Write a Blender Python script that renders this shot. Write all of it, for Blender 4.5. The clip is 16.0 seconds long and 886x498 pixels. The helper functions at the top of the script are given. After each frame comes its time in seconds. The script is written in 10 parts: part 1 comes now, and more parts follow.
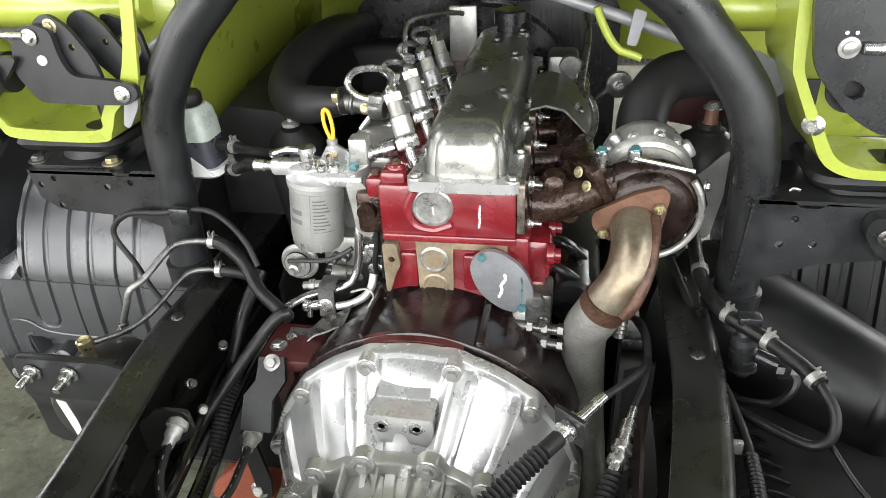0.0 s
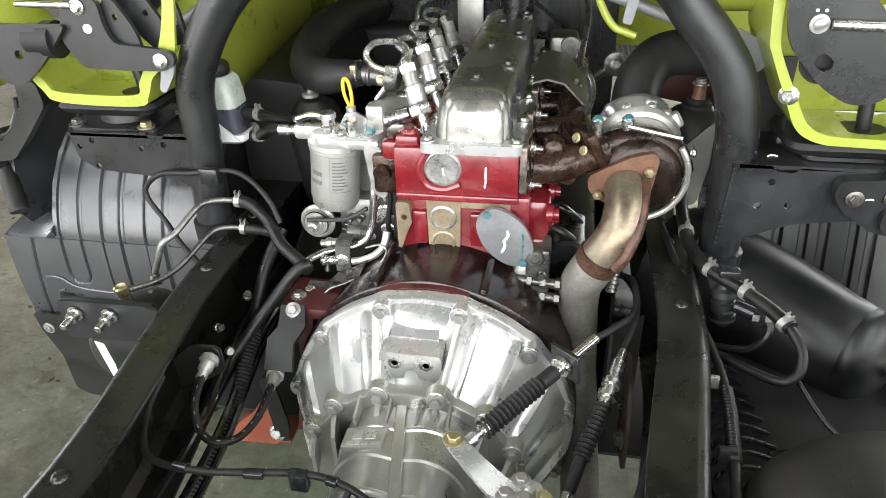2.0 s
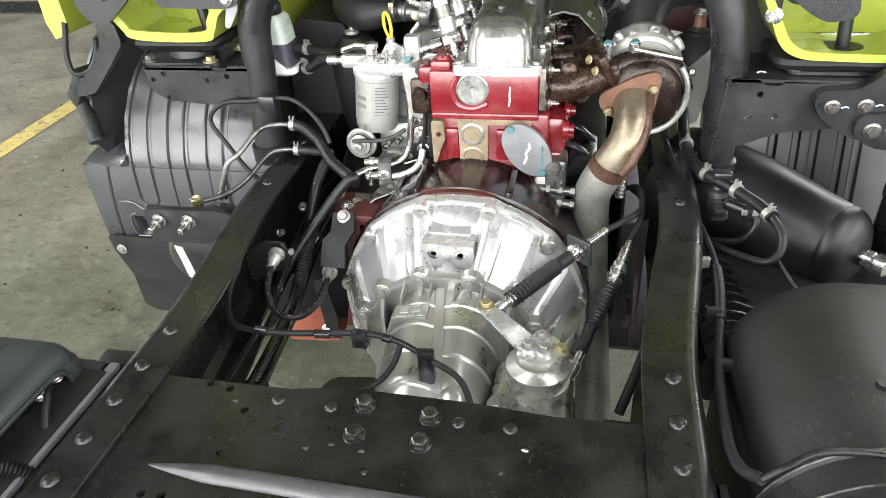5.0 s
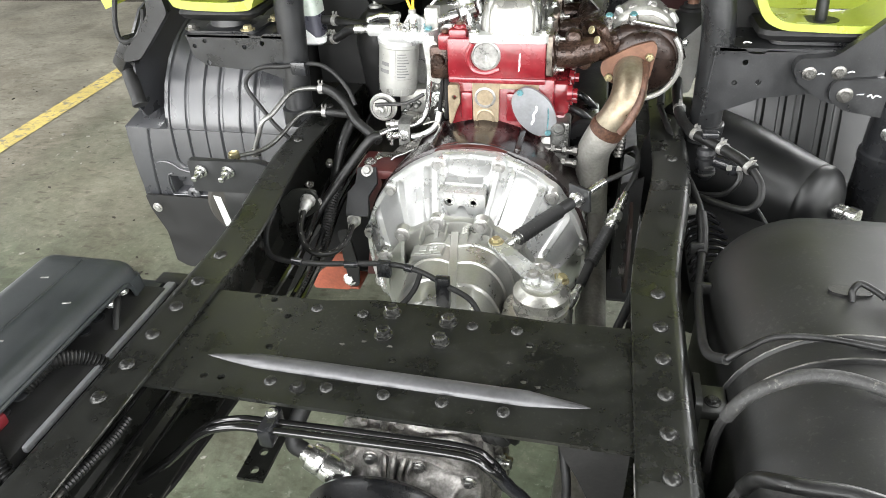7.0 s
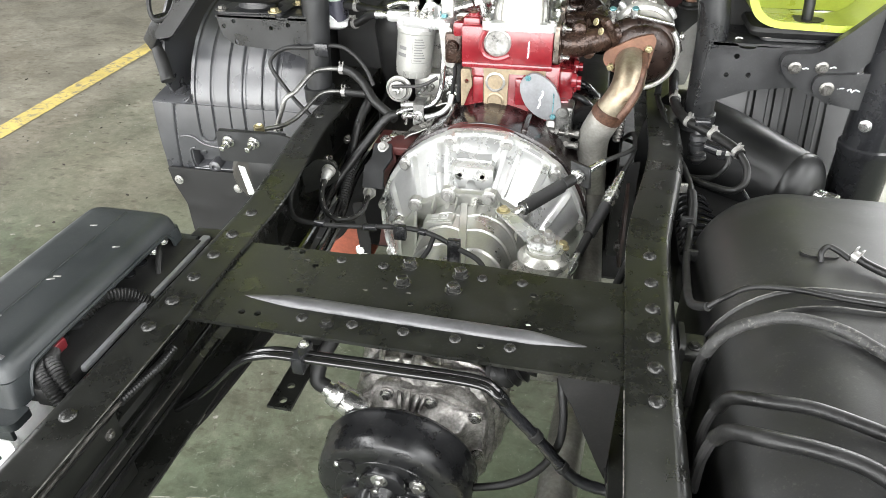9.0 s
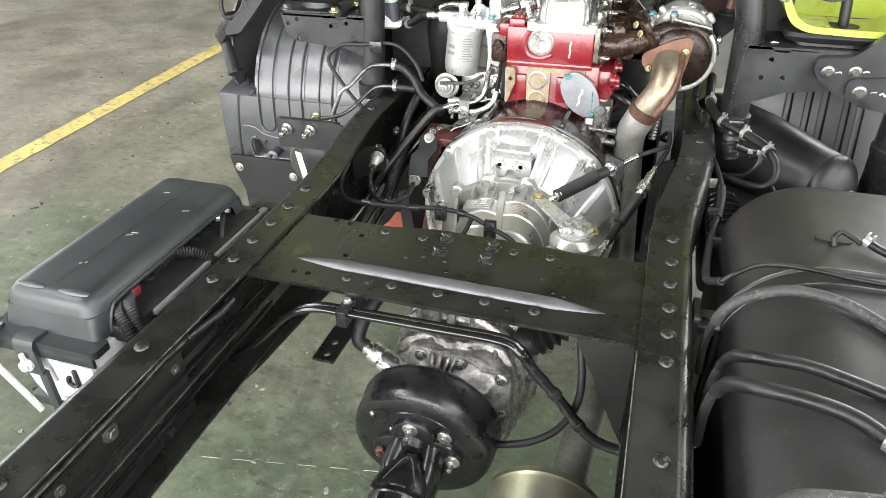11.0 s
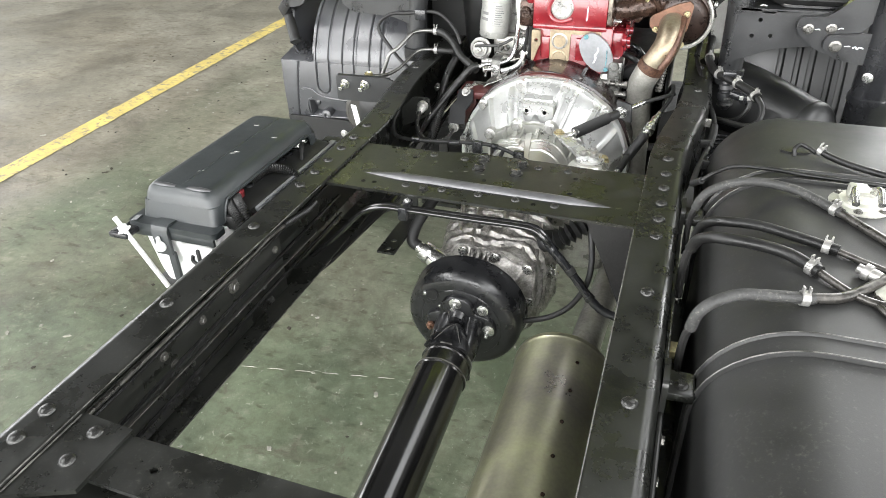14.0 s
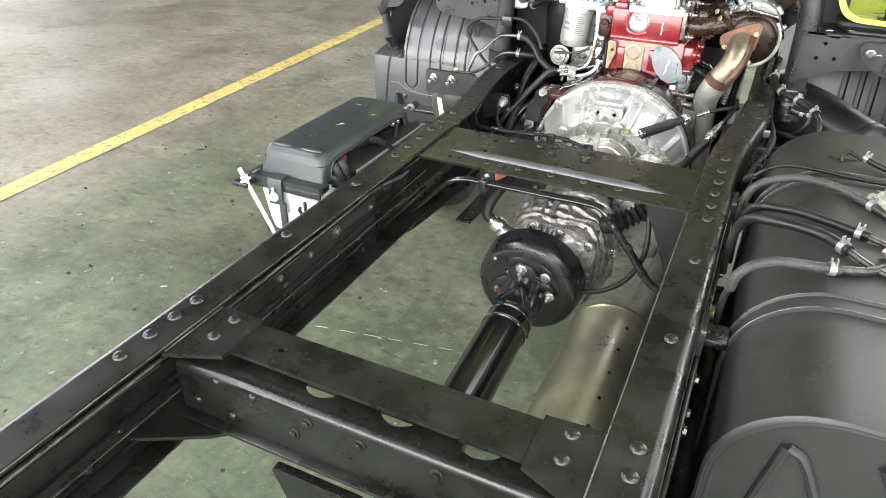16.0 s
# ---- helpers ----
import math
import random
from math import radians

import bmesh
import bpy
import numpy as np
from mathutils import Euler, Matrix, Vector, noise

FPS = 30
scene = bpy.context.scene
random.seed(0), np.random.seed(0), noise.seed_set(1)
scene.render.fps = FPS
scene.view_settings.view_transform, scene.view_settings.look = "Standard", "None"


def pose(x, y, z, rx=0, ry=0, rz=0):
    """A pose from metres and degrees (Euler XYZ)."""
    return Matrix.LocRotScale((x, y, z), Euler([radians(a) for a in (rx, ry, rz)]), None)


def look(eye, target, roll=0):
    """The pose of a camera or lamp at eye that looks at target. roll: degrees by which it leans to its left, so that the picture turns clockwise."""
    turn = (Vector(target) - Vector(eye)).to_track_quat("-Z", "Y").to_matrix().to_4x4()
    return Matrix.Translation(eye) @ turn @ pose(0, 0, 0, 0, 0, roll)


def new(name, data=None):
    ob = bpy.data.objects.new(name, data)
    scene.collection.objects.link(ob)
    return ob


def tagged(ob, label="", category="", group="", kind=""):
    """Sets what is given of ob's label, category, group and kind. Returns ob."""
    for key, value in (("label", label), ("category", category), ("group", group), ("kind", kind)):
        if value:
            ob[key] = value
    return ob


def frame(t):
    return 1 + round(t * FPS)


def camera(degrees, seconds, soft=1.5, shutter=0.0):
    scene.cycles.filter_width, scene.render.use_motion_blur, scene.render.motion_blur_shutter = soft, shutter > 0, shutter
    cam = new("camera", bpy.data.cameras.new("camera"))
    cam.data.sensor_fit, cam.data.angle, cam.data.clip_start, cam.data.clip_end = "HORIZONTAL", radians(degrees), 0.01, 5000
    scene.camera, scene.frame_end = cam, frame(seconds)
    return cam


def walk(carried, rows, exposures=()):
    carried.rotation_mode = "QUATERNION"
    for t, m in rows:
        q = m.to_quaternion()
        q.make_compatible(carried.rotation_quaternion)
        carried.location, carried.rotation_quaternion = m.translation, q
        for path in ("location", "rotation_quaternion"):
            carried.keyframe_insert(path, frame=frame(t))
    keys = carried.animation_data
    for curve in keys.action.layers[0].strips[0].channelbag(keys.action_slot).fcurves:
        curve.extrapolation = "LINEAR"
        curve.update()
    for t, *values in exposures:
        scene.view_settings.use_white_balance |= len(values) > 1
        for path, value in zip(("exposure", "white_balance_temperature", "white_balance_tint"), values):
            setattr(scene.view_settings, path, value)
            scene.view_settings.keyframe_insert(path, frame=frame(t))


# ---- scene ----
cam = camera(66.2, 16.0, soft=0.8)
PATH = [
    (0, (0.195, -0.339, 1.406), (-0.147, 1.353, 0.396), -2.9),
    (0.5, (0.201, -0.363, 1.407), (-0.143, 1.324, 0.388), -2.9),
    (1, (0.204, -0.386, 1.405), (-0.138, 1.295, 0.377), -3.1),
    (1.5, (0.197, -0.415, 1.4), (-0.149, 1.268, 0.377), -2.7),
    (2, (0.2, -0.452, 1.402), (-0.138, 1.234, 0.382), -2.0),
    (2.5, (0.195, -0.479, 1.398), (-0.15, 1.197, 0.363), -2.2),
    (3, (0.195, -0.512, 1.396), (-0.162, 1.151, 0.344), -2.9),
    (3.5, (0.197, -0.544, 1.396), (-0.168, 1.102, 0.321), -3.6),
    (4, (0.197, -0.589, 1.396), (-0.173, 1.057, 0.321), -3.2),
    (4.2, (0.204, -0.603, 1.398), (-0.167, 1.039, 0.318), -3.4),
    (6.3, (0.221, -0.761, 1.405), (-0.184, 0.855, 0.297), -3.1),
    (6.5, (0.225, -0.782, 1.403), (-0.178, 0.843, 0.309), -2.8),
    (7, (0.228, -0.819, 1.398), (-0.169, 0.801, 0.294), -3.0),
    (7.5, (0.229, -0.854, 1.395), (-0.18, 0.764, 0.292), -2.8),
    (8, (0.235, -0.877, 1.39), (-0.178, 0.748, 0.301), -2.4),
    (8.2, (0.216, -0.895, 1.409), (-0.151, 0.723, 0.291), -1.3),
    (10.3, (0.256, -0.998, 1.389), (-0.198, 0.633, 0.325), 0.2),
    (10.5, (0.26, -1.011, 1.394), (-0.224, 0.611, 0.328), -0.4),
    (11, (0.269, -1.049, 1.398), (-0.248, 0.562, 0.332), -0.9),
    (11.5, (0.288, -1.098, 1.412), (-0.288, 0.509, 0.37), 0.1),
    (12, (0.304, -1.122, 1.417), (-0.289, 0.48, 0.376), -1.4),
    (12.5, (0.316, -1.172, 1.417), (-0.259, 0.419, 0.35), -2.0),
    (13, (0.326, -1.235, 1.414), (-0.235, 0.359, 0.344), -2.1),
    (13.5, (0.332, -1.313, 1.413), (-0.23, 0.281, 0.343), -1.8),
    (14, (0.336, -1.365, 1.407), (-0.244, 0.219, 0.333), -1.8),
    (14.5, (0.344, -1.42, 1.407), (-0.251, 0.173, 0.354), -1.2),
    (15, (0.349, -1.479, 1.402), (-0.282, 0.096, 0.344), -0.9),
    (15.5, (0.353, -1.538, 1.408), (-0.306, 0.041, 0.371), 0.8),
    (15.8, (0.357, -1.534, 1.416), (-0.355, 0.038, 0.405), -0.1),
    (16, (0.37, -1.577, 1.416), (-0.359, -0.027, 0.383), 0.7),
]
walk(cam, [(t, look(eye, target, roll)) for t, eye, target, roll in PATH], exposures=[(0.0, 0.89), (3.0, 1.09), (7.0, 1.37), (10.0, 1.43), (16.0, 1.42)])

# ---- world and light ----
world = bpy.data.worlds.new("overcast_sky")
scene.world = world
world.use_nodes = True
wn, wl = world.node_tree.nodes, world.node_tree.links
sky = wn.new("ShaderNodeTexSky")
sky.sky_type = 'NISHITA'
sky.sun_disc = False
sky.sun_elevation, sky.sun_rotation = radians(40), radians(197)
grey = wn.new("ShaderNodeHueSaturation")
grey.inputs["Saturation"].default_value = 0.25
wl.new(sky.outputs[0], grey.inputs["Color"])
wl.new(grey.outputs[0], wn["Background"].inputs["Color"])
wn["Background"].inputs["Strength"].default_value = 0.12
sun_data = bpy.data.lights.new("sun", 'SUN')
sun_data.energy, sun_data.angle, sun_data.color = 0.5, radians(20), (1.0, 0.985, 0.96)
sun = new("sun", sun_data)
sun.matrix_world = look((1.3, -4.0, 3.9), (0.1, 0.2, 0.6))

# added daylight fill: an assumed gate behind the camera, unseen roof lights and windows
DAY = (0.985, 0.99, 0.985)
for label, at, target, w, h, power in (
        ("gate_daylight", (-0.5, -7.3, 2.5), (-0.5, 0.0, 2.5), 18.0, 4.8, 1000.0),
        ("unseen_roof_fill", (4.6, -3.4, 5.6), (4.6, -3.4, 0.0), 2.4, 6.0, 230.0),
        ("unseen_roof_fill", (-4.6, -3.4, 5.6), (-4.6, -3.4, 0.0), 2.4, 6.0, 230.0),
        ("unseen_roof_fill", (2.15, 3.4, 5.6), (2.15, 3.4, 0.0), 2.2, 4.4, 58.0),
        ("unseen_window_fill", (-11.8, 0.0, 2.9), (0.0, 0.0, 2.9), 14.0, 3.4, 420.0),
        ("unseen_window_fill", (6.0, 7.5, 3.1), (6.0, 0.0, 3.1), 7.0, 4.4, 560.0),
        ("unseen_window_fill", (9.8, 0.0, 2.9), (0.0, 0.0, 2.9), 14.0, 3.4, 420.0)):
    data = bpy.data.lights.new(label, 'AREA')
    data.shape, data.size, data.size_y, data.energy, data.color = 'RECTANGLE', w, h, power, DAY
    lamp = new(label, data)
    lamp.matrix_world = look(at, target)

# ---- materials ----
def mat(name, base, rough=0.5, metal=0.0, vary=0.25, scale=9.0, bump=0.15, fine=160.0, second=None, coat=0.0, patch=0.55, dust=0.0):
    """A painted, cast or moulded surface: broad stains, fine grain, uneven gloss and relief."""
    m = bpy.data.materials.new(name)
    m.use_nodes = True
    n, l = m.node_tree.nodes, m.node_tree.links
    bsdf = n["Principled BSDF"]
    tc = n.new("ShaderNodeTexCoord")
    big = n.new("ShaderNodeTexNoise")
    big.inputs["Scale"].default_value, big.inputs["Detail"].default_value, big.inputs["Roughness"].default_value = scale, 6, 0.65
    small = n.new("ShaderNodeTexNoise")
    small.inputs["Scale"].default_value, small.inputs["Detail"].default_value = fine, 3
    l.new(tc.outputs["Object"], big.inputs["Vector"])
    l.new(tc.outputs["Object"], small.inputs["Vector"])
    ramp = n.new("ShaderNodeValToRGB")
    ramp.color_ramp.elements[0].position, ramp.color_ramp.elements[1].position = patch - 0.2, patch + 0.2
    lo = [c * (1 - vary) for c in base]
    hi = second or [min(1, c * (1 + vary) + 0.004) for c in base]
    ramp.color_ramp.elements[0].color, ramp.color_ramp.elements[1].color = (*lo, 1), (*hi, 1)
    l.new(big.outputs["Fac"], ramp.inputs["Fac"])
    grain = n.new("ShaderNodeMixRGB")
    grain.blend_type = 'MULTIPLY'
    grain.inputs["Fac"].default_value = min(0.8, vary * 1.5)
    l.new(ramp.outputs["Color"], grain.inputs["Color1"])
    l.new(small.outputs["Fac"], grain.inputs["Color2"])
    gain = n.new("ShaderNodeMixRGB")
    gain.blend_type = 'MULTIPLY'
    gain.inputs["Fac"].default_value = 1.0
    k = 1 + 0.5 * min(0.8, vary * 1.5)
    gain.inputs["Color2"].default_value = (k, k, k, 1)
    l.new(grain.outputs["Color"], gain.inputs["Color1"])
    out = gain.outputs["Color"]
    if dust:
        # pale specks and smears of workshop dust
        specks = n.new("ShaderNodeTexNoise")
        specks.inputs["Scale"].default_value, specks.inputs["Detail"].default_value, specks.inputs["Roughness"].default_value = 170, 5, 0.7
        smear = n.new("ShaderNodeTexNoise")
        smear.inputs["Scale"].default_value, smear.inputs["Detail"].default_value, smear.inputs["Roughness"].default_value, smear.inputs["Distortion"].default_value = 11, 8, 0.7, 0.8
        both = n.new("ShaderNodeMath")
        both.operation = 'MULTIPLY_ADD'
        both.inputs[1].default_value = 0.45
        for tex in (specks, smear):
            l.new(tc.outputs["Object"], tex.inputs["Vector"])
        l.new(smear.outputs["Fac"], both.inputs[0])
        l.new(specks.outputs["Fac"], both.inputs[2])
        cover = n.new("ShaderNodeMapRange")
        cover.inputs["From Min"].default_value, cover.inputs["From Max"].default_value = 0.80, 1.0
        cover.inputs["To Max"].default_value = dust
        l.new(both.outputs[0], cover.inputs["Value"])
        dusty = n.new("ShaderNodeMixRGB")
        dusty.inputs["Color2"].default_value = (0.24, 0.23, 0.20, 1)
        l.new(cover.outputs[0], dusty.inputs["Fac"])
        l.new(out, dusty.inputs["Color1"])
        out = dusty.outputs["Color"]
    l.new(out, bsdf.inputs["Base Color"])
    rr = n.new("ShaderNodeMapRange")
    rr.inputs["To Min"].default_value, rr.inputs["To Max"].default_value = max(0.03, rough - 0.13), min(1, rough + 0.13)
    rr.inputs["From Min"].default_value, rr.inputs["From Max"].default_value = 0.3, 0.7
    l.new(big.outputs["Fac"], rr.inputs["Value"])
    l.new(rr.outputs["Result"], bsdf.inputs["Roughness"])
    bsdf.inputs["Metallic"].default_value = metal
    bsdf.inputs["Coat Weight"].default_value = coat
    bsdf.inputs["Coat Roughness"].default_value = 0.15
    bp = n.new("ShaderNodeBump")
    bp.inputs["Strength"].default_value, bp.inputs["Distance"].default_value = bump, 0.0015
    l.new(small.outputs["Fac"], bp.inputs["Height"])
    l.new(bp.outputs["Normal"], bsdf.inputs["Normal"])
    return m


M_FRAME = mat("black_chassis_paint", (0.0075, 0.008, 0.0068), 0.31, vary=0.3, scale=14, bump=0.06, fine=420, dust=0.12, coat=0.06)
M_BLACK = mat("satin_black_steel", (0.013, 0.0135, 0.0145), 0.35, vary=0.3, scale=12, fine=300, dust=0.07)
M_GLOSS = mat("gloss_black_paint", (0.005, 0.005, 0.005), 0.16, vary=0.2, scale=6, bump=0.05, coat=0.4)
M_PLASTIC = mat("black_moulded_plastic", (0.012, 0.0125, 0.014), 0.25, vary=0.25, scale=7, bump=0.02, fine=500, dust=0.07)
M_TANK = mat("powder_coated_black_tank", (0.0155, 0.0157, 0.0154), 0.52, vary=0.3, scale=4, bump=0.06, fine=520, dust=0.13)
M_RUBBER = mat("black_rubber", (0.012, 0.012, 0.012), 0.5, vary=0.25, scale=20, bump=0.2, fine=260)
M_HOSE = mat("grey_black_hose_rubber", (0.008, 0.008, 0.0079), 0.40, vary=0.35, scale=30, bump=0.2, fine=300, dust=0.11)
M_RED = mat("red_engine_enamel", (0.165, 0.009, 0.014), 0.24, vary=0.25, scale=13, bump=0.25, fine=110, coat=0.5)
M_TAN = mat("unpainted_milled_iron", (0.30, 0.24, 0.16), 0.45, 0.5, vary=0.3, scale=25, bump=0.1)
M_ALU = mat("sand_cast_aluminium", (0.575, 0.58, 0.572), 0.30, 0.72, vary=0.15, scale=12, bump=0.10, fine=420)
M_ALUD = mat("stained_cast_aluminium", (0.46, 0.455, 0.43), 0.34, 0.6, vary=0.32, scale=14, bump=0.3, fine=380)
M_COVER = mat("weathered_aluminium_cover", (0.20, 0.20, 0.19), 0.36, 0.8, vary=0.45, scale=12, bump=0.3, fine=260, second=(0.42, 0.42, 0.40), patch=0.62)
M_ZINC = mat("zinc_plated_steel", (0.60, 0.60, 0.58), 0.25, 0.95, vary=0.2, scale=40, bump=0.08)
M_STEEL = mat("bright_steel_tube", (0.55, 0.55, 0.54), 0.22, 0.95, vary=0.2, scale=25, bump=0.05)
M_GOLD = mat("yellow_passivated_zinc", (0.42, 0.37, 0.22), 0.34, 0.8, vary=0.3, scale=40, bump=0.1)
M_BROWN = mat("oiled_brown_cast_iron", (0.030, 0.017, 0.013), 0.24, 0.5, vary=0.5, scale=26, bump=0.6, fine=180, second=(0.085, 0.050, 0.036))
M_RUST = mat("rusty_flange_steel", (0.155, 0.075, 0.045), 0.55, 0.3, vary=0.35, scale=30, bump=0.4)
M_BRONZE = mat("heat_tinted_stainless", (0.25, 0.19, 0.125), 0.40, 0.78, vary=0.3, scale=18, bump=0.1, second=(0.33, 0.30, 0.23))
M_DULL = mat("dull_grey_pipe_steel", (0.36, 0.35, 0.32), 0.5, 0.6, vary=0.3, scale=14, bump=0.15)
M_MUFF = mat("aluminised_muffler_steel", (0.31, 0.29, 0.26), 0.38, 0.8, vary=0.16, scale=7, bump=0.03, second=(0.41, 0.415, 0.25), patch=0.54)
M_LIME = mat("lime_green_cab_paint", (0.30, 0.35, 0.045), 0.32, vary=0.14, scale=6, bump=0.04, coat=0.5)
M_ORANGE = mat("orange_primer_bracket", (0.26, 0.065, 0.034), 0.5, vary=0.25, scale=20, bump=0.2)
M_WHITE = mat("milky_white_plastic", (0.68, 0.69, 0.68), 0.4, vary=0.10, scale=10, bump=0.05)
M_FLUID = mat("dark_fluid_in_reservoir", (0.05, 0.05, 0.065), 0.3, vary=0.2, scale=8, bump=0.02)
M_MILK = mat("translucent_reservoir_plastic", (0.42, 0.47, 0.42), 0.35, vary=0.16, scale=9, bump=0.03)
M_GREYP = mat("grey_sheet_metal", (0.25, 0.255, 0.26), 0.42, 0.4, vary=0.15, scale=6, bump=0.08)
M_YELLOW = mat("yellow_dipstick_plastic", (0.75, 0.42, 0.02), 0.4, vary=0.1)
M_REDP = mat("red_terminal_plastic", (0.13, 0.012, 0.016), 0.4, vary=0.1)
M_TEAL = mat("teal_marked_bolt", (0.12, 0.28, 0.31), 0.3, 0.6, vary=0.3, scale=60)
M_CHALK = mat("white_paint_mark", (0.80, 0.82, 0.80), 0.6, vary=0.08)
M_LABEL = mat("filter_can_silver_paint", (0.34, 0.34, 0.32), 0.36, 0.5, vary=0.15, scale=14, bump=0.05)
M_INK = mat("dark_print", (0.12, 0.12, 0.12), 0.5, vary=0.15)
M_WALL = mat("shed_wall_paint", (0.36, 0.365, 0.37), 0.7, vary=0.2, scale=1.5, fine=60)
M_ROOF = mat("dark_roof_sheet", (0.09, 0.09, 0.09), 0.7, vary=0.2, scale=2, fine=60)
M_DARKW = mat("dark_wall_paint", (0.085, 0.088, 0.085), 0.7, vary=0.2, scale=2, fine=60)


def floor_material():
    """Worn green floor paint near the line, bare brown-grey concrete past it, damp stains and grit."""
    m = bpy.data.materials.new("worn_painted_concrete")
    m.use_nodes = True
    n, l = m.node_tree.nodes, m.node_tree.links
    bsdf = n["Principled BSDF"]
    tc = n.new("ShaderNodeTexCoord")

    def tex(scale, detail=8, rough=0.65, dist=0.0):
        t = n.new("ShaderNodeTexNoise")
        t.inputs["Scale"].default_value, t.inputs["Detail"].default_value = scale, detail
        t.inputs["Roughness"].default_value, t.inputs["Distortion"].default_value = rough, dist
        l.new(tc.outputs["Object"], t.inputs["Vector"])
        return t.outputs["Fac"]

    def ramp(fac, a, b, ca, cb):
        r = n.new("ShaderNodeValToRGB")
        r.color_ramp.elements[0].position, r.color_ramp.elements[1].position = a, b
        r.color_ramp.elements[0].color, r.color_ramp.elements[1].color = (*ca, 1), (*cb, 1)
        l.new(fac, r.inputs["Fac"])
        return r.outputs["Color"]

    def mix(fac, a, b, blend='MIX'):
        x = n.new("ShaderNodeMixRGB")
        x.blend_type = blend
        for sock, v in (("Fac", fac), ("Color1", a), ("Color2", b)):
            if isinstance(v, float):
                x.inputs[sock].default_value = v
            else:
                l.new(v, x.inputs[sock])
        return x.outputs["Color"]

    green = ramp(tex(3.1, 10), 0.36, 0.66, (0.060, 0.077, 0.047), (0.124, 0.147, 0.096))
    bare = ramp(tex(2.2, 10, 0.7), 0.34, 0.68, (0.128, 0.119, 0.092), (0.268, 0.257, 0.206))
    sep = n.new("ShaderNodeSeparateXYZ")
    l.new(tc.outputs["Object"], sep.inputs[0])
    side = n.new("ShaderNodeMapRange")
    side.inputs["From Min"].default_value, side.inputs["From Max"].default_value = -2.0, -2.95
    l.new(sep.outputs["X"], side.inputs["Value"])
    wob = n.new("ShaderNodeMath")
    wob.operation = 'MULTIPLY_ADD'
    l.new(tex(1.3, 6), wob.inputs[0])
    wob.inputs[1].default_value = 0.9
    # the paint is worn away more towards the front of the bay
    front = n.new("ShaderNodeMapRange")
    front.inputs["From Min"].default_value, front.inputs["From Max"].default_value, front.inputs["To Max"].default_value = -0.3, 2.2, 0.42
    l.new(sep.outputs["Y"], front.inputs["Value"])
    worn_in = n.new("ShaderNodeMath")
    worn_in.operation = 'MAXIMUM'
    l.new(side.outputs[0], worn_in.inputs[0])
    l.new(front.outputs[0], worn_in.inputs[1])
    l.new(worn_in.outputs[0], wob.inputs[2])
    patchy = ramp(wob.outputs[0], 0.50, 1.05, (0, 0, 0), (1, 1, 1))
    col = mix(patchy, green, bare)
    worn = ramp(tex(10.5, 12, 0.78, 0.2), 0.54, 0.67, (0, 0, 0), (0.6, 0.6, 0.6))
    col = mix(worn, col, bare)
    stain = ramp(tex(1.7, 9, 0.75, 0.6), 0.52, 0.68, (1, 1, 1), (0.45, 0.42, 0.38))
    col = mix(0.8, col, stain, 'MULTIPLY')
    scuff = n.new("ShaderNodeTexNoise")
    st = n.new("ShaderNodeMapping")
    st.inputs["Scale"].default_value = (14, 32, 14)
    st.inputs["Rotation"].default_value = (0, 0, 0.5)
    l.new(tc.outputs["Object"], st.inputs[0])
    l.new(st.outputs[0], scuff.inputs["Vector"])
    scuff.inputs["Scale"].default_value, scuff.inputs["Detail"].default_value = 1.0, 9
    marks = ramp(scuff.outputs["Fac"], 0.60, 0.68, (1, 1, 1), (0.50, 0.46, 0.40))
    col = mix(0.75, col, marks, 'MULTIPLY')
    blotch = ramp(tex(21.0, 10, 0.8, 0.3), 0.36, 0.62, (0.66, 0.63, 0.58), (1.12, 1.12, 1.12))
    col = mix(0.8, col, blotch, 'MULTIPLY')
    fleck = ramp(tex(38, 6, 0.75, 0.6), 0.60, 0.68, (0, 0, 0), (0.6, 0.6, 0.6))
    pale = n.new("ShaderNodeRGB")
    pale.outputs[0].default_value = (0.27, 0.28, 0.235, 1)
    col = mix(fleck, col, pale.outputs[0])
    grit = ramp(tex(85, 4, 0.7), 0.66, 0.74, (0, 0, 0), (1, 1, 1))
    lightgrit = n.new("ShaderNodeRGB")
    lightgrit.outputs[0].default_value = (0.40, 0.40, 0.37, 1)
    col = mix(grit, col, lightgrit.outputs[0])
    # trodden dirt: dark torn streaks along the aisle and broad damp patches
    tread = n.new("ShaderNodeTexNoise")
    tr = n.new("ShaderNodeMapping")
    tr.inputs["Scale"].default_value = (3.2, 7.5, 3.2)
    tr.inputs["Rotation"].default_value = (0, 0, 0.12)
    l.new(tc.outputs["Object"], tr.inputs[0])
    l.new(tr.outputs[0], tread.inputs["Vector"])
    tread.inputs["Scale"].default_value, tread.inputs["Detail"].default_value, tread.inputs["Roughness"].default_value, tread.inputs["Distortion"].default_value = 1.0, 12, 0.72, 0.5
    dirt = ramp(tread.outputs["Fac"], 0.53, 0.66, (1, 1, 1), (0.44, 0.40, 0.34))
    col = mix(0.6, col, dirt, 'MULTIPLY')
    damp = ramp(tex(0.55, 7, 0.6, 0.4), 0.50, 0.62, (1, 1, 1), (0.66, 0.60, 0.52))
    col = mix(0.5, col, damp, 'MULTIPLY')
    torn = ramp(tex(6.5, 12, 0.82, 1.2), 0.575, 0.625, (0, 0, 0), (0.58, 0.58, 0.58))
    tone = n.new("ShaderNodeRGB")
    tone.outputs[0].default_value = (0.052, 0.043, 0.030, 1)
    col = mix(torn, col, tone.outputs[0])
    l.new(col, bsdf.inputs["Base Color"])
    rr = n.new("ShaderNodeMapRange")
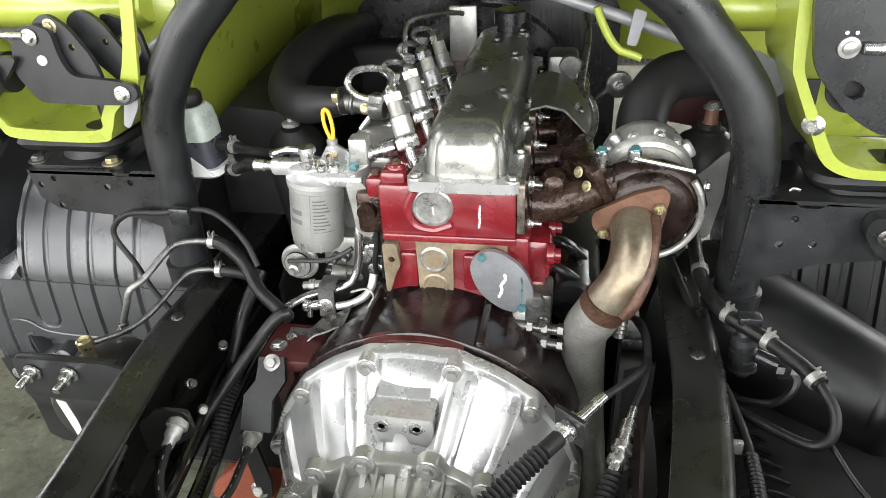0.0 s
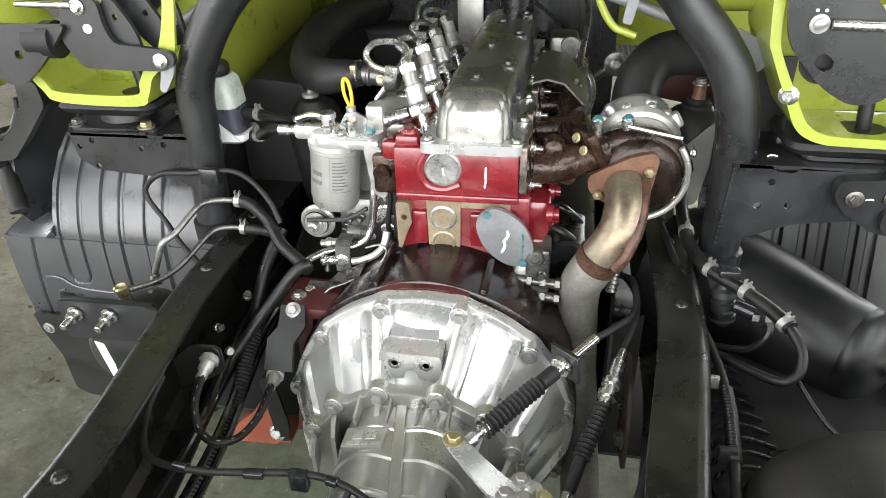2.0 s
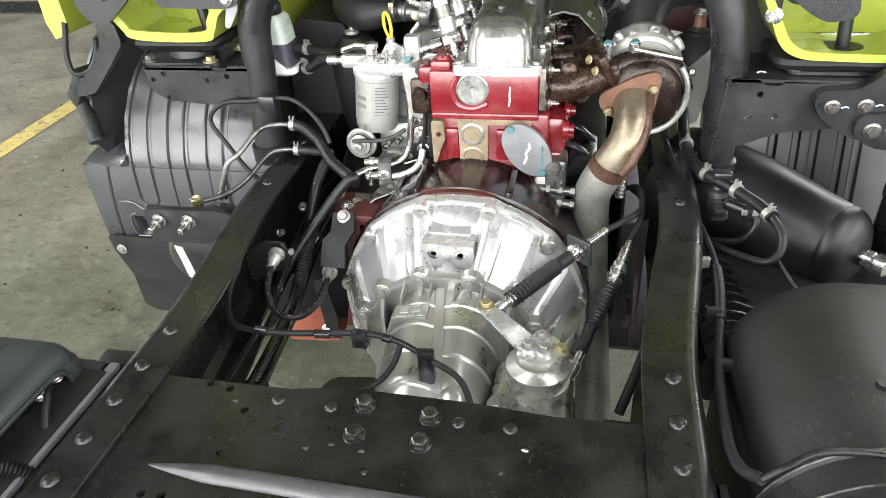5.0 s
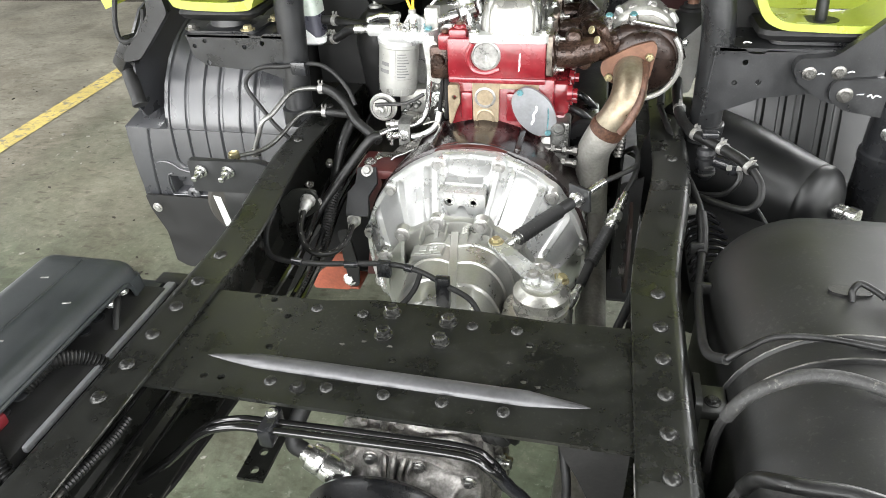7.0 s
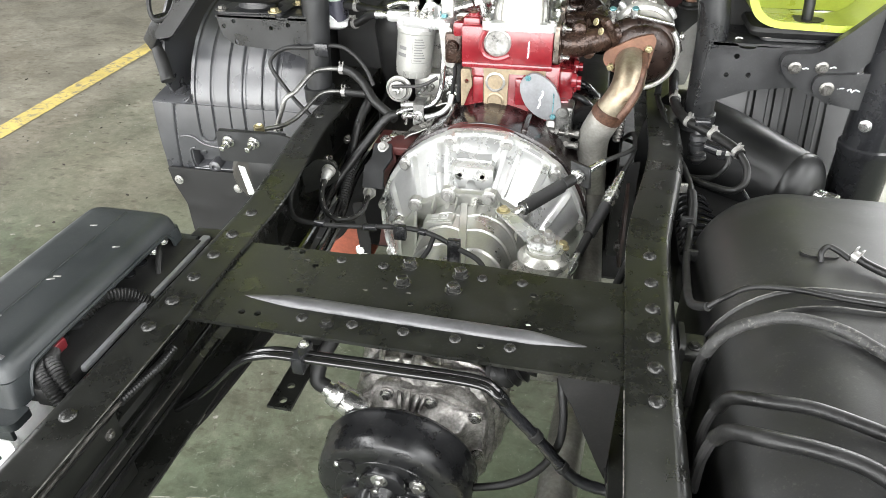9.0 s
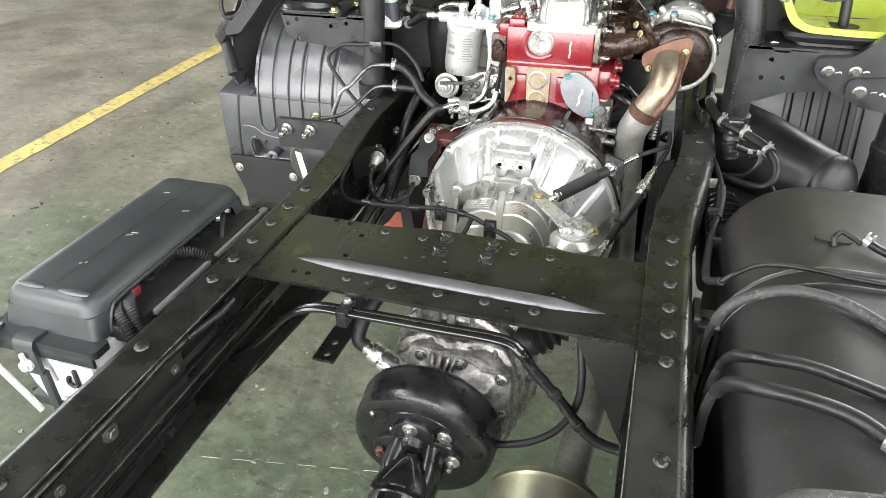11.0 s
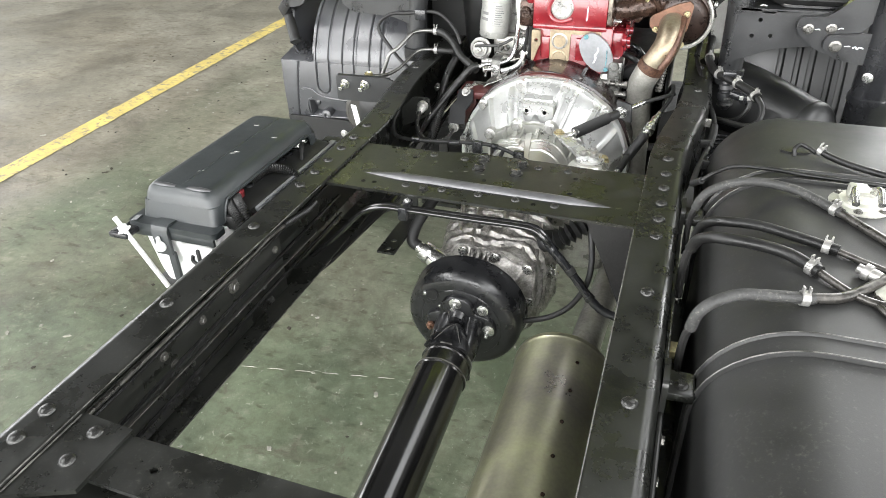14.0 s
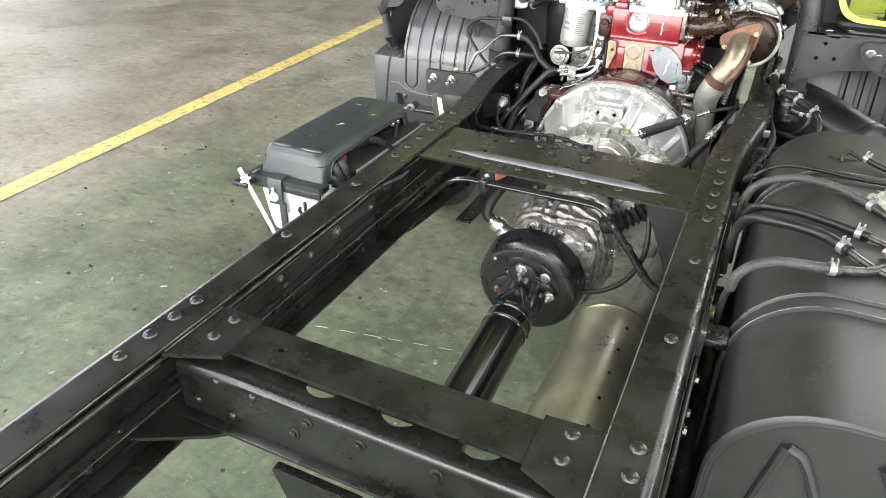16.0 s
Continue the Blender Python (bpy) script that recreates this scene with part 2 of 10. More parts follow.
    rr.inputs["From Min"].default_value, rr.inputs["From Max"].default_value = 0.35, 0.65
    rr.inputs["To Min"].default_value, rr.inputs["To Max"].default_value = 0.38, 0.75
    l.new(tex(1.1, 7), rr.inputs["Value"])
    l.new(rr.outputs[0], bsdf.inputs["Roughness"])
    bp = n.new("ShaderNodeBump")
    bp.inputs["Strength"].default_value, bp.inputs["Distance"].default_value = 0.35, 0.004
    l.new(tex(45, 8, 0.7), bp.inputs["Height"])
    l.new(bp.outputs[0], bsdf.inputs["Normal"])
    return m


def line_material():
    """Yellow line paint, flaked so that dusty concrete shows through."""
    m = mat("flaked_yellow_line_paint", (0.54, 0.425, 0.125), 0.6, vary=0.25, scale=5, bump=0.2, fine=90)
    n, l = m.node_tree.nodes, m.node_tree.links
    bsdf = n["Principled BSDF"]
    old = bsdf.inputs["Base Color"].links[0].from_socket
    tc = n.new("ShaderNodeTexCoord")
    t = n.new("ShaderNodeTexNoise")
    t.inputs["Scale"].default_value, t.inputs["Detail"].default_value, t.inputs["Roughness"].default_value = 17, 12, 0.8
    l.new(tc.outputs["Object"], t.inputs["Vector"])
    r = n.new("ShaderNodeValToRGB")
    r.color_ramp.elements[0].position, r.color_ramp.elements[1].position = 0.515, 0.575
    l.new(t.outputs["Fac"], r.inputs["Fac"])
    x = n.new("ShaderNodeMixRGB")
    x.inputs["Color2"].default_value = (0.19, 0.175, 0.125, 1)
    l.new(r.outputs["Color"], x.inputs["Fac"])
    l.new(old, x.inputs["Color1"])
    l.new(x.outputs["Color"], bsdf.inputs["Base Color"])
    return m


M_FLOOR = floor_material()
M_LINE = line_material()
# scuffed grey, paler than the frame; part of the highlight is in this colour
M_BEAD = mat("scuffed_highlit_bead", (0.098, 0.098, 0.102), 0.40, 0.4, vary=0.22, scale=16, bump=0.05)
M_BARE = mat("worn_dark_bolt_steel", (0.085, 0.085, 0.08), 0.22, 0.8, vary=0.4, scale=80, bump=0.1)
M_OXIDE = mat("dark_red_oxide_paint", (0.060, 0.011, 0.010), 0.42, vary=0.35, scale=16, bump=0.2)
M_RIVET = mat("worn_rivet_head", (0.045, 0.045, 0.043), 0.26, 0.65, vary=0.5, scale=60, bump=0.05)
M_HOUSE = mat("oily_black_housing_paint", (0.009, 0.0075, 0.0075), 0.24, vary=0.4, scale=12, bump=0.16, fine=220, second=(0.024, 0.011, 0.011), dust=0.14)
M_SHIELDW = mat("scorched_weld_brown", (0.10, 0.05, 0.032), 0.45, 0.4, vary=0.45, scale=50, bump=0.6, fine=200)
M_PLUG = mat("grey_core_plug", (0.34, 0.335, 0.32), 0.36, 0.6, vary=0.3, scale=40, bump=0.1)
M_PLATE = mat("dull_grey_plate", (0.22, 0.225, 0.235), 0.40, 0.45, vary=0.2, scale=14, bump=0.08)
M_BOLTS = mat("dull_bolt_steel", (0.16, 0.155, 0.145), 0.30, 0.8, vary=0.35, scale=60, bump=0.1)
M_LID = mat("dusty_grey_black_plastic", (0.019, 0.0225, 0.0238), 0.40, vary=0.2, scale=9, bump=0.08, fine=420, dust=0.06)
M_EDGE = mat("worn_bare_edge", (0.16, 0.155, 0.145), 0.4, 0.5, vary=0.7, scale=35, bump=0.2)
for soft_one in (M_RUBBER, M_HOSE):
    soft_one.node_tree.nodes["Principled BSDF"].inputs["Specular IOR Level"].default_value = 0.32
M_CASE = mat("rough_grey_casting", (0.36, 0.345, 0.325), 0.40, 0.55, vary=0.6, scale=34, bump=0.5, fine=210)
M_DRUM = mat("blue_black_drum_paint", (0.0085, 0.0088, 0.0098), 0.30, vary=0.35, scale=22, bump=0.12, fine=240, dust=0.10)
M_SATIN = mat("satin_die_cast_aluminium", (0.47, 0.47, 0.445), 0.33, 0.75, vary=0.16, scale=10, bump=0.05, fine=420)
M_VALVE = mat("satin_grey_valve_cover", (0.185, 0.185, 0.172), 0.30, 0.75, vary=0.22, scale=8, bump=0.06, fine=320)
M_OILY = mat("oil_darkened_casting", (0.37, 0.365, 0.335), 0.30, 0.65, vary=0.35, scale=26, bump=0.1, fine=320)
M_DIRTY = mat("dirty_dark_pipe", (0.07, 0.066, 0.06), 0.35, 0.6, vary=0.5, scale=40, bump=0.2)
M_PALE = mat("pale_plated_steel", (0.46, 0.46, 0.41), 0.42, 0.35, vary=0.2, scale=30, bump=0.1)
M_DUSTY = mat("dust_greyed_rubber", (0.030, 0.030, 0.029), 0.62, vary=0.5, scale=40, bump=0.6, fine=240, dust=0.55)
# base lifted so the left mudguard's sheen sits in the colour; right uses M_RES
M_GUARD = mat("sheen_lifted_mudguard_plastic", (0.042, 0.043, 0.047), 0.34, vary=0.2, scale=6, bump=0.01, fine=300)
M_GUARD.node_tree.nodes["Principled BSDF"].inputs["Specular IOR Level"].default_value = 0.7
M_MOUNT = mat("oily_brown_bracket_paint", (0.022, 0.011, 0.009), 0.5, vary=0.4, scale=20, bump=0.3)
M_IRON = mat("machined_brown_iron", (0.22, 0.185, 0.155), 0.36, 0.75, vary=0.45, scale=40, bump=0.3)
# darker copy of the manifold iron; the turbine's shade is in the colour
M_TURB = mat("shade_dark_turbine_iron", (0.016, 0.009, 0.007), 0.30, 0.4, vary=0.5, scale=26, bump=0.6, fine=180, second=(0.038, 0.021, 0.015))
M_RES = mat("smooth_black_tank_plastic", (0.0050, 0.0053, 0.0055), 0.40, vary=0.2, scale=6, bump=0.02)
# near-black: shade on the gussets and hose ends is put into this colour
M_SHADE = mat("near_black_for_shade", (0.0045, 0.0042, 0.0038), 0.75, vary=0.4, scale=20, bump=0.3, fine=200, dust=0.03)
M_GRIT = mat("pale_floor_chips", (0.30, 0.29, 0.25), 0.8, vary=0.5, scale=3)
M_SCRAP = mat("dark_floor_litter", (0.035, 0.028, 0.02), 0.8, vary=0.5, scale=3)

# ---- building tools ----
V = Vector


def finish(bm, name, material):
    bmesh.ops.recalc_face_normals(bm, faces=bm.faces)
    for f in bm.faces:
        f.smooth = True
    for e in bm.edges:
        if len(e.link_faces) == 2 and e.calc_face_angle(0) > 0.65:
            e.smooth = False
    me = bpy.data.meshes.new(name)
    bm.to_mesh(me)
    bm.free()
    me.materials.append(material)
    return me


def thing(name, base, label, category, group="", kind=""):
    ob = new(name)
    ob.empty_display_size = 0.05
    ob.matrix_world = Matrix.Translation(base)
    return tagged(ob, label, category, group, kind)


def hang(ob, parent):
    ob.parent = parent
    full = parent.matrix_basis.copy()
    up = parent
    while up.parent:
        full = up.parent.matrix_basis @ up.matrix_parent_inverse @ full
        up = up.parent
    ob.matrix_parent_inverse = full.inverted()


def part(name, bm, material, parent, label=""):
    ob = new(name, finish(bm, name, material))
    hang(ob, parent)
    return tagged(ob, label)


def single(name, bm, material, label, category, group="", kind=""):
    return tagged(new(name, finish(bm, name, material)), label, category, group, kind)


def B():
    return bmesh.new()


def box(bm, lo, hi, bev=0.0, seg=2, m=None):
    r = bmesh.ops.create_cube(bm, size=1.0)
    vs = r["verts"]
    for v in vs:
        v.co = V(((lo[i] + hi[i]) / 2 + v.co[i] * (hi[i] - lo[i])) for i in range(3))
    if m is not None:
        bmesh.ops.transform(bm, matrix=m, verts=vs)
    if bev:
        es = list({e for v in vs for e in v.link_edges})
        bmesh.ops.bevel(bm, geom=es, offset=bev, segments=seg, profile=0.5, affect='EDGES')


def along(p0, p1):
    """A frame at p0 whose z points to p1."""
    d = V(p1) - V(p0)
    return Matrix.Translation(p0) @ d.to_track_quat("Z", "Y").to_matrix().to_4x4()


def lathe(bm, p0, p1, profile, seg=24):
    """A turned body about the line p0 to p1; profile rows (metres along, radius)."""
    m = along(p0, p1)
    rings = []
    for d, r in profile:
        if r <= 1e-6:
            rings.append([bm.verts.new(m @ V((0, 0, d)))])
        else:
            rings.append([bm.verts.new(m @ V((r * math.cos(2 * math.pi * i / seg), r * math.sin(2 * math.pi * i / seg), d))) for i in range(seg)])
    for a, b in zip(rings, rings[1:]):
        for i in range(seg):
            j = (i + 1) % seg
            if len(a) == 1 and len(b) == 1:
                continue
            if len(a) == 1:
                bm.faces.new((a[0], b[i], b[j]))
            elif len(b) == 1:
                bm.faces.new((a[i], a[j], b[0]))
            else:
                bm.faces.new((a[i], a[j], b[j], b[i]))
    for r in (rings[0], rings[-1]):
        if len(r) > 2:
            bm.faces.new(r)


def cyl(bm, p0, p1, r0, r1=None, seg=20, bev=0.0):
    r1 = r0 if r1 is None else r1
    d = (V(p1) - V(p0)).length
    if bev:
        lathe(bm, p0, p1, [(0, r0 - bev), (bev, r0), (d - bev, r1), (d, r1 - bev)], seg)
    else:
        lathe(bm, p0, p1, [(0, r0), (d, r1)], seg)


def spline(pts, res=6):
    pts = [V(p) for p in pts]
    if len(pts) < 3:
        return pts
    ext = [pts[0] * 2 - pts[1]] + pts + [pts[-1] * 2 - pts[-2]]
    out = []
    for i in range(1, len(ext) - 2):
        a, b, c, d = ext[i - 1:i + 3]
        for k in range(res):
            t = k / res
            out.append(0.5 * (2 * b + (c - a) * t + (2 * a - 5 * b + 4 * c - d) * t * t + (3 * b - a - 3 * c + d) * t ** 3))
    out.append(pts[-1])
    return out


def resample(pts, step):
    out, left = [pts[0]], step
    for a, b in zip(pts, pts[1:]):
        d = (b - a).length
        pos = 0.0
        while d - pos >= left:
            pos += left
            out.append(a.lerp(b, pos / d))
            left = step
        left -= d - pos
    return out


def sweep(bm, pts, radius, seg=10, flat=1.0):
    """A round body along the points; radius is a number or a function of (index, count)."""
    n = len(pts)
    tang = [(pts[min(i + 1, n - 1)] - pts[max(i - 1, 0)]).normalized() for i in range(n)]
    u = tang[0].orthogonal().normalized()
    rings = []
    for i, p in enumerate(pts):
        u = (u - tang[i] * u.dot(tang[i])).normalized()
        w = tang[i].cross(u)
        r = radius(i, n) if callable(radius) else radius
        rings.append([bm.verts.new(p + (u * math.cos(2 * math.pi * k / seg) + w * flat * math.sin(2 * math.pi * k / seg)) * r) for k in range(seg)])
    for a, b in zip(rings, rings[1:]):
        for k in range(seg):
            j = (k + 1) % seg
            bm.faces.new((a[k], a[j], b[j], b[k]))
    bm.faces.new(rings[0][::-1])
    bm.faces.new(rings[-1])


def tube(bm, pts, r, seg=10, res=6):
    sweep(bm, spline(pts, res), r, seg)


def ribbed(bm, pts, r, pitch=0.006, depth=0.12, seg=10):
    """Corrugated conduit or a boot."""
    line = resample(spline(pts, 14), pitch / 4)
    sweep(bm, line, lambda i, n: r * (1 + depth * math.cos(i * math.pi / 2)), seg)


AX = {"x": lambda a, b, c: (c, a, b), "y": lambda a, b, c: (a, c, b), "z": lambda a, b, c: (a, b, c)}


def circle(cx, cy, r, n=14):
    return [(cx + r * math.cos(2 * math.pi * i / n), cy + r * math.sin(2 * math.pi * i / n)) for i in range(n)]


def plate(bm, outline, axis, a, b, holes=()):
    """Sheet or slab: the outline in the plane across the axis, from a to b along it, with open holes."""
    tmp = bmesh.new()
    f = AX[axis]
    edges = []
    for loop in (outline, *holes):
        vs = [tmp.verts.new(f(p[0], p[1], a)) for p in loop]
        for i in range(len(vs)):
            edges.append(tmp.edges.new((vs[i], vs[(i + 1) % len(vs)])))
    bmesh.ops.triangle_fill(tmp, use_beauty=True, use_dissolve=False, edges=edges)
    ext = bmesh.ops.extrude_face_region(tmp, geom=list(tmp.faces))
    bmesh.ops.translate(tmp, verts=[g for g in ext["geom"] if isinstance(g, bmesh.types.BMVert)], vec=V(f(0, 0, b - a)))
    bmesh.ops.recalc_face_normals(tmp, faces=tmp.faces)
    me = bpy.data.meshes.new("tmp")
    tmp.to_mesh(me)
    tmp.free()
    bm.from_mesh(me)
    bpy.data.meshes.remove(me)


def rounded(pts, r, n=4):
    """A polygon with its corners rounded."""
    out = []
    c = len(pts)
    for i in range(c):
        p, a, b = V(pts[i]).to_2d(), V(pts[i - 1]).to_2d(), V(pts[(i + 1) % c]).to_2d()
        da, db = (a - p), (b - p)
        k = min(r, da.length * 0.45, db.length * 0.45)
        s, e = p + da.normalized() * k, p + db.normalized() * k
        for j in range(n + 1):
            t = j / n
            q = s * (1 - t) ** 2 + p * 2 * t * (1 - t) + e * t * t
            out.append((q.x, q.y))
    return out


def loft(bm, rings, caps=True, closed=True):
    vs = [[bm.verts.new(p) for p in ring] for ring in rings]
    n = len(vs[0])
    for a, b in zip(vs, vs[1:]):
        for i in range(n if closed else n - 1):
            j = (i + 1) % n
            bm.faces.new((a[i], a[j], b[j], b[i]))
    if caps and closed:
        bm.faces.new(vs[0])
        bm.faces.new(vs[-1])


def oval(cx, cz, rx, rz, y, n=32, power=2.0, ztop=None):
    """A squared-off ring across the y axis."""
    out = []
    for i in range(n):
        t = 2 * math.pi * i / n
        c, s = math.cos(t), math.sin(t)
        out.append((cx + rx * math.copysign(abs(c) ** (2 / power), c), y, cz + rz * math.copysign(abs(s) ** (2 / power), s)))
    return out


def hexbolt_mesh(name, material, washer=True, stud=0.0):
    """Unit bolt: head 1 across the corners' radius, axis z."""
    bm = B()
    if washer:
        lathe(bm, (0, 0, 0), (0, 0, 1), [(0, 1.55), (0.22, 1.55), (0.28, 1.45)], 16)
    lathe(bm, (0, 0, 0.2), (0, 0, 1), [(0, 1.0), (0.65, 1.0), (0.8, 0.86)], 6)
    if stud:
        lathe(bm, (0, 0, 0.8), (0, 0, 1), [(0, 0.5), (stud, 0.5), (stud + 0.1, 0.4)], 10)
    me = finish(bm, name, material)
    return me


def dome_mesh(name, material):
    bm = B()
    lathe(bm, (0, 0, 0), (0, 0, 1), [(0, 1.0), (0.12, 0.98), (0.36, 0.80), (0.5, 0.5), (0.55, 0.0)], 14)
    return finish(bm, name, material)


BOLT = hexbolt_mesh("bolt", M_ZINC)
BOLTD = hexbolt_mesh("bolt_dark", M_BOLTS)
BOLTB = hexbolt_mesh("bolt_black", M_RIVET)
BOLTG = hexbolt_mesh("bolt_gold", M_GOLD)
BOLTT = hexbolt_mesh("bolt_teal", M_TEAL, False)
BOLTR = hexbolt_mesh("bolt_rusty", M_SHIELDW, False)
BOLTA = hexbolt_mesh("bolt_grey", M_PLUG)
STUDG = hexbolt_mesh("stud_nut_gold", M_GOLD, False, 0.8)
STUD = hexbolt_mesh("stud_nut", M_ZINC, True, 1.6)
RIVET = dome_mesh("rivet", M_RIVET)


def bolt(parent, at, toward, r=0.008, data=None, name="bolt"):
    ob = new(name, data or BOLT)
    ob.matrix_world = along(at, V(at) + V(toward)) @ Matrix.Diagonal((r, r, r, 1))
    hang(ob, parent)
    return ob


def clamp_ring(parent, at, toward, r, name="hose_clamp"):
    """A spring clamp: a band with two upturned ears."""
    bm = B()
    m = along(at, V(at) + V(toward))
    lathe(bm, m @ V((0, 0, -0.005)), m @ V((0, 0, 0.005)), [(0, r), (0.0, r + 0.0018), (0.010, r + 0.0018), (0.010, r)], 18)
    for s in (-0.004, 0.004):
        box(bm, (-0.0032, r, s - 0.001), (0.0032, r + 0.0088, s + 0.001), 0, 1, m)
    return part(name, bm, M_PLUG, parent, "dull bright spring clamp")


def stroke(name, pts, r, material, parent, label=""):
    """A wavering stroke of a paint pen, laid thinly on a surface."""
    bm = B()
    line = spline(pts, 5)
    sweep(bm, line, lambda i, n: r * (0.65 + 0.45 * math.sin(i * 2.1) ** 2) * (0.5 if i in (0, n - 1) else 1.0), 6, 1.0)
    return part(name, bm, material, parent, label)

# ---- the setting ----
bm = B()
n = 24
grid = [[bm.verts.new((-30 + 60 * i / n, -30 + 60 * j / n, 0)) for j in range(n + 1)] for i in range(n + 1)]
for i in range(n):
    for j in range(n):
        bm.faces.new((grid[i][j], grid[i + 1][j], grid[i + 1][j + 1], grid[i][j + 1]))
ground = single("ground", bm, M_FLOOR, "worn green-painted concrete workshop floor with brown stains", "floor", kind="structure")

bm = B()
edge = []
for k in range(1301):
    y = -12 + 0.02 * k
    edge.append([bm.verts.new((q * 0.061 + 0.007 * noise.noise(V((q * 9, y * 7, 0))) + 0.004 * noise.noise(V((q * 9, y * 31, 3))), y, 0.003)) for q in (-1, 1)])
for a, b in zip(edge, edge[1:]):
    bm.faces.new((a[0], a[1], b[1], b[0]))
line = single("floor_line", bm, M_LINE, "flaked yellow painted line on the concrete floor", "floor marking", kind="structure")
line.matrix_world = pose(-2.730, 1.5, 0, 0, 0, 3.15)

drain = thing("drain_grating", (-3.0, 4.95, 0.0), "dark steel drain grating let into the workshop floor", "drain grating", kind="structure")
bm = B()
box(bm, (-6.2, 4.76, 0.001), (1.6, 4.79, 0.006))
box(bm, (-6.2, 5.16, 0.001), (1.6, 5.19, 0.006))
part("grating_edge", bm, M_SCRAP, drain)
bm = B()
box(bm, (-6.2, 4.79, 0.0005), (1.6, 5.16, 0.002))
part("channel_bed", bm, M_RUBBER, drain)
bm = B()
for k in range(195):
    box(bm, (-6.19 + 0.04 * k, 4.79, 0.002), (-6.175 + 0.04 * k, 5.16, 0.007))
part("grating_bars", bm, M_DIRTY, drain)

# front wall kept dark to deepen reflections; its window is an unseen addition
bm = B()
for lo, hi in (((-12, 7.6, 0), (2.45, 7.9, 5.8)), ((9.55, 7.6, 0), (10, 7.9, 5.8)), ((2.45, 7.6, 0), (9.55, 7.9, 0.85)), ((2.45, 7.6, 5.35), (9.55, 7.9, 5.8))):
    box(bm, lo, hi)
box(bm, (-12, 7.55, 0), (10, 7.597, 0.16))
single("wall_front", bm, M_DARKW, "dark workshop wall with a skirting and an added unseen window", "wall", kind="structure")
# the other walls are unseen, added to hold the light openings
bm = B()
for lo, hi in (((-12, -7.7, 0), (-9.55, -7.4, 5.8)), ((8.55, -7.7, 0), (10, -7.4, 5.8)), ((-9.55, -7.7, 4.95), (8.55, -7.4, 5.8))):
    box(bm, lo, hi)
single("wall_back", bm, M_WALL, "unseen painted workshop wall with an assumed open gate", "wall", kind="structure")
bm = B()
for lo, hi in (((-12.3, -7.7, 0), (-12, 7.9, 1.15)), ((-12.3, -7.7, 4.65), (-12, 7.9, 5.8)), ((-12.3, -7.7, 1.15), (-12, -7.05, 4.65)), ((-12.3, 7.05, 1.15), (-12, 7.9, 4.65))):
    box(bm, lo, hi)
single("wall_west", bm, M_WALL, "unseen painted workshop wall with an added long window", "wall", kind="structure")
bm = B()
for lo, hi in (((10, -7.7, 0), (10.3, 7.9, 1.15)), ((10, -7.7, 4.65), (10.3, 7.9, 5.8)), ((10, -7.7, 1.15), (10.3, -7.05, 4.65)), ((10, 7.05, 1.15), (10.3, 7.9, 4.65))):
    box(bm, lo, hi)
single("wall_east", bm, M_WALL, "unseen painted workshop wall with an added long window", "wall", kind="structure")
# unseen roof, added and kept dark so the black paint reflects less
bm = B()
for x0, x1, y0, y1 in ((-12.3, -5.85, -7.7, 7.9), (-3.35, 1.0, -7.7, 7.9), (1.0, 3.35, -7.7, 1.1), (1.0, 3.35, 5.7, 7.9), (5.85, 10.3, -7.7, 7.9), (-5.85, -3.35, -7.7, -6.55), (-5.85, -3.35, -0.35, 7.9), (3.35, 5.85, -7.7, -6.55), (3.35, 5.85, -0.35, 7.9)):
    box(bm, (x0, y0, 5.8), (x1, y1, 5.95))
single("ceiling", bm, M_ROOF, "unseen dark workshop roof with added roof lights", "ceiling", kind="structure")


# ---- ladder frame ----
RAIL_TOP, RAIL_BOTTOM = 0.80, 0.62


def rail_centre(y):
    t = max(0.0, min(1.0, (y + 0.02) / 0.46))
    return 0.338 + 0.047 * t * t * (3 - 2 * t)


def channel(bm, side, ys, top, bottom, inner, outer, r=0.012, th=0.006):
    """One folded channel rail, open towards the frame's middle."""
    rings = []
    for y in ys:
        c = rail_centre(y)
        e = th * 0.35
        prof = [(inner, top - e), (inner + e * 0.3, top - e * 0.3), (inner + e, top), (inner + e + 0.0015, top), (outer - r - 0.0015, top)]
        for k in range(5):
            a = math.pi / 2 * k / 4
            prof.append((outer - r + r * math.sin(a), top - r + r * math.cos(a)))
        prof += [(outer, top - r - 0.0015), (outer, bottom + r + 0.0015)]
        for k in range(5):
            a = math.pi / 2 * k / 4
            prof.append((outer - r + r * math.cos(a), bottom + r - r * math.sin(a)))
        prof += [(outer - r - 0.0015, bottom), (inner + e + 0.0015, bottom), (inner + e, bottom), (inner, bottom + e), (inner, bottom + th - e), (inner + e * 0.3, bottom + th - e * 0.3), (inner + e, bottom + th)]
        ri = r - th * 0.7
        prof += [(outer - th - ri, bottom + th), (outer - th, bottom + th + ri), (outer - th, top - th - ri), (outer - th - ri, top - th), (inner, top - th)]
        rings.append([(side * (c + u), y, z) for u, z in prof])
    loft(bm, rings)


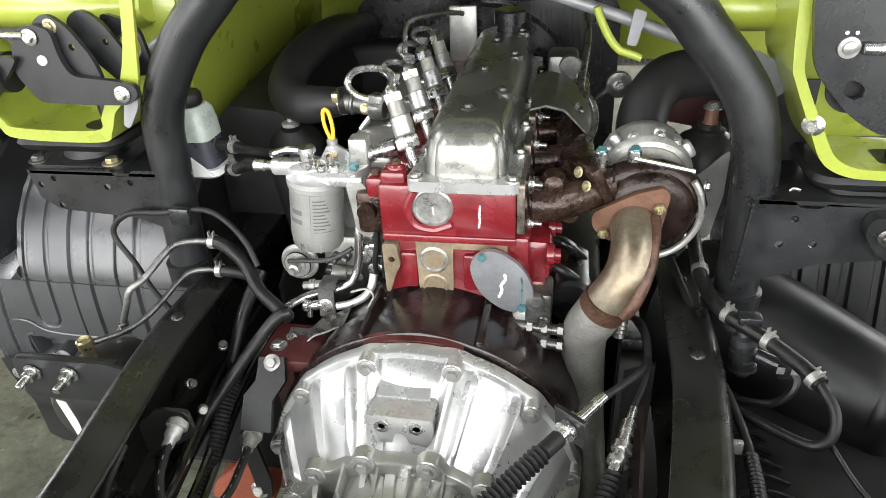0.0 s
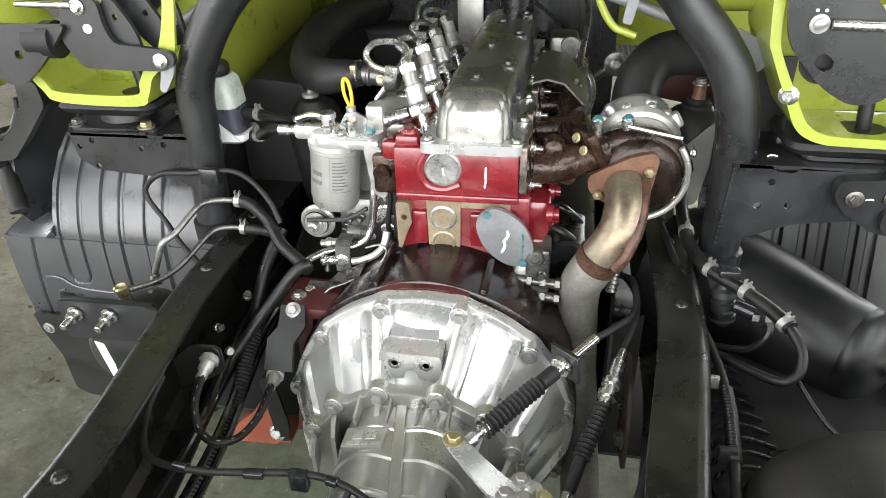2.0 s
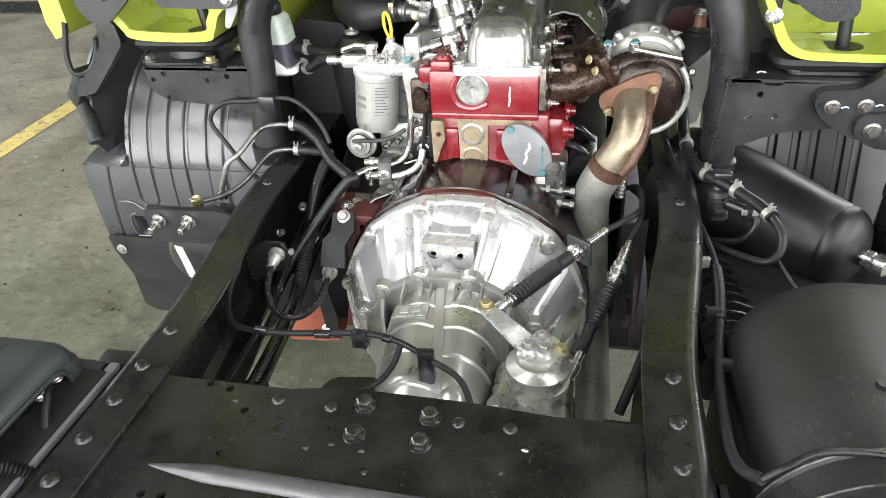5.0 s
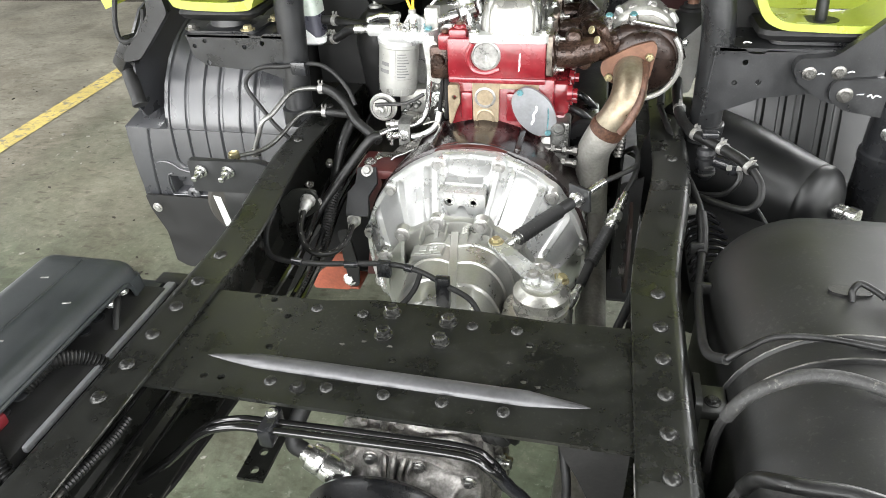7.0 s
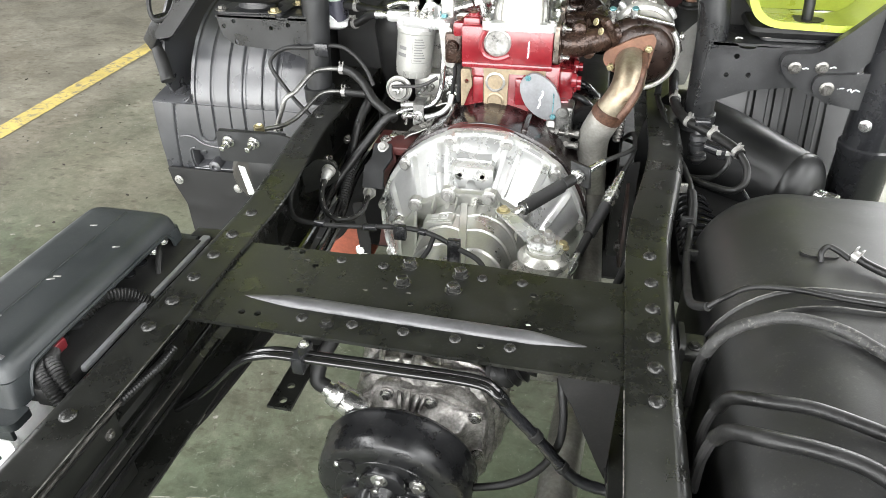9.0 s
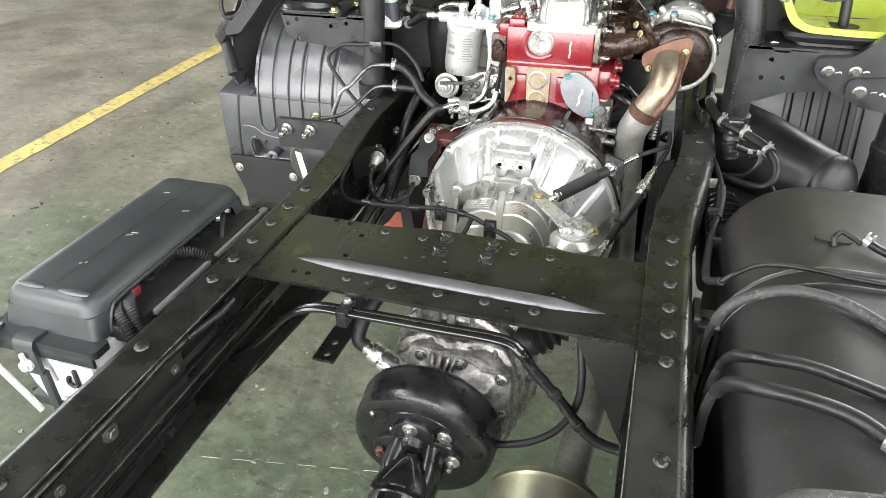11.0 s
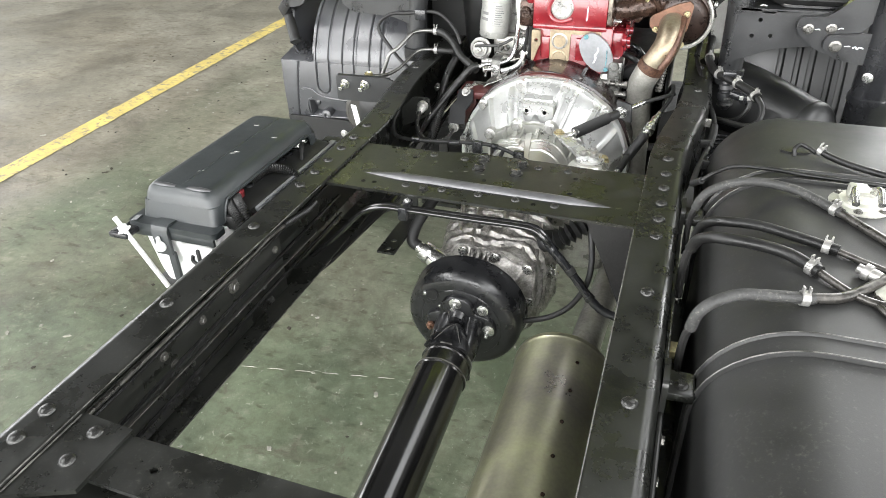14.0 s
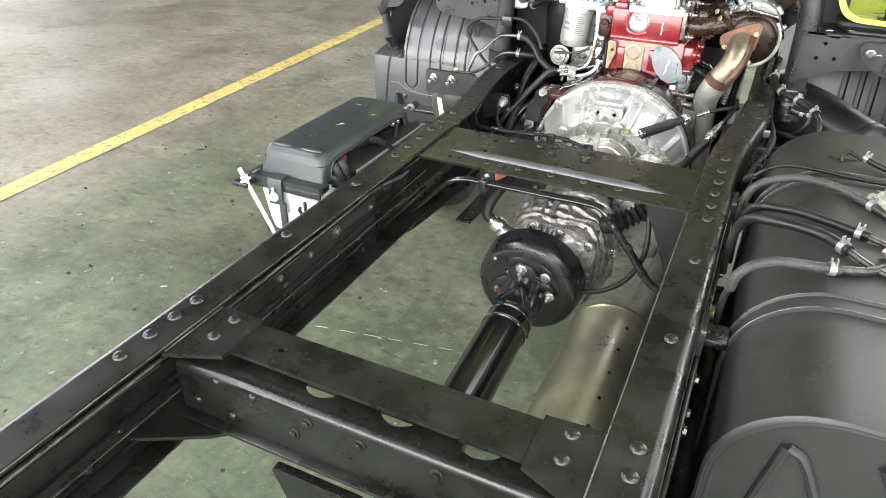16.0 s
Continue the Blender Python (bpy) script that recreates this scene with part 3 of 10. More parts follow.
frame_thing = thing("ladder_frame", (0, -0.5, 0.62), "black painted steel truck ladder frame with riveted rails", "chassis frame")
YS = [-3.4, -1.2, -0.6, -0.1, 0.0, 0.06, 0.12, 0.18, 0.24, 0.30, 0.36, 0.42, 0.48, 0.7, 1.0, 1.7]
for side in (-1, 1):
    bm = B()
    channel(bm, side, YS, RAIL_TOP, RAIL_BOTTOM, -0.036, 0.036, 0.017)
    rail = part("side_rail", bm, M_FRAME, frame_thing)
    bm = B()
    channel(bm, side, [-3.4, -1.5, -0.31], 0.775, 0.685, -0.012, 0.0285, 0.010, 0.005)
    inner = part("rail_reinforcement", bm, M_FRAME, frame_thing)
    for u, z in ((-0.0125, 0.7735), (-0.0125, 0.6865), (-0.0365, 0.6215), (-0.0365, 0.7985)):
        bm = B()
        sweep(bm, [V((side * (0.338 + u), y, z)) for y in (-3.2, -2.4, -1.6, -1.1, -0.8, -0.5, -0.315)], 0.0009, 6)
        part("worn_edge", bm, M_EDGE, inner if z < 0.78 and z > 0.63 else rail, "paint worn off the edge")
    for y in (-0.011, -0.083, -0.146, -0.208, -0.268, -0.328, -0.495, -0.733, -0.962, -1.008, 0.43, 0.62):
        bolt(rail, (side * rail_centre(y) if y > 0 else side * 0.340, y, RAIL_TOP - 0.0005), (0, 0, 1), 0.0112, RIVET, "rivet")
    for y, z in ((-0.40, 0.68), (0.1, 0.72), (0.2, 0.68), (0.3, 0.74)):
        bolt(rail, (side * (rail_centre(y) + 0.029), y, z), (-side, 0, 0), 0.0065, BOLTB if z < 0.7 else RIVET)
for y in (-1.056, -1.110):
    bolt(frame_thing, (-0.340, y, RAIL_TOP - 0.0005), (0, 0, 1), 0.0112, RIVET, "rivet")

# flat liner inside the near rail with its bolts
bm = B()
box(bm, (-0.336, -3.2, 0.632), (-0.331, -0.44, 0.762), 0.001)
liner = part("rail_liner", bm, M_FRAME, frame_thing)
for y, z in ((-0.594, 0.738), (-0.515, 0.682), (-0.604, 0.685), (-0.500, 0.642), (-0.684, 0.685), (-0.682, 0.731), (-0.777, 0.733), (-0.762, 0.705), (-0.760, 0.687), (-0.729, 0.679), (-0.801, 0.680), (-0.729, 0.642), (-0.460, 0.730), (-1.15, 0.70), (-1.21, 0.68)):
    bolt(liner, (-0.331, y, z), (1, 0, 0), 0.0052 if z < 0.737 else 0.0085, BOLTD if z > 0.70 else BOLTB)

# first cross member: a wide pressed plate with a long bead
cross = thing("cross_member", (0, -0.2, 0.70), "wide pressed black steel cross member with a raised bead and bolts", "cross member", "frame cross members")
bm = B()
outline = [(-0.345, -0.291), (0.345, -0.297), (0.345, -0.085), (0.20, -0.088), (0.10, -0.080), (-0.06, -0.078), (-0.13, -0.090), (-0.345, -0.090)]
small = [(-0.236, -0.096), (-0.207, -0.101), (-0.172, -0.133), (-0.172, -0.198), (-0.233, -0.264), (-0.209, -0.263), (0.0, -0.197), (0.172, -0.206), (0.172, -0.140), (0.115, -0.266)]
plate(bm, outline, "z", 0.788, 0.7935, [circle(x, y, 0.0055, 10) for x, y in small])
box(bm, (-0.302, -0.096, 0.768), (0.302, -0.090, 0.7885))
xplate = part("cross_plate", bm, M_FRAME, cross)
# the bead's highlight is partly painted by its paler material
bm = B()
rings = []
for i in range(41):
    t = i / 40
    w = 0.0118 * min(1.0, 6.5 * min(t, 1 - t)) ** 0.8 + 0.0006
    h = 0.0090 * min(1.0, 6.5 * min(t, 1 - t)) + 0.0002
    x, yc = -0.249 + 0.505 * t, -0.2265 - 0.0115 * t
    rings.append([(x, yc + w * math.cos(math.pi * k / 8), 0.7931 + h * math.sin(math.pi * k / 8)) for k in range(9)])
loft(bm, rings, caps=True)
part("bead", bm, M_BEAD, cross, "scuffed pressed bead with its highlight painted in")
for x, y in ((-0.137, -0.110), (-0.067, -0.112), (0.091, -0.114), (0.152, -0.114), (-0.143, -0.259), (-0.068, -0.259), (0.006, -0.259), (0.079, -0.259), (0.154, -0.262)):
    bolt(xplate, (x, y, 0.793), (0, 0, 1), 0.0088, RIVET, "rivet")
for x, y in ((-0.026, -0.104), (0.057, -0.112), (-0.025, -0.151), (0.054, -0.153)):
    bm = B()
    lathe(bm, (x, y, 0.793), (x, y, 0.82), [(0, 0.0135), (0.0022, 0.0135), (0.0028, 0.0125)], 18)
    lathe(bm, (x, y, 0.7955), (x, y, 0.82), [(0, 0.0105), (0.0088, 0.0105), (0.0102, 0.0088), (0.0096, 0.0070)], 6)
    part("tall_bolt", bm, M_BARE, cross, "worn dark hexagon bolt")
for x, y, a in ((-0.048, -0.168, 0.5), (-0.075, -0.178, 1.2), (0.150, -0.178, 0.2), (-0.010, -0.172, 2.0), (0.190, -0.215, 0.9), (-0.190, -0.12, 1.5)):
    bm = B()
    plate(bm, [(x + 0.005 * k * math.cos(a + t), y + 0.003 * k * math.sin(a + t)) for k, t in ((1.0, 0), (0.6, 0.9), (1.1, 1.7), (0.5, 2.8), (0.9, 3.6), (0.7, 4.9))], "z", 0.7934, 0.7939)
    part("paint_chip", bm, M_EDGE, xplate, "pale bare chip in the paint")
bolt(cross, (-0.104, -0.264, 0.793), (0, 0, 1), 0.007, BOLTB)
# gussets coloured near-black for the shade under the cross member
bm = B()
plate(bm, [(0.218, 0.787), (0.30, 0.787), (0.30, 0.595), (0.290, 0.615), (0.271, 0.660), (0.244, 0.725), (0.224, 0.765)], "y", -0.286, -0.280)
part("gusset", bm, M_SHADE, cross)
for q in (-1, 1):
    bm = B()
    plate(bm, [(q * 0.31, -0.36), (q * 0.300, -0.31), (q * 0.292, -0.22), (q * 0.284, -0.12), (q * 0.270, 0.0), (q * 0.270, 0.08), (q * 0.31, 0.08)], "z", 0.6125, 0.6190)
    part("lower_gusset", bm, M_SHADE, cross)
bm = B()
plate(bm, [(-0.192, -0.315), (-0.155, -0.315), (-0.155, -0.17), (-0.192, -0.17)], "z", 0.660, 0.665, [circle(-0.173, -0.300, 0.006, 10), circle(-0.173, -0.27, 0.006, 10)])
box(bm, (-0.192, -0.175, 0.660), (-0.155, -0.170, 0.789))
part("hanger_strip", bm, M_FRAME, cross)

# second cross member: a narrow channel between gusset plates
cross2 = thing("cross_member", (0, -1.0, 0.65), "narrow black steel channel cross member bolted through gusset plates", "cross member", "frame cross members")
bm = B()
plate(bm, [(-0.232, -1.024), (0.236, -1.030), (0.236, -0.955), (-0.232, -0.955)], "z", 0.782, 0.788, [circle(-0.16, -0.99, 0.005, 10)])
box(bm, (-0.232, -0.961, 0.700), (0.236, -0.9545, 0.7865), 0.002)
part("channel", bm, M_FRAME, cross2)
bm = B()
HOLES = (-0.076, 0.044, 0.160)
plate(bm, [(-0.30, -1.050), (0.30, -1.050), (0.30, -0.962), (-0.30, -0.962)], "z", 0.761, 0.767, [circle(x, -1.000, 0.030 if x < 0.1 else 0.034, 24) for x in HOLES])
part("lower_flange", bm, M_FRAME, cross2, "flange with three large round holes")
bm = B()
rings = []
for x in (-0.30, 0.30):
    rings.append([(x, y, z) for y, z in ((-1.046, 0.767), (-1.052, 0.7665), (-1.056, 0.763), (-1.058, 0.758), (-1.058, 0.756), (-1.058, 0.676), (-1.052, 0.676), (-1.052, 0.759), (-1.046, 0.761))])
loft(bm, rings)
box(bm, (-0.30, -1.075, 0.674), (0.30, -1.053, 0.680), 0.002)
part("web", bm, M_FRAME, cross2)
for s in (-1, 1):
    bm = B()
    plate(bm, [(s * 0.302, -0.945), (s * 0.222, -0.950), (s * 0.222, -1.042), (s * 0.302, -1.075)], "z", 0.786, 0.7925)
    g = part("gusset", bm, M_FRAME, cross2)
    bm = B()
    sweep(bm, [V((s * 0.3005, y, 0.7925)) for y in (-0.95, -1.0, -1.07)], 0.0014, 6)
    part("worn_edge", bm, M_EDGE, g, "paint worn off the edge")
    for y in (-0.968, -1.012):
        bolt(g, (s * 0.262, y, 0.7925), (0, 0, 1), 0.0105, RIVET, "rivet")
    bm = B()
    plate(bm, [(s * 0.33, -1.00), (s * 0.20, -1.06), (s * 0.23, -1.085), (s * 0.33, -1.14)], "z", 0.667, 0.673)
    part("lower_gusset", bm, M_FRAME, cross2)
for p in ((-0.271, -1.058, 0.704), (-0.164, -1.058, 0.751), (-0.207, -1.058, 0.698), (-0.227, -1.058, 0.755)):
    bolt(cross2, p, (0, -1, 0), 0.0075, RIVET, "rivet")
for p in ((-0.073, -1.058, 0.744), (-0.097, -1.058, 0.714), (0.009, -1.058, 0.741), (0.121, -1.058, 0.742)):
    bolt(cross2, p, (0, -1, 0), 0.0065, BOLTB)
bm = B()
plate(bm, rounded([(-0.13, 0.655), (0.02, 0.655), (-0.01, 0.58), (-0.02, 0.50), (-0.09, 0.50), (-0.10, 0.58)], 0.012), "y", -1.080, -1.067)
box(bm, (-0.085, -1.10, 0.47), (-0.025, -1.05, 0.51), 0.006)
part("bump_bracket", bm, M_FRAME, cross2)

# brake and fuel pipes along the cross member and the rails
def pipe_thing(name, pts, r, material, label, category, group="", res=8, seg=10):
    bm = B()
    tube(bm, pts, r, seg, res)
    return single(name, bm, material, label, category, group)


for dz, dy in ((-0.008, 0.0), (-0.006, -0.0145)):
    pipe_thing("brake_pipe", [(-0.345, -0.305 + dy, 0.632 + dz), (-0.298, -0.312 + dy, 0.676 + dz), (-0.262, -0.314 + dy, 0.712 + dz), (-0.228, -0.313 + dy, 0.749 + dz), (-0.200, -0.311 + dy, 0.770 + dz), (-0.165, -0.307 + dy, 0.779 + dz), (-0.125, -0.304 + dy, 0.778 + dz), (0.0, -0.300 + dy, 0.776 + dz), (0.115, -0.300 + dy, 0.776 + dz), (0.145, -0.304 + dy, 0.764 + dz), (0.160, -0.307 + dy * 0.6, 0.748 + dz)], 0.0050, M_GLOSS, "pair of thin black brake pipes clipped behind the cross member", "pipe", "brake pipes")
sleeve = thing("brake_hose", (0.15, -0.31, 0.75), "thick black taped sleeve over the brake pipes", "hose")
bm = B()
sweep(bm, spline([(0.146, -0.312, 0.755), (0.152, -0.312, 0.748), (0.166, -0.314, 0.730), (0.205, -0.314, 0.685), (0.242, -0.314, 0.636), (0.268, -0.312, 0.612), (0.30, -0.31, 0.602), (0.345, -0.31, 0.60)], 8), lambda i, n: 0.0084 + 0.0005 * math.sin(i * 1.7), 12)
part("sleeve_body", bm, M_PLASTIC, sleeve)
for a, b in (((0.196, -0.314, 0.697), (0.204, -0.314, 0.687)), ((0.236, -0.314, 0.643), (0.243, -0.314, 0.635))):
    bm = B()
    cyl(bm, a, b, 0.0098, seg=14, bev=0.001)
    part("tape_band", bm, M_RUBBER, sleeve)
pipe_thing("brake_cable", [(0.085, -0.30, 0.535), (0.116, -0.302, 0.546), (0.165, -0.302, 0.567), (0.205, -0.300, 0.603), (0.230, -0.296, 0.655), (0.234, -0.285, 0.70), (0.225, -0.26, 0.75)], 0.0058, M_RUBBER, "black brake cable looping from the drum to the frame", "cable")
clip = thing("pipe_clip", (-0.112, -0.325, 0.77), "black plastic clip holding two thin pipes", "clip")
bm = B()
box(bm, (-0.134, -0.330, 0.752), (-0.116, -0.288, 0.782), 0.004)
part("clip_body", bm, M_PLASTIC, clip)
bolt(clip, (-0.125, -0.300, 0.782), (0, 0, 1), 0.005)

for x, z in ((-0.325, 0.668), (-0.325, 0.713), (-0.325, 0.760)):
    pipe_thing("frame_pipe", [(x, -2.6, z), (x, -1.3, z), (x + 0.004, -0.9, z - 0.004), (x, -0.5, z), (x - 0.004, -0.2, z)], 0.0034, M_GLOSS, "thin black pipe clipped inside the frame rail", "pipe", "rail pipes", res=4, seg=8)
bm = B()
tube(bm, [(-0.316, -2.6, 0.772), (-0.314, -1.3, 0.773), (-0.312, -0.90, 0.774), (-0.312, -0.70, 0.776), (-0.312, -0.56, 0.778), (-0.312, -0.50, 0.781), (-0.312, -0.44, 0.777)], 0.0034, 8, 5)
loomp = single("wiring_conduit", bm, M_DIRTY, "thin dark lead with a corrugated end under the rail flange", "conduit", "wiring conduits")
bm = B()
ribbed(bm, [(-0.312, -0.445, 0.778), (-0.312, -0.40, 0.771), (-0.312, -0.36, 0.764), (-0.313, -0.325, 0.763)], 0.0058, 0.0050, 0.14)
part("corrugated_end", bm, M_HOSE, loomp)

# ---- gearbox with its bell housing ----
gear = thing("gearbox", (0.005, 0.1, 0.42), "bright cast-aluminium gearbox with a ribbed bell housing", "gearbox")
BX, BZ = 0.005, 0.588


def bell_radius(y, a):
    """Radius of the bell at y and the angle a (0 at the top), with its ribs and lands."""
    t = max(0.0, min(1.0, (0.365 - y) / 0.106))
    r = 0.226 - 0.060 * t ** 1.15
    rise = 0.0
    for c, w, h in ((-1.75, 0.04, 0.010), (-1.34, 0.030, 0.010), (-1.12, 0.022, 0.010), (-0.72, 0.020, 0.011), (-0.42, 0.020, 0.012), (-0.262, 0.022, 0.012), (0.240, 0.022, 0.012), (0.375, 0.020, 0.012), (0.70, 0.020, 0.011), (1.05, 0.022, 0.010), (1.32, 0.030, 0.010), (1.75, 0.04, 0.010)):
        d = abs(a - c) / w
        if d < 1.6:
            rise = max(rise, h * (1 if d < 0.8 else (1.6 - d) / 0.8))
    fade = min(1.0, t * 5) * min(1.0, (1 - t) * 6 + 0.25)
    swell = -0.030 * max(0.0, min(1.0, (t - 0.22) / 0.25)) * max(0.0, min(1.0, (0.235 - abs(a + 0.01)) / 0.02))
    return r + rise * fade + swell


bm = B()
rings = []
steps = [0.366, 0.360, 0.352, 0.345, 0.335, 0.322, 0.310, 0.298, 0.288, 0.280, 0.272, 0.266, 0.262, 0.259]
for y in steps:
    t = (0.365 - y) / 0.106
    cz = BZ - 0.018 * max(0, t)
    ring = []
    for i in range(240):
        a = 2 * math.pi * i / 240
        w = a if a < math.pi else a - 2 * math.pi
        r = bell_radius(y, w)
        ring.append((BX + r * math.sin(a), y, cz + r * math.cos(a)))
    rings.append(ring)
loft(bm, rings)
bell = part("bell_housing", bm, M_ALU, gear)
bm = B()
rings = []
bolt_angles = [-2.5, -1.95, -1.38, -0.83, -0.285, 0.25, 0.80, 1.38, 1.95, 2.5]
for y, k in ((0.384, 0.0), (0.382, 0.002), (0.364, 0.002), (0.361, 0.0)):
    ring = []
    for i in range(200):
        a = 2 * math.pi * i / 200
        w = a if a < math.pi else a - 2 * math.pi
        lobe = max((max(0.0, 1 - ((w - c) / 0.09) ** 2) for c in bolt_angles))
        r = 0.2325 + k + 0.003 * lobe
        ring.append((BX + r * math.sin(a), y, BZ + r * math.cos(a)))
    rings.append(ring)
loft(bm, rings)
part("flange", bm, M_ALU, gear)
for a in bolt_angles:
    x, z = BX + 0.2235 * math.sin(a), BZ + 0.2235 * math.cos(a)
    bm = B()
    lathe(bm, (x, 0.366, z), (x, 0.30, z), [(0, 0.0155), (0.020, 0.0145), (0.022, 0.0125)], 16)
    part("bolt_boss", bm, M_ALU, gear)
    bolt(gear, (x, 0.3445, z), (0, -1, 0), 0.0086, BOLTA)
# shelf with two tapped holes
bm = B()
plate(bm, rounded([(-0.048, 0.776), (0.043, 0.774), (0.044, 0.752), (0.036, 0.722), (0.020, 0.730), (0.010, 0.728), (0.004, 0.748), (-0.008, 0.748), (-0.014, 0.728), (-0.022, 0.730), (-0.040, 0.722), (-0.048, 0.754)], 0.006), "y", 0.286, 0.330, [circle(-0.026, 0.757, 0.0050, 14), circle(0.021, 0.756, 0.0050, 14)])
part("bracket_pad", bm, M_ALU, gear)
# black plugs put the shade of the hole's depth into colour
for x in (-0.026, 0.021):
    bm = B()
    cyl(bm, (x, 0.297, 0.7565), (x, 0.325, 0.7565), 0.0049, seg=14)
    part("hole_shade_plug", bm, M_RUBBER, gear)
    bm = B()
    lathe(bm, (x, 0.2865, 0.7565), (x, 0.28, 0.7565), [(0, 0.0105), (0.0012, 0.0100), (0.0012, 0.0054), (0, 0.0049)], 18)
    part("hole_chamfer", bm, M_ZINC, gear)
bm = B()
loft(bm, [[(x, y, z - dz) for x, y, z in ((-0.036, 0.366, 0.808), (0.030, 0.366, 0.807), (0.034, 0.322, 0.777), (-0.040, 0.322, 0.778))] for dz in (0.0, 0.020)])
part("sloped_pad", bm, M_ALU, gear)
# main case
bm = B()
rings = []
for y, k in ((0.262, 0.0), (0.247, 0.0), (0.244, -0.0015), (0.2435, -0.006), (0.2455, -0.010)):
    ring = []
    for i in range(120):
        a = 2 * math.pi * i / 120
        w = a if a < math.pi else a - 2 * math.pi
        lobe = max(max(0.0, 1 - ((w - c) / 0.10) ** 2) for c in (-1.18, -0.76, -0.28, 0.29, 0.76, 1.18))
        r = 0.157 + k + 0.013 * lobe
        ring.append((0.003 + 1.02 * r * math.sin(a), y, 0.582 + r * math.cos(a)))
    rings.append(ring)
loft(bm, rings)
part("case_flange", bm, M_SATIN, gear)
for x, z in ((-0.042, 0.731), (0.043, 0.732), (-0.112, 0.699), (-0.150, 0.645), (0.113, 0.703), (0.152, 0.645)):
    bm = B()
    lathe(bm, (x, 0.260, z), (x, 0.20, z), [(0, 0.0165), (0.018, 0.0155), (0.020, 0.0125)], 18)
    part("bolt_boss", bm, M_SATIN, gear)
    bolt(gear, (x, 0.2412, z), (0, -1, 0), 0.0088, BOLTA)
    # web from the boss down to the case
    bm = B()
    loft(bm, [[(x * k - d, y, 0.60 + (z - 0.60) * q), (x * k + d, y, 0.60 + (z - 0.60) * q), (x * k + d, y, 0.585), (x * k - d, y, 0.585)] for y, k, q, d in ((0.247, 1.0, 0.93, 0.004), (0.225, 0.96, 0.86, 0.0035), (0.205, 0.92, 0.76, 0.003))])
    part("case_web", bm, M_SATIN, gear)


def rib_at(y):
    """The parting rib leans to one side towards the rear."""
    return -0.010 + 0.165 * (0.258 - y)


def case_half(y):
    """Left edge, right edge, top and bottom of the gear case at y."""
    for (y0, *a), (y1, *b) in zip(CASE, CASE[1:]):
        if y0 >= y >= y1:
            t = (y0 - y) / (y0 - y1)
            return [p + (q - p) * t for p, q in zip(a, b)]
    return list(CASE[-1][1:])


CASE = ((0.25, -0.102, 0.116, 0.716, 0.45), (0.20, -0.098, 0.112, 0.718, 0.45), (0.15, -0.094, 0.107, 0.716, 0.455), (0.10, -0.090, 0.103, 0.710, 0.46), (0.05, -0.084, 0.100, 0.700, 0.465), (0.02, -0.079, 0.097, 0.684, 0.47), (-0.02, -0.078, 0.096, 0.670, 0.47), (-0.15, -0.080, 0.098, 0.668, 0.465))
BANDS = ((0.203, 0.0045), (0.152, 0.0040), (0.097, 0.0035), (0.040, 0.0040))
bm = B()
rings = []
for i in range(201):
    y = 0.25 - 0.40 * i / 200
    x0, x1, top, bot = case_half(y)
    lift = max(0.0034 * max(0.0, min(1.0, (w - abs(y - c)) / 0.0018)) for c, w in BANDS)
    ring = []
    for q, (x, yy, z) in enumerate(oval((x0 + x1) / 2, (top + bot) / 2, (x1 - x0) / 2 + lift, (top - bot) / 2 + lift, y, 96, 2.7)):
        if z > 0.6:
            # two shallow lobes either side of the parting rib
            z -= 0.010 * max(0.0, 1 - abs(x - rib_at(y)) / 0.040) ** 1.5
        ring.append((x, yy, z))
    rings.append(ring)
loft(bm, rings)
case = part("main_case", bm, M_SATIN, gear)
bm = B()
rings = []
for y in (0.246, 0.22, 0.20, 0.175, 0.15, 0.125, 0.10, 0.075, 0.05, 0.035):
    x, top = rib_at(y), case_half(y)[2] - 0.0035
    rings.append([(x - 0.0085, y, top - 0.02), (x + 0.0085, y, top - 0.02), (x + 0.0078, y, top), (x + 0.0066, y, top + 0.0014), (x - 0.0066, y, top + 0.0014), (x - 0.0078, y, top)])
loft(bm, rings)
part("parting_rib", bm, M_SATIN, gear)
for x, y0, y1 in ((-0.068, 0.243, 0.208), (-0.022, 0.243, 0.208), (0.020, 0.243, 0.208), (0.064, 0.243, 0.208)):
    bm = B()
    loft(bm, [[(x - 0.002, y, 0.69), (x + 0.002, y, 0.69), (x + 0.0016, y, z), (x - 0.0016, y, z)] for y, z in ((y0, 0.729), (0.225, 0.722), (y1, 0.717))])
    part("flange_web", bm, M_SATIN, gear)
# raised maker's panel with worn marks
tilt = Matrix.Translation((-0.04, 0, 0.709)) @ Matrix.Rotation(-0.16, 4, 'Y') @ Matrix.Translation((0.04, 0, -0.709))
bm = B()
box(bm, (-0.074, 0.160, 0.700), (-0.014, 0.196, 0.7160), 0.003, 2, tilt)
panel = part("maker_panel", bm, M_SATIN, gear)
bm = B()
for x0, w in ((-0.066, 0.010), (-0.054, 0.007), (-0.044, 0.010), (-0.030, 0.012)):
    box(bm, (x0, 0.164, 0.7159), (x0 + w, 0.169, 0.7170), 0, 1, tilt)
for x0 in (-0.060, -0.040):
    box(bm, (x0, 0.174, 0.7159), (x0 + 0.014, 0.189, 0.7172), 0, 1, tilt)
part("cast_marks", bm, M_ALU, panel)
bm = B()
lathe(bm, (0.054, 0.062, 0.640), (0.050, 0.018, 0.690), [(0, 0.025), (0.035, 0.0245), (0.048, 0.0225), (0.056, 0.0185), (0.061, 0.011), (0.062, 0)], 24)
part("plug_boss", bm, M_SATIN, gear)
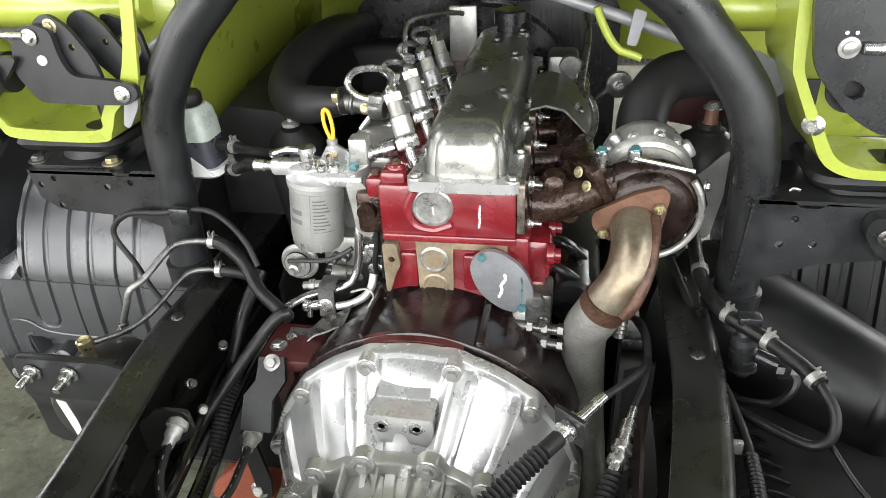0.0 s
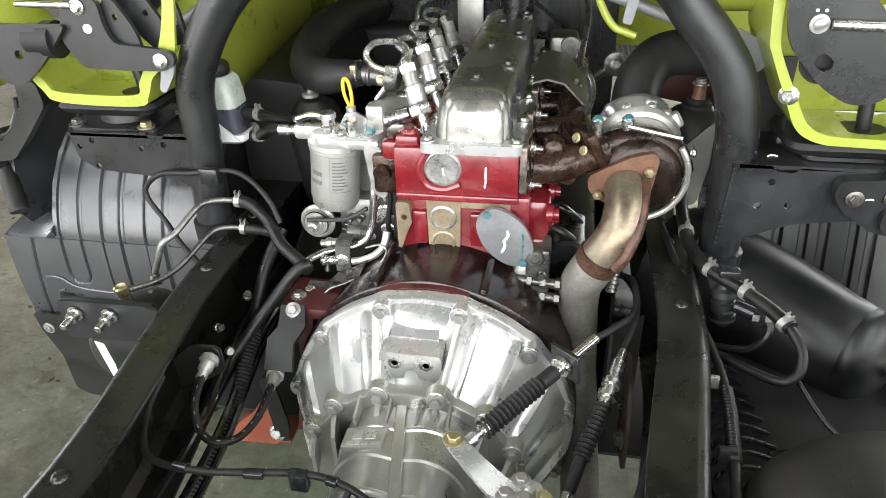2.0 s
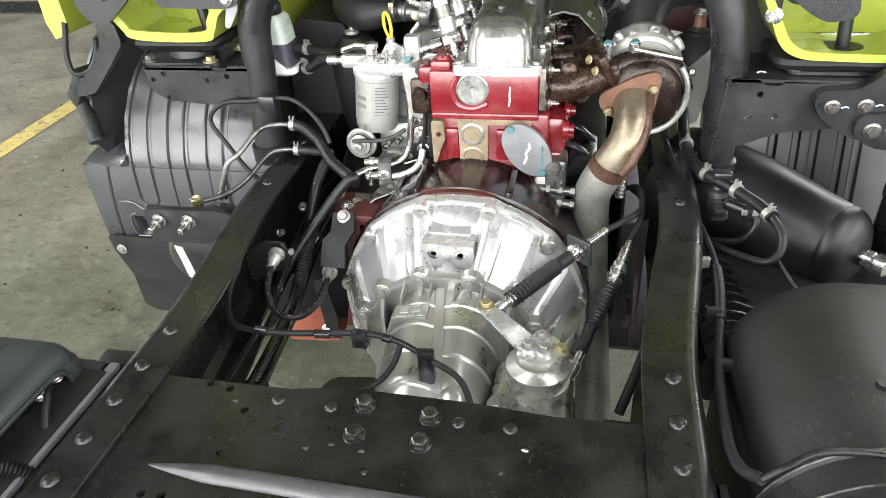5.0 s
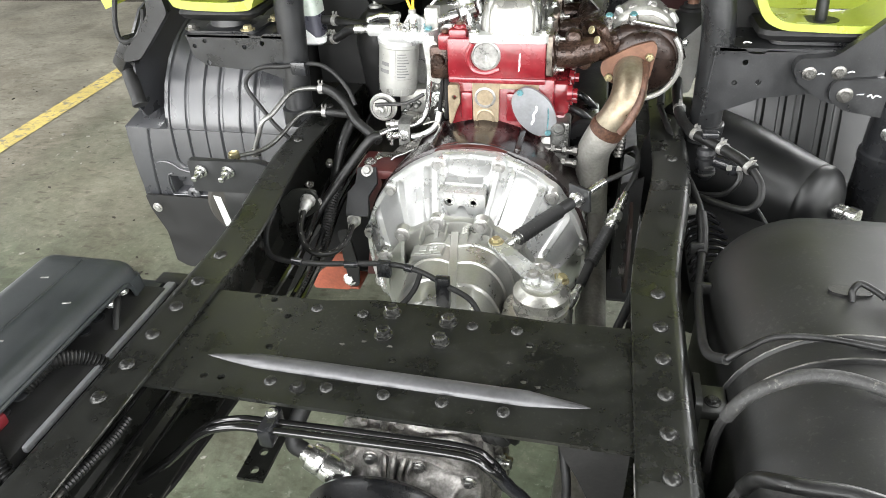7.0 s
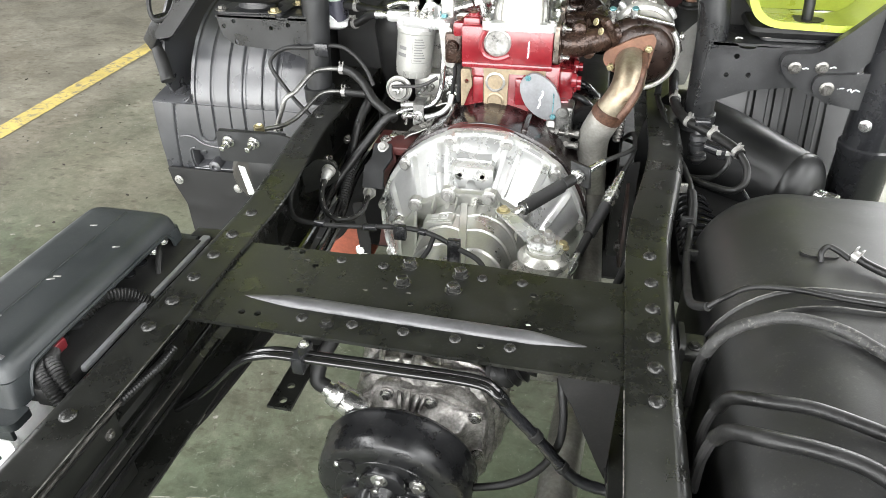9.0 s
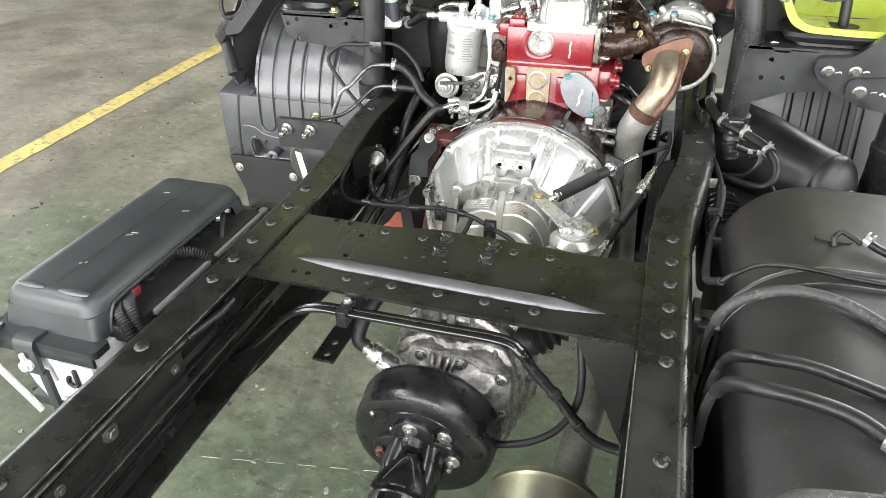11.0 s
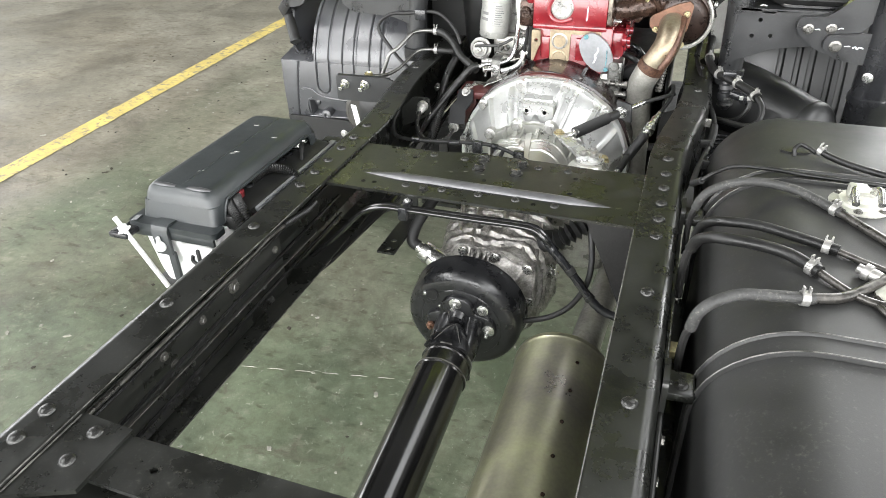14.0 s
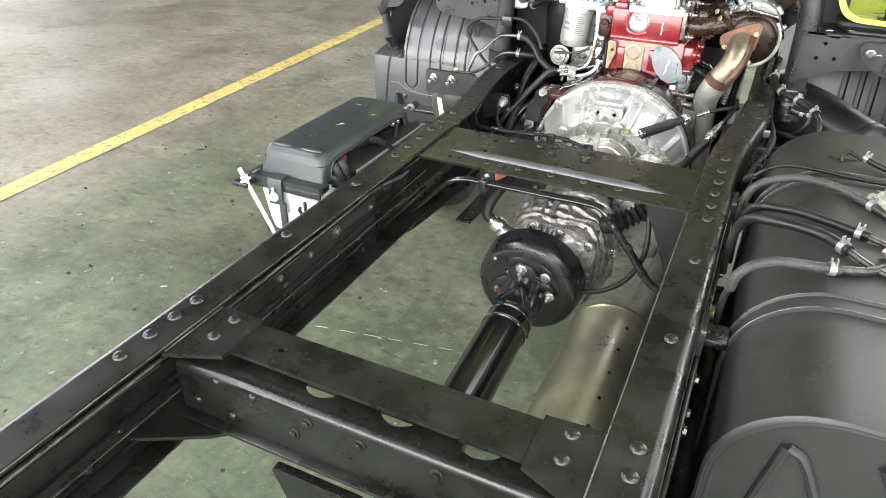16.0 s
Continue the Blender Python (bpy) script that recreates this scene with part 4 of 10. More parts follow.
# shift turret with lid, lever and nuts
TX, TY = 0.170, 0.078
bm = B()
loft(bm, [[(p[0], p[1], z) for p in rounded([(0.098 - k, -0.010 - k), (0.226 + k, -0.004 - k), (0.224 + k, 0.145), (0.100 - k, 0.145)], 0.022, 5)] for z, k in ((0.50, 0.004), (0.600, 0.004), (0.603, 0.0), (0.652, -0.002), (0.660, -0.007), (0.664, -0.016))])
part("turret_base", bm, M_OILY, gear, "oily dark turret base")
bm = B()
lathe(bm, (0.164, 0.006, 0.625), (0.160, -0.030, 0.645), [(0, 0.019), (0.018, 0.018), (0.024, 0.0165), (0.026, 0.0130), (0.034, 0.0125), (0.040, 0.011), (0.041, 0.0)], 20)
part("base_plug", bm, M_OILY, gear)
bm = B()
sweep(bm, [V((0.0965, y, z)) for y, z in ((0.03, 0.664), (0.0, 0.656), (-0.012, 0.640), (-0.014, 0.60), (-0.014, 0.56))], 0.0022, 6)
part("gasket_edge", bm, M_GOLD, gear, "yellowed gasket edge")
for x, y in ((0.113, 0.010), (0.112, 0.046), (0.212, 0.020)):
    bolt(gear, (x, y, 0.661), (0, -0.15, 1), 0.0085, BOLTA)
bm = B()
lathe(bm, (TX, TY, 0.60), (TX, TY, 0.80), [(0, 0.036), (0.084, 0.036), (0.086, 0.046), (0.096, 0.047), (0.098, 0.041), (0.106, 0.041), (0.108, 0.046), (0.120, 0.0465), (0.124, 0.042), (0.130, 0.036), (0.133, 0.034)], 36)
part("shift_turret", bm, M_OILY, gear, "oily turned turret")
bm = B()
plate(bm, rounded([(0.140, 0.066), (0.182, 0.056), (0.204, 0.082), (0.198, 0.118), (0.160, 0.124), (0.138, 0.095)], 0.012), "z", 0.730, 0.738)
lid = part("turret_lid", bm, M_ALU, gear)
for x, y in ((0.155, 0.088), (0.173, 0.112), (0.178, 0.084)):
    bm = B()
    lathe(bm, (x, y, 0.736), (x, y, 0.76), [(0, 0.013), (0.008, 0.012), (0.010, 0.009)], 14)
    part("stud_pillar", bm, M_ALU, lid)
    bolt(lid, (x, y, 0.744), (0, 0, 1), 0.0078, BOLTA)
bolt(lid, (0.200, 0.098, 0.732), (0.4, 0, 1), 0.009, BOLTG)
bm = B()
rings = []
for x, y, z, w in ((0.074, 0.153, 0.764, 0.004), (0.078, 0.150, 0.764, 0.0095), (0.088, 0.141, 0.763, 0.0125), (0.100, 0.130, 0.761, 0.0135), (0.118, 0.114, 0.757, 0.0145), (0.132, 0.104, 0.752, 0.0155), (0.146, 0.097, 0.744, 0.017), (0.166, 0.092, 0.741, 0.018)):
    p, d = V((x, y, z)), V((0.66, 0.75, 0)) * w
    rings.append([p - d - V((0, 0, 0.003)), p + d - V((0, 0, 0.003)), p + d + V((0, 0, 0.003)), p - d + V((0, 0, 0.003))])
loft(bm, rings)
lever = part("shift_lever", bm, M_ALU, gear, "bright bent shift lever plate")
bolt(lever, (0.086, 0.143, 0.766), (0, 0, 1), 0.0085, BOLTG)
# rear case behind the cross member
RIDGES = ((-0.110, 0.2), (-0.135, 1.9), (-0.160, 3.1), (-0.186, 4.4), (-0.210, 5.2))


def ridge_line(k, a):
    """Where the wavy casting ridge k runs at the angle a."""
    y, ph = RIDGES[k]
    return y + 0.007 * math.sin(3 * a + ph) + 0.004 * math.sin(7 * a + 2 * ph)


bm = B()
rings = []
for i in range(71):
    y = -0.095 - 0.140 * i / 70
    ring = []
    for k in range(160):
        a = 2 * math.pi * k / 160
        w = a if a < math.pi else a - 2 * math.pi
        c, q = math.cos(a), math.sin(a)
        r = (0.106 + 0.17 * (y + 0.235)) / (abs(q) ** 3.2 + abs(c) ** 3.2) ** (1 / 3.2)
        for n in range(len(RIDGES)):
            d = abs(y - ridge_line(n, w))
            r += 0.0085 * max(0.0, min(1.0, (0.0055 - d) / 0.0022))
        r += 0.0045 * noise.noise(V((q * 6, y * 55, c * 6))) + 0.0022 * noise.noise(V((q * 17, y * 140, c * 17)))
        ring.append((0.016 + 0.96 * r * q, y, 0.552 + 1.02 * r * c))
    rings.append(ring)
loft(bm, rings)
part("rear_case", bm, M_CASE, gear, "stained cast-aluminium rear case")
for x0, x1, y0, y1, z0, z1, h in ((-0.070, -0.052, -0.115, -0.20, 0.688, 0.664, 0.005), (-0.028, -0.020, -0.13, -0.225, 0.688, 0.660, 0.006), (0.004, 0.002, -0.16, -0.205, 0.692, 0.674, 0.007), (0.030, 0.046, -0.13, -0.22, 0.688, 0.658, 0.005), (0.072, 0.088, -0.12, -0.215, 0.684, 0.648, 0.005), (0.105, 0.112, -0.11, -0.21, 0.662, 0.628, 0.006)):
    bm = B()
    tube(bm, [(x0 + (x1 - x0) * k / 4, y0 + (y1 - y0) * k / 4, z0 + (z1 - z0) * k / 4 + 0.003 * math.sin(2.1 * k + 9 * x0)) for k in range(5)], h, 8, 4)
    part("casting_rib", bm, M_CASE, gear)
# scalloped rear flange that dishes towards the drum
RIM = [(p.x, p.z) for p in spline([V((x, 0, z)) for x, z in ((-0.088, 0.48), (-0.100, 0.555), (-0.086, 0.622), (-0.062, 0.640), (-0.048, 0.662), (-0.020, 0.666), (0.000, 0.654), (0.022, 0.660), (0.048, 0.658), (0.072, 0.644), (0.098, 0.642), (0.120, 0.634), (0.122, 0.600), (0.116, 0.560), (0.122, 0.535), (0.112, 0.500), (0.085, 0.455), (0.0, 0.435), (-0.06, 0.445), (-0.088, 0.48))], 6)][:-1]
bm = B()
rings = []
for y, k in ((-0.222, 0.99), (-0.224, 1.0), (-0.236, 1.0), (-0.2385, 0.985), (-0.2385, 0.955), (-0.236, 0.94), (-0.237, 0.90), (-0.239, 0.85), (-0.243, 0.79), (-0.250, 0.74), (-0.256, 0.70), (-0.260, 0.62), (-0.275, 0.58)):
    ring = []
    for x, z in RIM:
        px, pz = 0.012 + (x - 0.012) * k, 0.552 + (z - 0.552) * k
        dy = 0.0035 * noise.noise(V((px * 34, k * 9, pz * 34))) if k < 0.95 else 0.0012 * noise.noise(V((px * 60, y * 60, pz * 60)))
        # swelling over the bearing
        dy -= 0.010 * max(0.0, 1 - ((px - 0.070) / 0.022) ** 2 - ((pz - 0.612) / 0.016) ** 2)
        ring.append((px, y + dy, pz))
    rings.append(ring)
loft(bm, rings)
part("rear_flange", bm, M_CASE, gear, "rough scalloped bearing flange")
for x, z in ((-0.032, 0.647), (0.036, 0.643), (0.105, 0.627), (0.109, 0.546), (-0.076, 0.618)):
    p = (x, -0.234, z)
    bm = B()
    lathe(bm, p, V(p) + V((0, -1, 0)), [(0, 0.0125), (0.005, 0.0120), (0.007, 0.0100)], 14)
    part("bolt_boss", bm, M_CASE, gear)
    bolt(gear, V(p) + V((0, -0.0065, 0)), (0, -1, 0), 0.0072, BOLT)
for x0, x1, w in ((-0.012, -0.010, 0.0048), (0.001, 0.000, 0.0060), (0.016, 0.012, 0.0040), (0.026, 0.022, 0.0030), (0.090, 0.070, 0.0045)):
    bm = B()
    tube(bm, [(x0, -0.228, 0.654 if x0 < 0.05 else 0.603), (x0, -0.240, 0.650 if x0 < 0.05 else 0.601), (x1, -0.252, 0.636 if x0 < 0.05 else 0.597), (x1, -0.262, 0.612 if x0 < 0.05 else 0.59)], w, 8, 5)
    part("radial_web", bm, M_CASE, gear)
# side cover with its window and plugs
bm = B()
plate(bm, rounded([(-0.205, 0.600), (-0.140, 0.600), (-0.115, 0.54), (-0.120, 0.465), (-0.165, 0.47), (-0.195, 0.53)], 0.010), "x", 0.110, 0.128, [rounded([(-0.188, 0.585), (-0.165, 0.585), (-0.160, 0.560), (-0.182, 0.555)], 0.006)])
part("side_cover", bm, M_CASE, gear)
bolt(gear, (0.128, -0.15, 0.48), (1, -0.3, 0), 0.0065, BOLTD)
for p, r in (((0.118, -0.165, 0.588), 0.008), ((0.118, -0.150, 0.566), 0.0085), ((0.118, -0.135, 0.560), 0.006)):
    bm = B()
    lathe(bm, p, V(p) + V((1, -0.25, 0.15)), [(0, r), (0.016, r), (0.017, r * 1.35), (0.025, r * 1.35), (0.026, r * 0.8), (0.036, r * 0.7), (0.036, 0)], 10)
    part("switch_plug", bm, M_ZINC if r > 0.007 else M_GOLD, gear)
bm = B()
lathe(bm, (-0.132, -0.240, 0.642), (-0.06, -0.250, 0.605), [(0, 0.012), (0.010, 0.013), (0.012, 0.020), (0.030, 0.0215), (0.034, 0.0195), (0.040, 0.0215), (0.058, 0.0225), (0.075, 0.021)], 20)
part("speed_sensor", bm, M_ZINC, gear, "bright speed sensor")
bm = B()
tube(bm, [(-0.130, -0.240, 0.641), (-0.146, -0.236, 0.652), (-0.142, -0.215, 0.68), (-0.125, -0.18, 0.71), (-0.11, -0.14, 0.73)], 0.0125, 12)
part("sensor_boot", bm, M_RUBBER, gear)
bm = B()
ribbed(bm, [(0.125, -0.165, 0.655), (0.150, -0.180, 0.672), (0.180, -0.172, 0.692), (0.215, -0.14, 0.712)], 0.019, 0.013, 0.24)
part("breather_boot", bm, M_RUBBER, gear)

# ---- parking brake drum and propeller shaft ----
drum = thing("brake_drum", (0.018, -0.31, 0.48), "black painted transmission brake drum behind the gearbox", "brake drum")
DC = V((-0.003, -0.285, 0.549))
DD = V((0.0, -1.0, -0.06)).normalized()
bm = B()
lathe(bm, DC, DC + DD, [(-0.012, 0.108), (-0.009, 0.118), (-0.003, 0.1215), (0.004, 0.1205), (0.006, 0.1190), (0.034, 0.1182), (0.043, 0.1170), (0.050, 0.1142), (0.055, 0.1098), (0.0585, 0.1034), (0.0605, 0.0960), (0.0612, 0.0880), (0.0614, 0.0835), (0.0628, 0.0825), (0.0632, 0.0810), (0.0640, 0.060), (0.0640, 0.0)], 72)
part("drum_shell", bm, M_DRUM, drum)
FC = DC + DD * 0.064
up = V((0, 0, 1)) - DD * DD.z
up.normalize()
rt = V((1, 0, 0))


def on_face(x, z, lift=0.0):
    """A point of the drum's face, x to the right and z upwards of its centre."""
    return FC + rt * x + up * z + DD * lift


bm = B()
lathe(bm, on_face(-0.058, 0.062, -0.003), on_face(-0.058, 0.062, 1.0), [(0, 0.0135), (0.004, 0.0130), (0.0045, 0.0110), (0.0025, 0.0100), (0.0025, 0)], 18)
part("access_plug", bm, M_RUBBER, drum, "black rubber access plug")
for x, z in ((-0.042, 0.038), (-0.073, 0.064)):
    bm = B()
    lathe(bm, on_face(x, z, -0.003), on_face(x, z, 1.0), [(0, 0.0045), (0.004, 0.0042), (0.0055, 0.003), (0.006, 0)], 12)
    part("locating_pin", bm, M_ZINC, drum, "bright pin head")
bolt(drum, on_face(0.046, 0.046, 0.0), DD, 0.0078, BOLT)
shaft = thing("propeller_shaft", (0, -1.2, 0.33), "glossy black propeller shaft with a universal joint", "propeller shaft")
SA, SB = V((-0.003, -0.428, 0.5215)), V((0.000, -2.3, 0.34))
sd = (SB - SA).normalized()
bm = B()
lathe(bm, SA, SB, [(0, 0.034), (0.004, 0.0480), (0.016, 0.0495), (0.018, 0.0470), (0.045, 0.0470), (0.047, 0.0505), (0.052, 0.0505), (0.054, 0.0480), (1.8, 0.0480)], 40)
part("shaft_tube", bm, M_GLOSS, shaft)
for k, r in ((0.004, 0.0488), (0.047, 0.0506)):
    bm = B()
    lathe(bm, SA + sd * k, SB, [(0, r - 0.001), (0.0006, r + 0.0004), (0.0020, r + 0.0006), (0.0034, r + 0.0004), (0.004, r - 0.001)], 36)
    part("weld_ring", bm, M_EDGE, shaft, "scraped weld ring")
# four-lobed flange with the nuts on its lobes
bm = B()
LOBES = [-0.10 + math.pi / 2 * k for k in range(4)]
rings = []
for lift, k in ((-0.002, 1.0), (0.007, 1.0), (0.0095, 0.975), (0.0105, 0.93), (0.012, 0.62), (0.022, 0.50), (0.024, 0.30)):
    ring = []
    for q in range(96):
        a = 2 * math.pi * q / 96
        lobe = max(max(0.0, math.cos(min(math.pi / 2, 1.9 * abs((a - c + math.pi) % (2 * math.pi) - math.pi)))) for c in LOBES)
        r = (0.050 + 0.025 * lobe) * k
        ring.append(on_face(r * math.sin(a), r * math.cos(a), lift))
    rings.append(ring)
loft(bm, rings)
part("flange_plate", bm, M_DRUM, shaft)
for n, c in enumerate(LOBES):
    at = on_face(0.0605 * math.sin(c), 0.0605 * math.cos(c), 0.010)
    if n == 3:
        bm = B()
        lathe(bm, at, at + DD, [(0, 0.0095), (0.006, 0.0090), (0.008, 0.0055), (0.012, 0.005), (0.013, 0)], 6)
        part("flange_nut", bm, M_RUST, shaft, "rusty orange flange nut")
    else:
        bolt(shaft, at, DD, 0.0082, STUD)
J = SA - sd * 0.042
for q in (-1, 1):
    # ears of the flange yoke, left and right of the cross
    bm = B()
    rings = []
    for k, w, h, o in ((0.004, 0.024, 0.040, 0.024), (0.016, 0.022, 0.036, 0.027), (0.032, 0.020, 0.034, 0.029), (0.048, 0.019, 0.033, 0.030), (0.062, 0.0175, 0.029, 0.030), (0.072, 0.014, 0.022, 0.030), (0.077, 0.007, 0.011, 0.030)):
        c = FC + DD * k + rt * q * o - up * 0.25 * k
        rings.append([c + rt * w * math.cos(2 * math.pi * e / 20) + up * h * math.sin(2 * math.pi * e / 20) for e in range(20)])
    loft(bm, rings)
    part("flange_yoke_arm", bm, M_DRUM, shaft)
    # ears of the shaft yoke, above and below
    bm = B()
    rings = []
    for k, w, h, o in ((0.010, 0.045, 0.014, 0.034), (-0.006, 0.041, 0.014, 0.036), (-0.022, 0.033, 0.0135, 0.036), (-0.038, 0.024, 0.013, 0.036), (-0.050, 0.015, 0.012, 0.035), (-0.056, 0.007, 0.007, 0.034)):
        c = SA + sd * k + up * q * o
        rings.append([c + rt * w * math.cos(2 * math.pi * e / 20) + up * h * math.sin(2 * math.pi * e / 20) for e in range(20)])
    loft(bm, rings)
    part("yoke_arm", bm, M_DRUM, shaft)
for q in (-1, 1):
    bm = B()
    tube(bm, [SA + up * 0.0455 + rt * q * 0.026 + sd * 0.002, SA + up * 0.0480 + rt * q * 0.018 - sd * 0.014, SA + up * 0.0480 + rt * q * 0.009 - sd * 0.034, SA + up * 0.0465 - sd * 0.046], 0.0013, 6)
    part("worn_edge", bm, M_EDGE, shaft, "paint scraped off the yoke edge")
bm = B()
cyl(bm, J - rt * 0.044, J + rt * 0.044, 0.016, seg=16, bev=0.003)
cyl(bm, J - up * 0.042, J + up * 0.042, 0.016, seg=16, bev=0.003)
part("joint_cross", bm, M_BLACK, shaft)

# ---- muffler ----
muff = thing("muffler", (0.2, -0.8, 0.40), "yellowish aluminised steel muffler drum with a rolled rim", "muffler")
MX, MZ = 0.205, 0.475
bm = B()
lathe(bm, (MX, -0.345, MZ), (MX + 0.006, -1.5, MZ - 0.02), [(0, 0.0), (0.004, 0.060), (0.006, 0.086), (-0.003, 0.091), (-0.002, 0.095), (0.008, 0.0955), (0.013, 0.092), (0.60, 0.092), (1.0, 0.092)], 48)
part("muffler_shell", bm, M_MUFF, muff)
for k in range(8):
    y = -0.41 - 0.075 * k
    bm = B()
    cyl(bm, (MX + 0.035, y, MZ + 0.0845), (MX + 0.0355, y, MZ + 0.0865), 0.0035, seg=8)
    part("spot_weld", bm, M_BROWN, muff)
for y in (-1.22,):
    bm = B()
    lathe(bm, (MX, y, MZ), (MX, y - 0.02, MZ), [(0, 0.0915), (0, 0.0935), (0.02, 0.0935), (0.02, 0.0915)], 40)
    box(bm, (MX + 0.080, y - 0.020, MZ), (MX + 0.115, y, 0.640), 0.002)
    part("hanger", bm, M_RUBBER, muff)
pipe_thing("exhaust_pipe", [(0.232, -0.36, 0.475), (0.240, -0.20, 0.48), (0.25, -0.05, 0.475), (0.26, 0.2, 0.47), (0.255, 0.42, 0.50), (0.245, 0.535, 0.60)], 0.032, M_DULL, "dull grey exhaust pipe under the frame", "pipe", res=6, seg=18)

# ---- engine ----
engine = thing("engine", (0.03, 0.85, 0.45), "red diesel truck engine with a grey valve cover", "engine")
EY = 0.515
bm = B()
box(bm, (-0.070, EY, 0.915), (0.131, 1.18, 0.998), 0.006)
head = part("cylinder_head", bm, M_RED, engine)
bm = B()
box(bm, (-0.066, EY + 0.006, 0.60), (0.150, 1.18, 0.917), 0.008)
box(bm, (0.125, EY + 0.02, 0.835), (0.182, EY + 0.30, 0.905), 0.012)
box(bm, (0.13, EY + 0.010, 0.780), (0.175, EY + 0.25, 0.842), 0.010)
block = part("cylinder_block", bm, M_RED, engine)
# milled pads, core plugs and lug on the rear face
bm = B()
plate(bm, rounded([(-0.019, 0.912), (0.038, 0.912), (0.036, 0.822), (-0.017, 0.822)], 0.006), "y", EY - 0.001, EY + 0.012)
plate(bm, [(0.038, 0.912), (0.118, 0.912), (0.118, 0.897), (0.038, 0.897)], "y", EY - 0.0005, EY + 0.012)
part("milled_pad", bm, M_TAN, engine)
bm = B()
plate(bm, rounded([(-0.069, 0.905), (-0.047, 0.905), (-0.043, 0.868), (-0.052, 0.85), (-0.062, 0.82), (-0.068, 0.82)], 0.006), "y", EY - 0.008, EY + 0.012, [circle(-0.056, 0.878, 0.005)])
part("lug", bm, M_TAN, engine)
for x, z, r in ((0.010, 0.965, 0.0265), (0.008, 0.877, 0.0185), (0.008, 0.832, 0.017)):
    bm = B()
    lathe(bm, (x, EY + 0.004, z), (x, EY - 0.02, z), [(0, r + 0.004), (0.0055, r + 0.004), (0.0075, r + 0.001), (0.0075, r), (0.0045, r - 0.002), (0.0045, 0)], 26)
    part("core_plug", bm, M_PLUG if r > 0.0175 else M_TAN, engine)
bm = B()
tube(bm, [(-0.016, EY - 0.002, 0.99), (-0.026, EY - 0.004, 0.965), (-0.018, EY - 0.003, 0.938), (0.01, EY - 0.002, 0.929), (0.038, EY - 0.001, 0.938)], 0.006, 8)
part("casting_rim", bm, M_RED, engine)
bm = B()
box(bm, (-0.068, EY - 0.004, 0.908), (0.131, EY + 0.01, 0.920), 0.003)
part("head_gasket_edge", bm, M_RED, engine)
for x0 in (-0.044, 0.052):
    bm = B()
    box(bm, (x0, EY - 0.003, 0.826), (x0 + 0.026, EY + 0.012, 0.888), 0.005)
    part("cast_panel", bm, M_RED, engine)
for z, y in ((0.885, 0.535), (0.865, 0.56), (0.895, 0.60)):
    bm = B()
    lathe(bm, (0.175, y, z), (0.20, y, z), [(0, 0.018), (0.010, 0.016), (0.012, 0.010), (0.020, 0.010)], 16)
    part("side_boss", bm, M_RED, engine)
# left rear corner of the head: red elbows
bm = B()
box(bm, (-0.068, 0.524, 0.985), (-0.030, 0.566, 1.013), 0.006)
box(bm, (-0.092, 0.530, 0.968), (-0.060, 0.560, 1.000), 0.006)
lathe(bm, (-0.047, 0.545, 1.010), (-0.047, 0.545, 1.03), [(0, 0.014), (0.006, 0.013), (0.009, 0.010)], 14)
part("water_elbow", bm, M_RED, engine)
bolt(engine, (-0.047, 0.545, 1.016), (0, 0, 1), 0.008, BOLTR)
bolt(engine, (-0.078, 0.545, 1.0), (0, 0, 1), 0.008, BOLTR)
# oval blanking plate
cover = thing("blanking_plate", (0.113, 0.49, 0.80), "grey oval blanking plate with teal bolts on the engine", "cover plate")
bm = B()
pts = []
for i in range(40):
    a = 2 * math.pi * i / 40
    u, v = 0.056 * math.copysign(abs(math.cos(a)) ** 1.25, math.cos(a)), 0.038 * math.copysign(abs(math.sin(a)) ** 0.75, math.sin(a))
    ca, sa = math.cos(-0.92), math.sin(-0.92)
    pts.append((0.112 + u * ca - v * sa, 0.857 + u * sa + v * ca))
plate(bm, pts, "y", 0.494, 0.503)
part("plate_body", bm, M_PLATE, cover)
bm = B()
inner = [(0.112 + (p[0] - 0.112) * 0.9, 0.857 + (p[1] - 0.857) * 0.9) for p in pts]
plate(bm, inner, "y", 0.503, 0.520)
part("gasket_block", bm, M_RED, cover)
for x, z in ((0.083, 0.899), (0.142, 0.815)):
    bolt(cover, (x, 0.494, z), (0, -1, 0), 0.0068, BOLTT)
stroke("chalk_stroke", [(0.116, 0.4938, 0.872), (0.117, 0.4936, 0.862), (0.111, 0.4938, 0.852), (0.112, 0.4936, 0.842), (0.107, 0.4938, 0.830)], 0.0026, M_CHALK, cover, "white paint stroke")
stroke("paint_stroke", [(0.1405, 0.4938, 0.868), (0.1412, 0.4938, 0.845), (0.1400, 0.4938, 0.822)], 0.0017, M_TEAL, cover, "teal paint stroke")
stroke("chalk_stroke", [(0.0790, EY - 0.0003, 0.971), (0.0778, EY - 0.0003, 0.955), (0.0783, EY - 0.0003, 0.946), (0.0765, EY - 0.0003, 0.934)], 0.0019, M_CHALK, head, "white paint stroke")
stroke("chalk_stroke", [(0.010, EY - 0.0010, 0.966), (0.0105, EY - 0.0010, 0.960), (0.012, EY - 0.0010, 0.953)], 0.0014, M_CHALK, head, "white paint stroke")
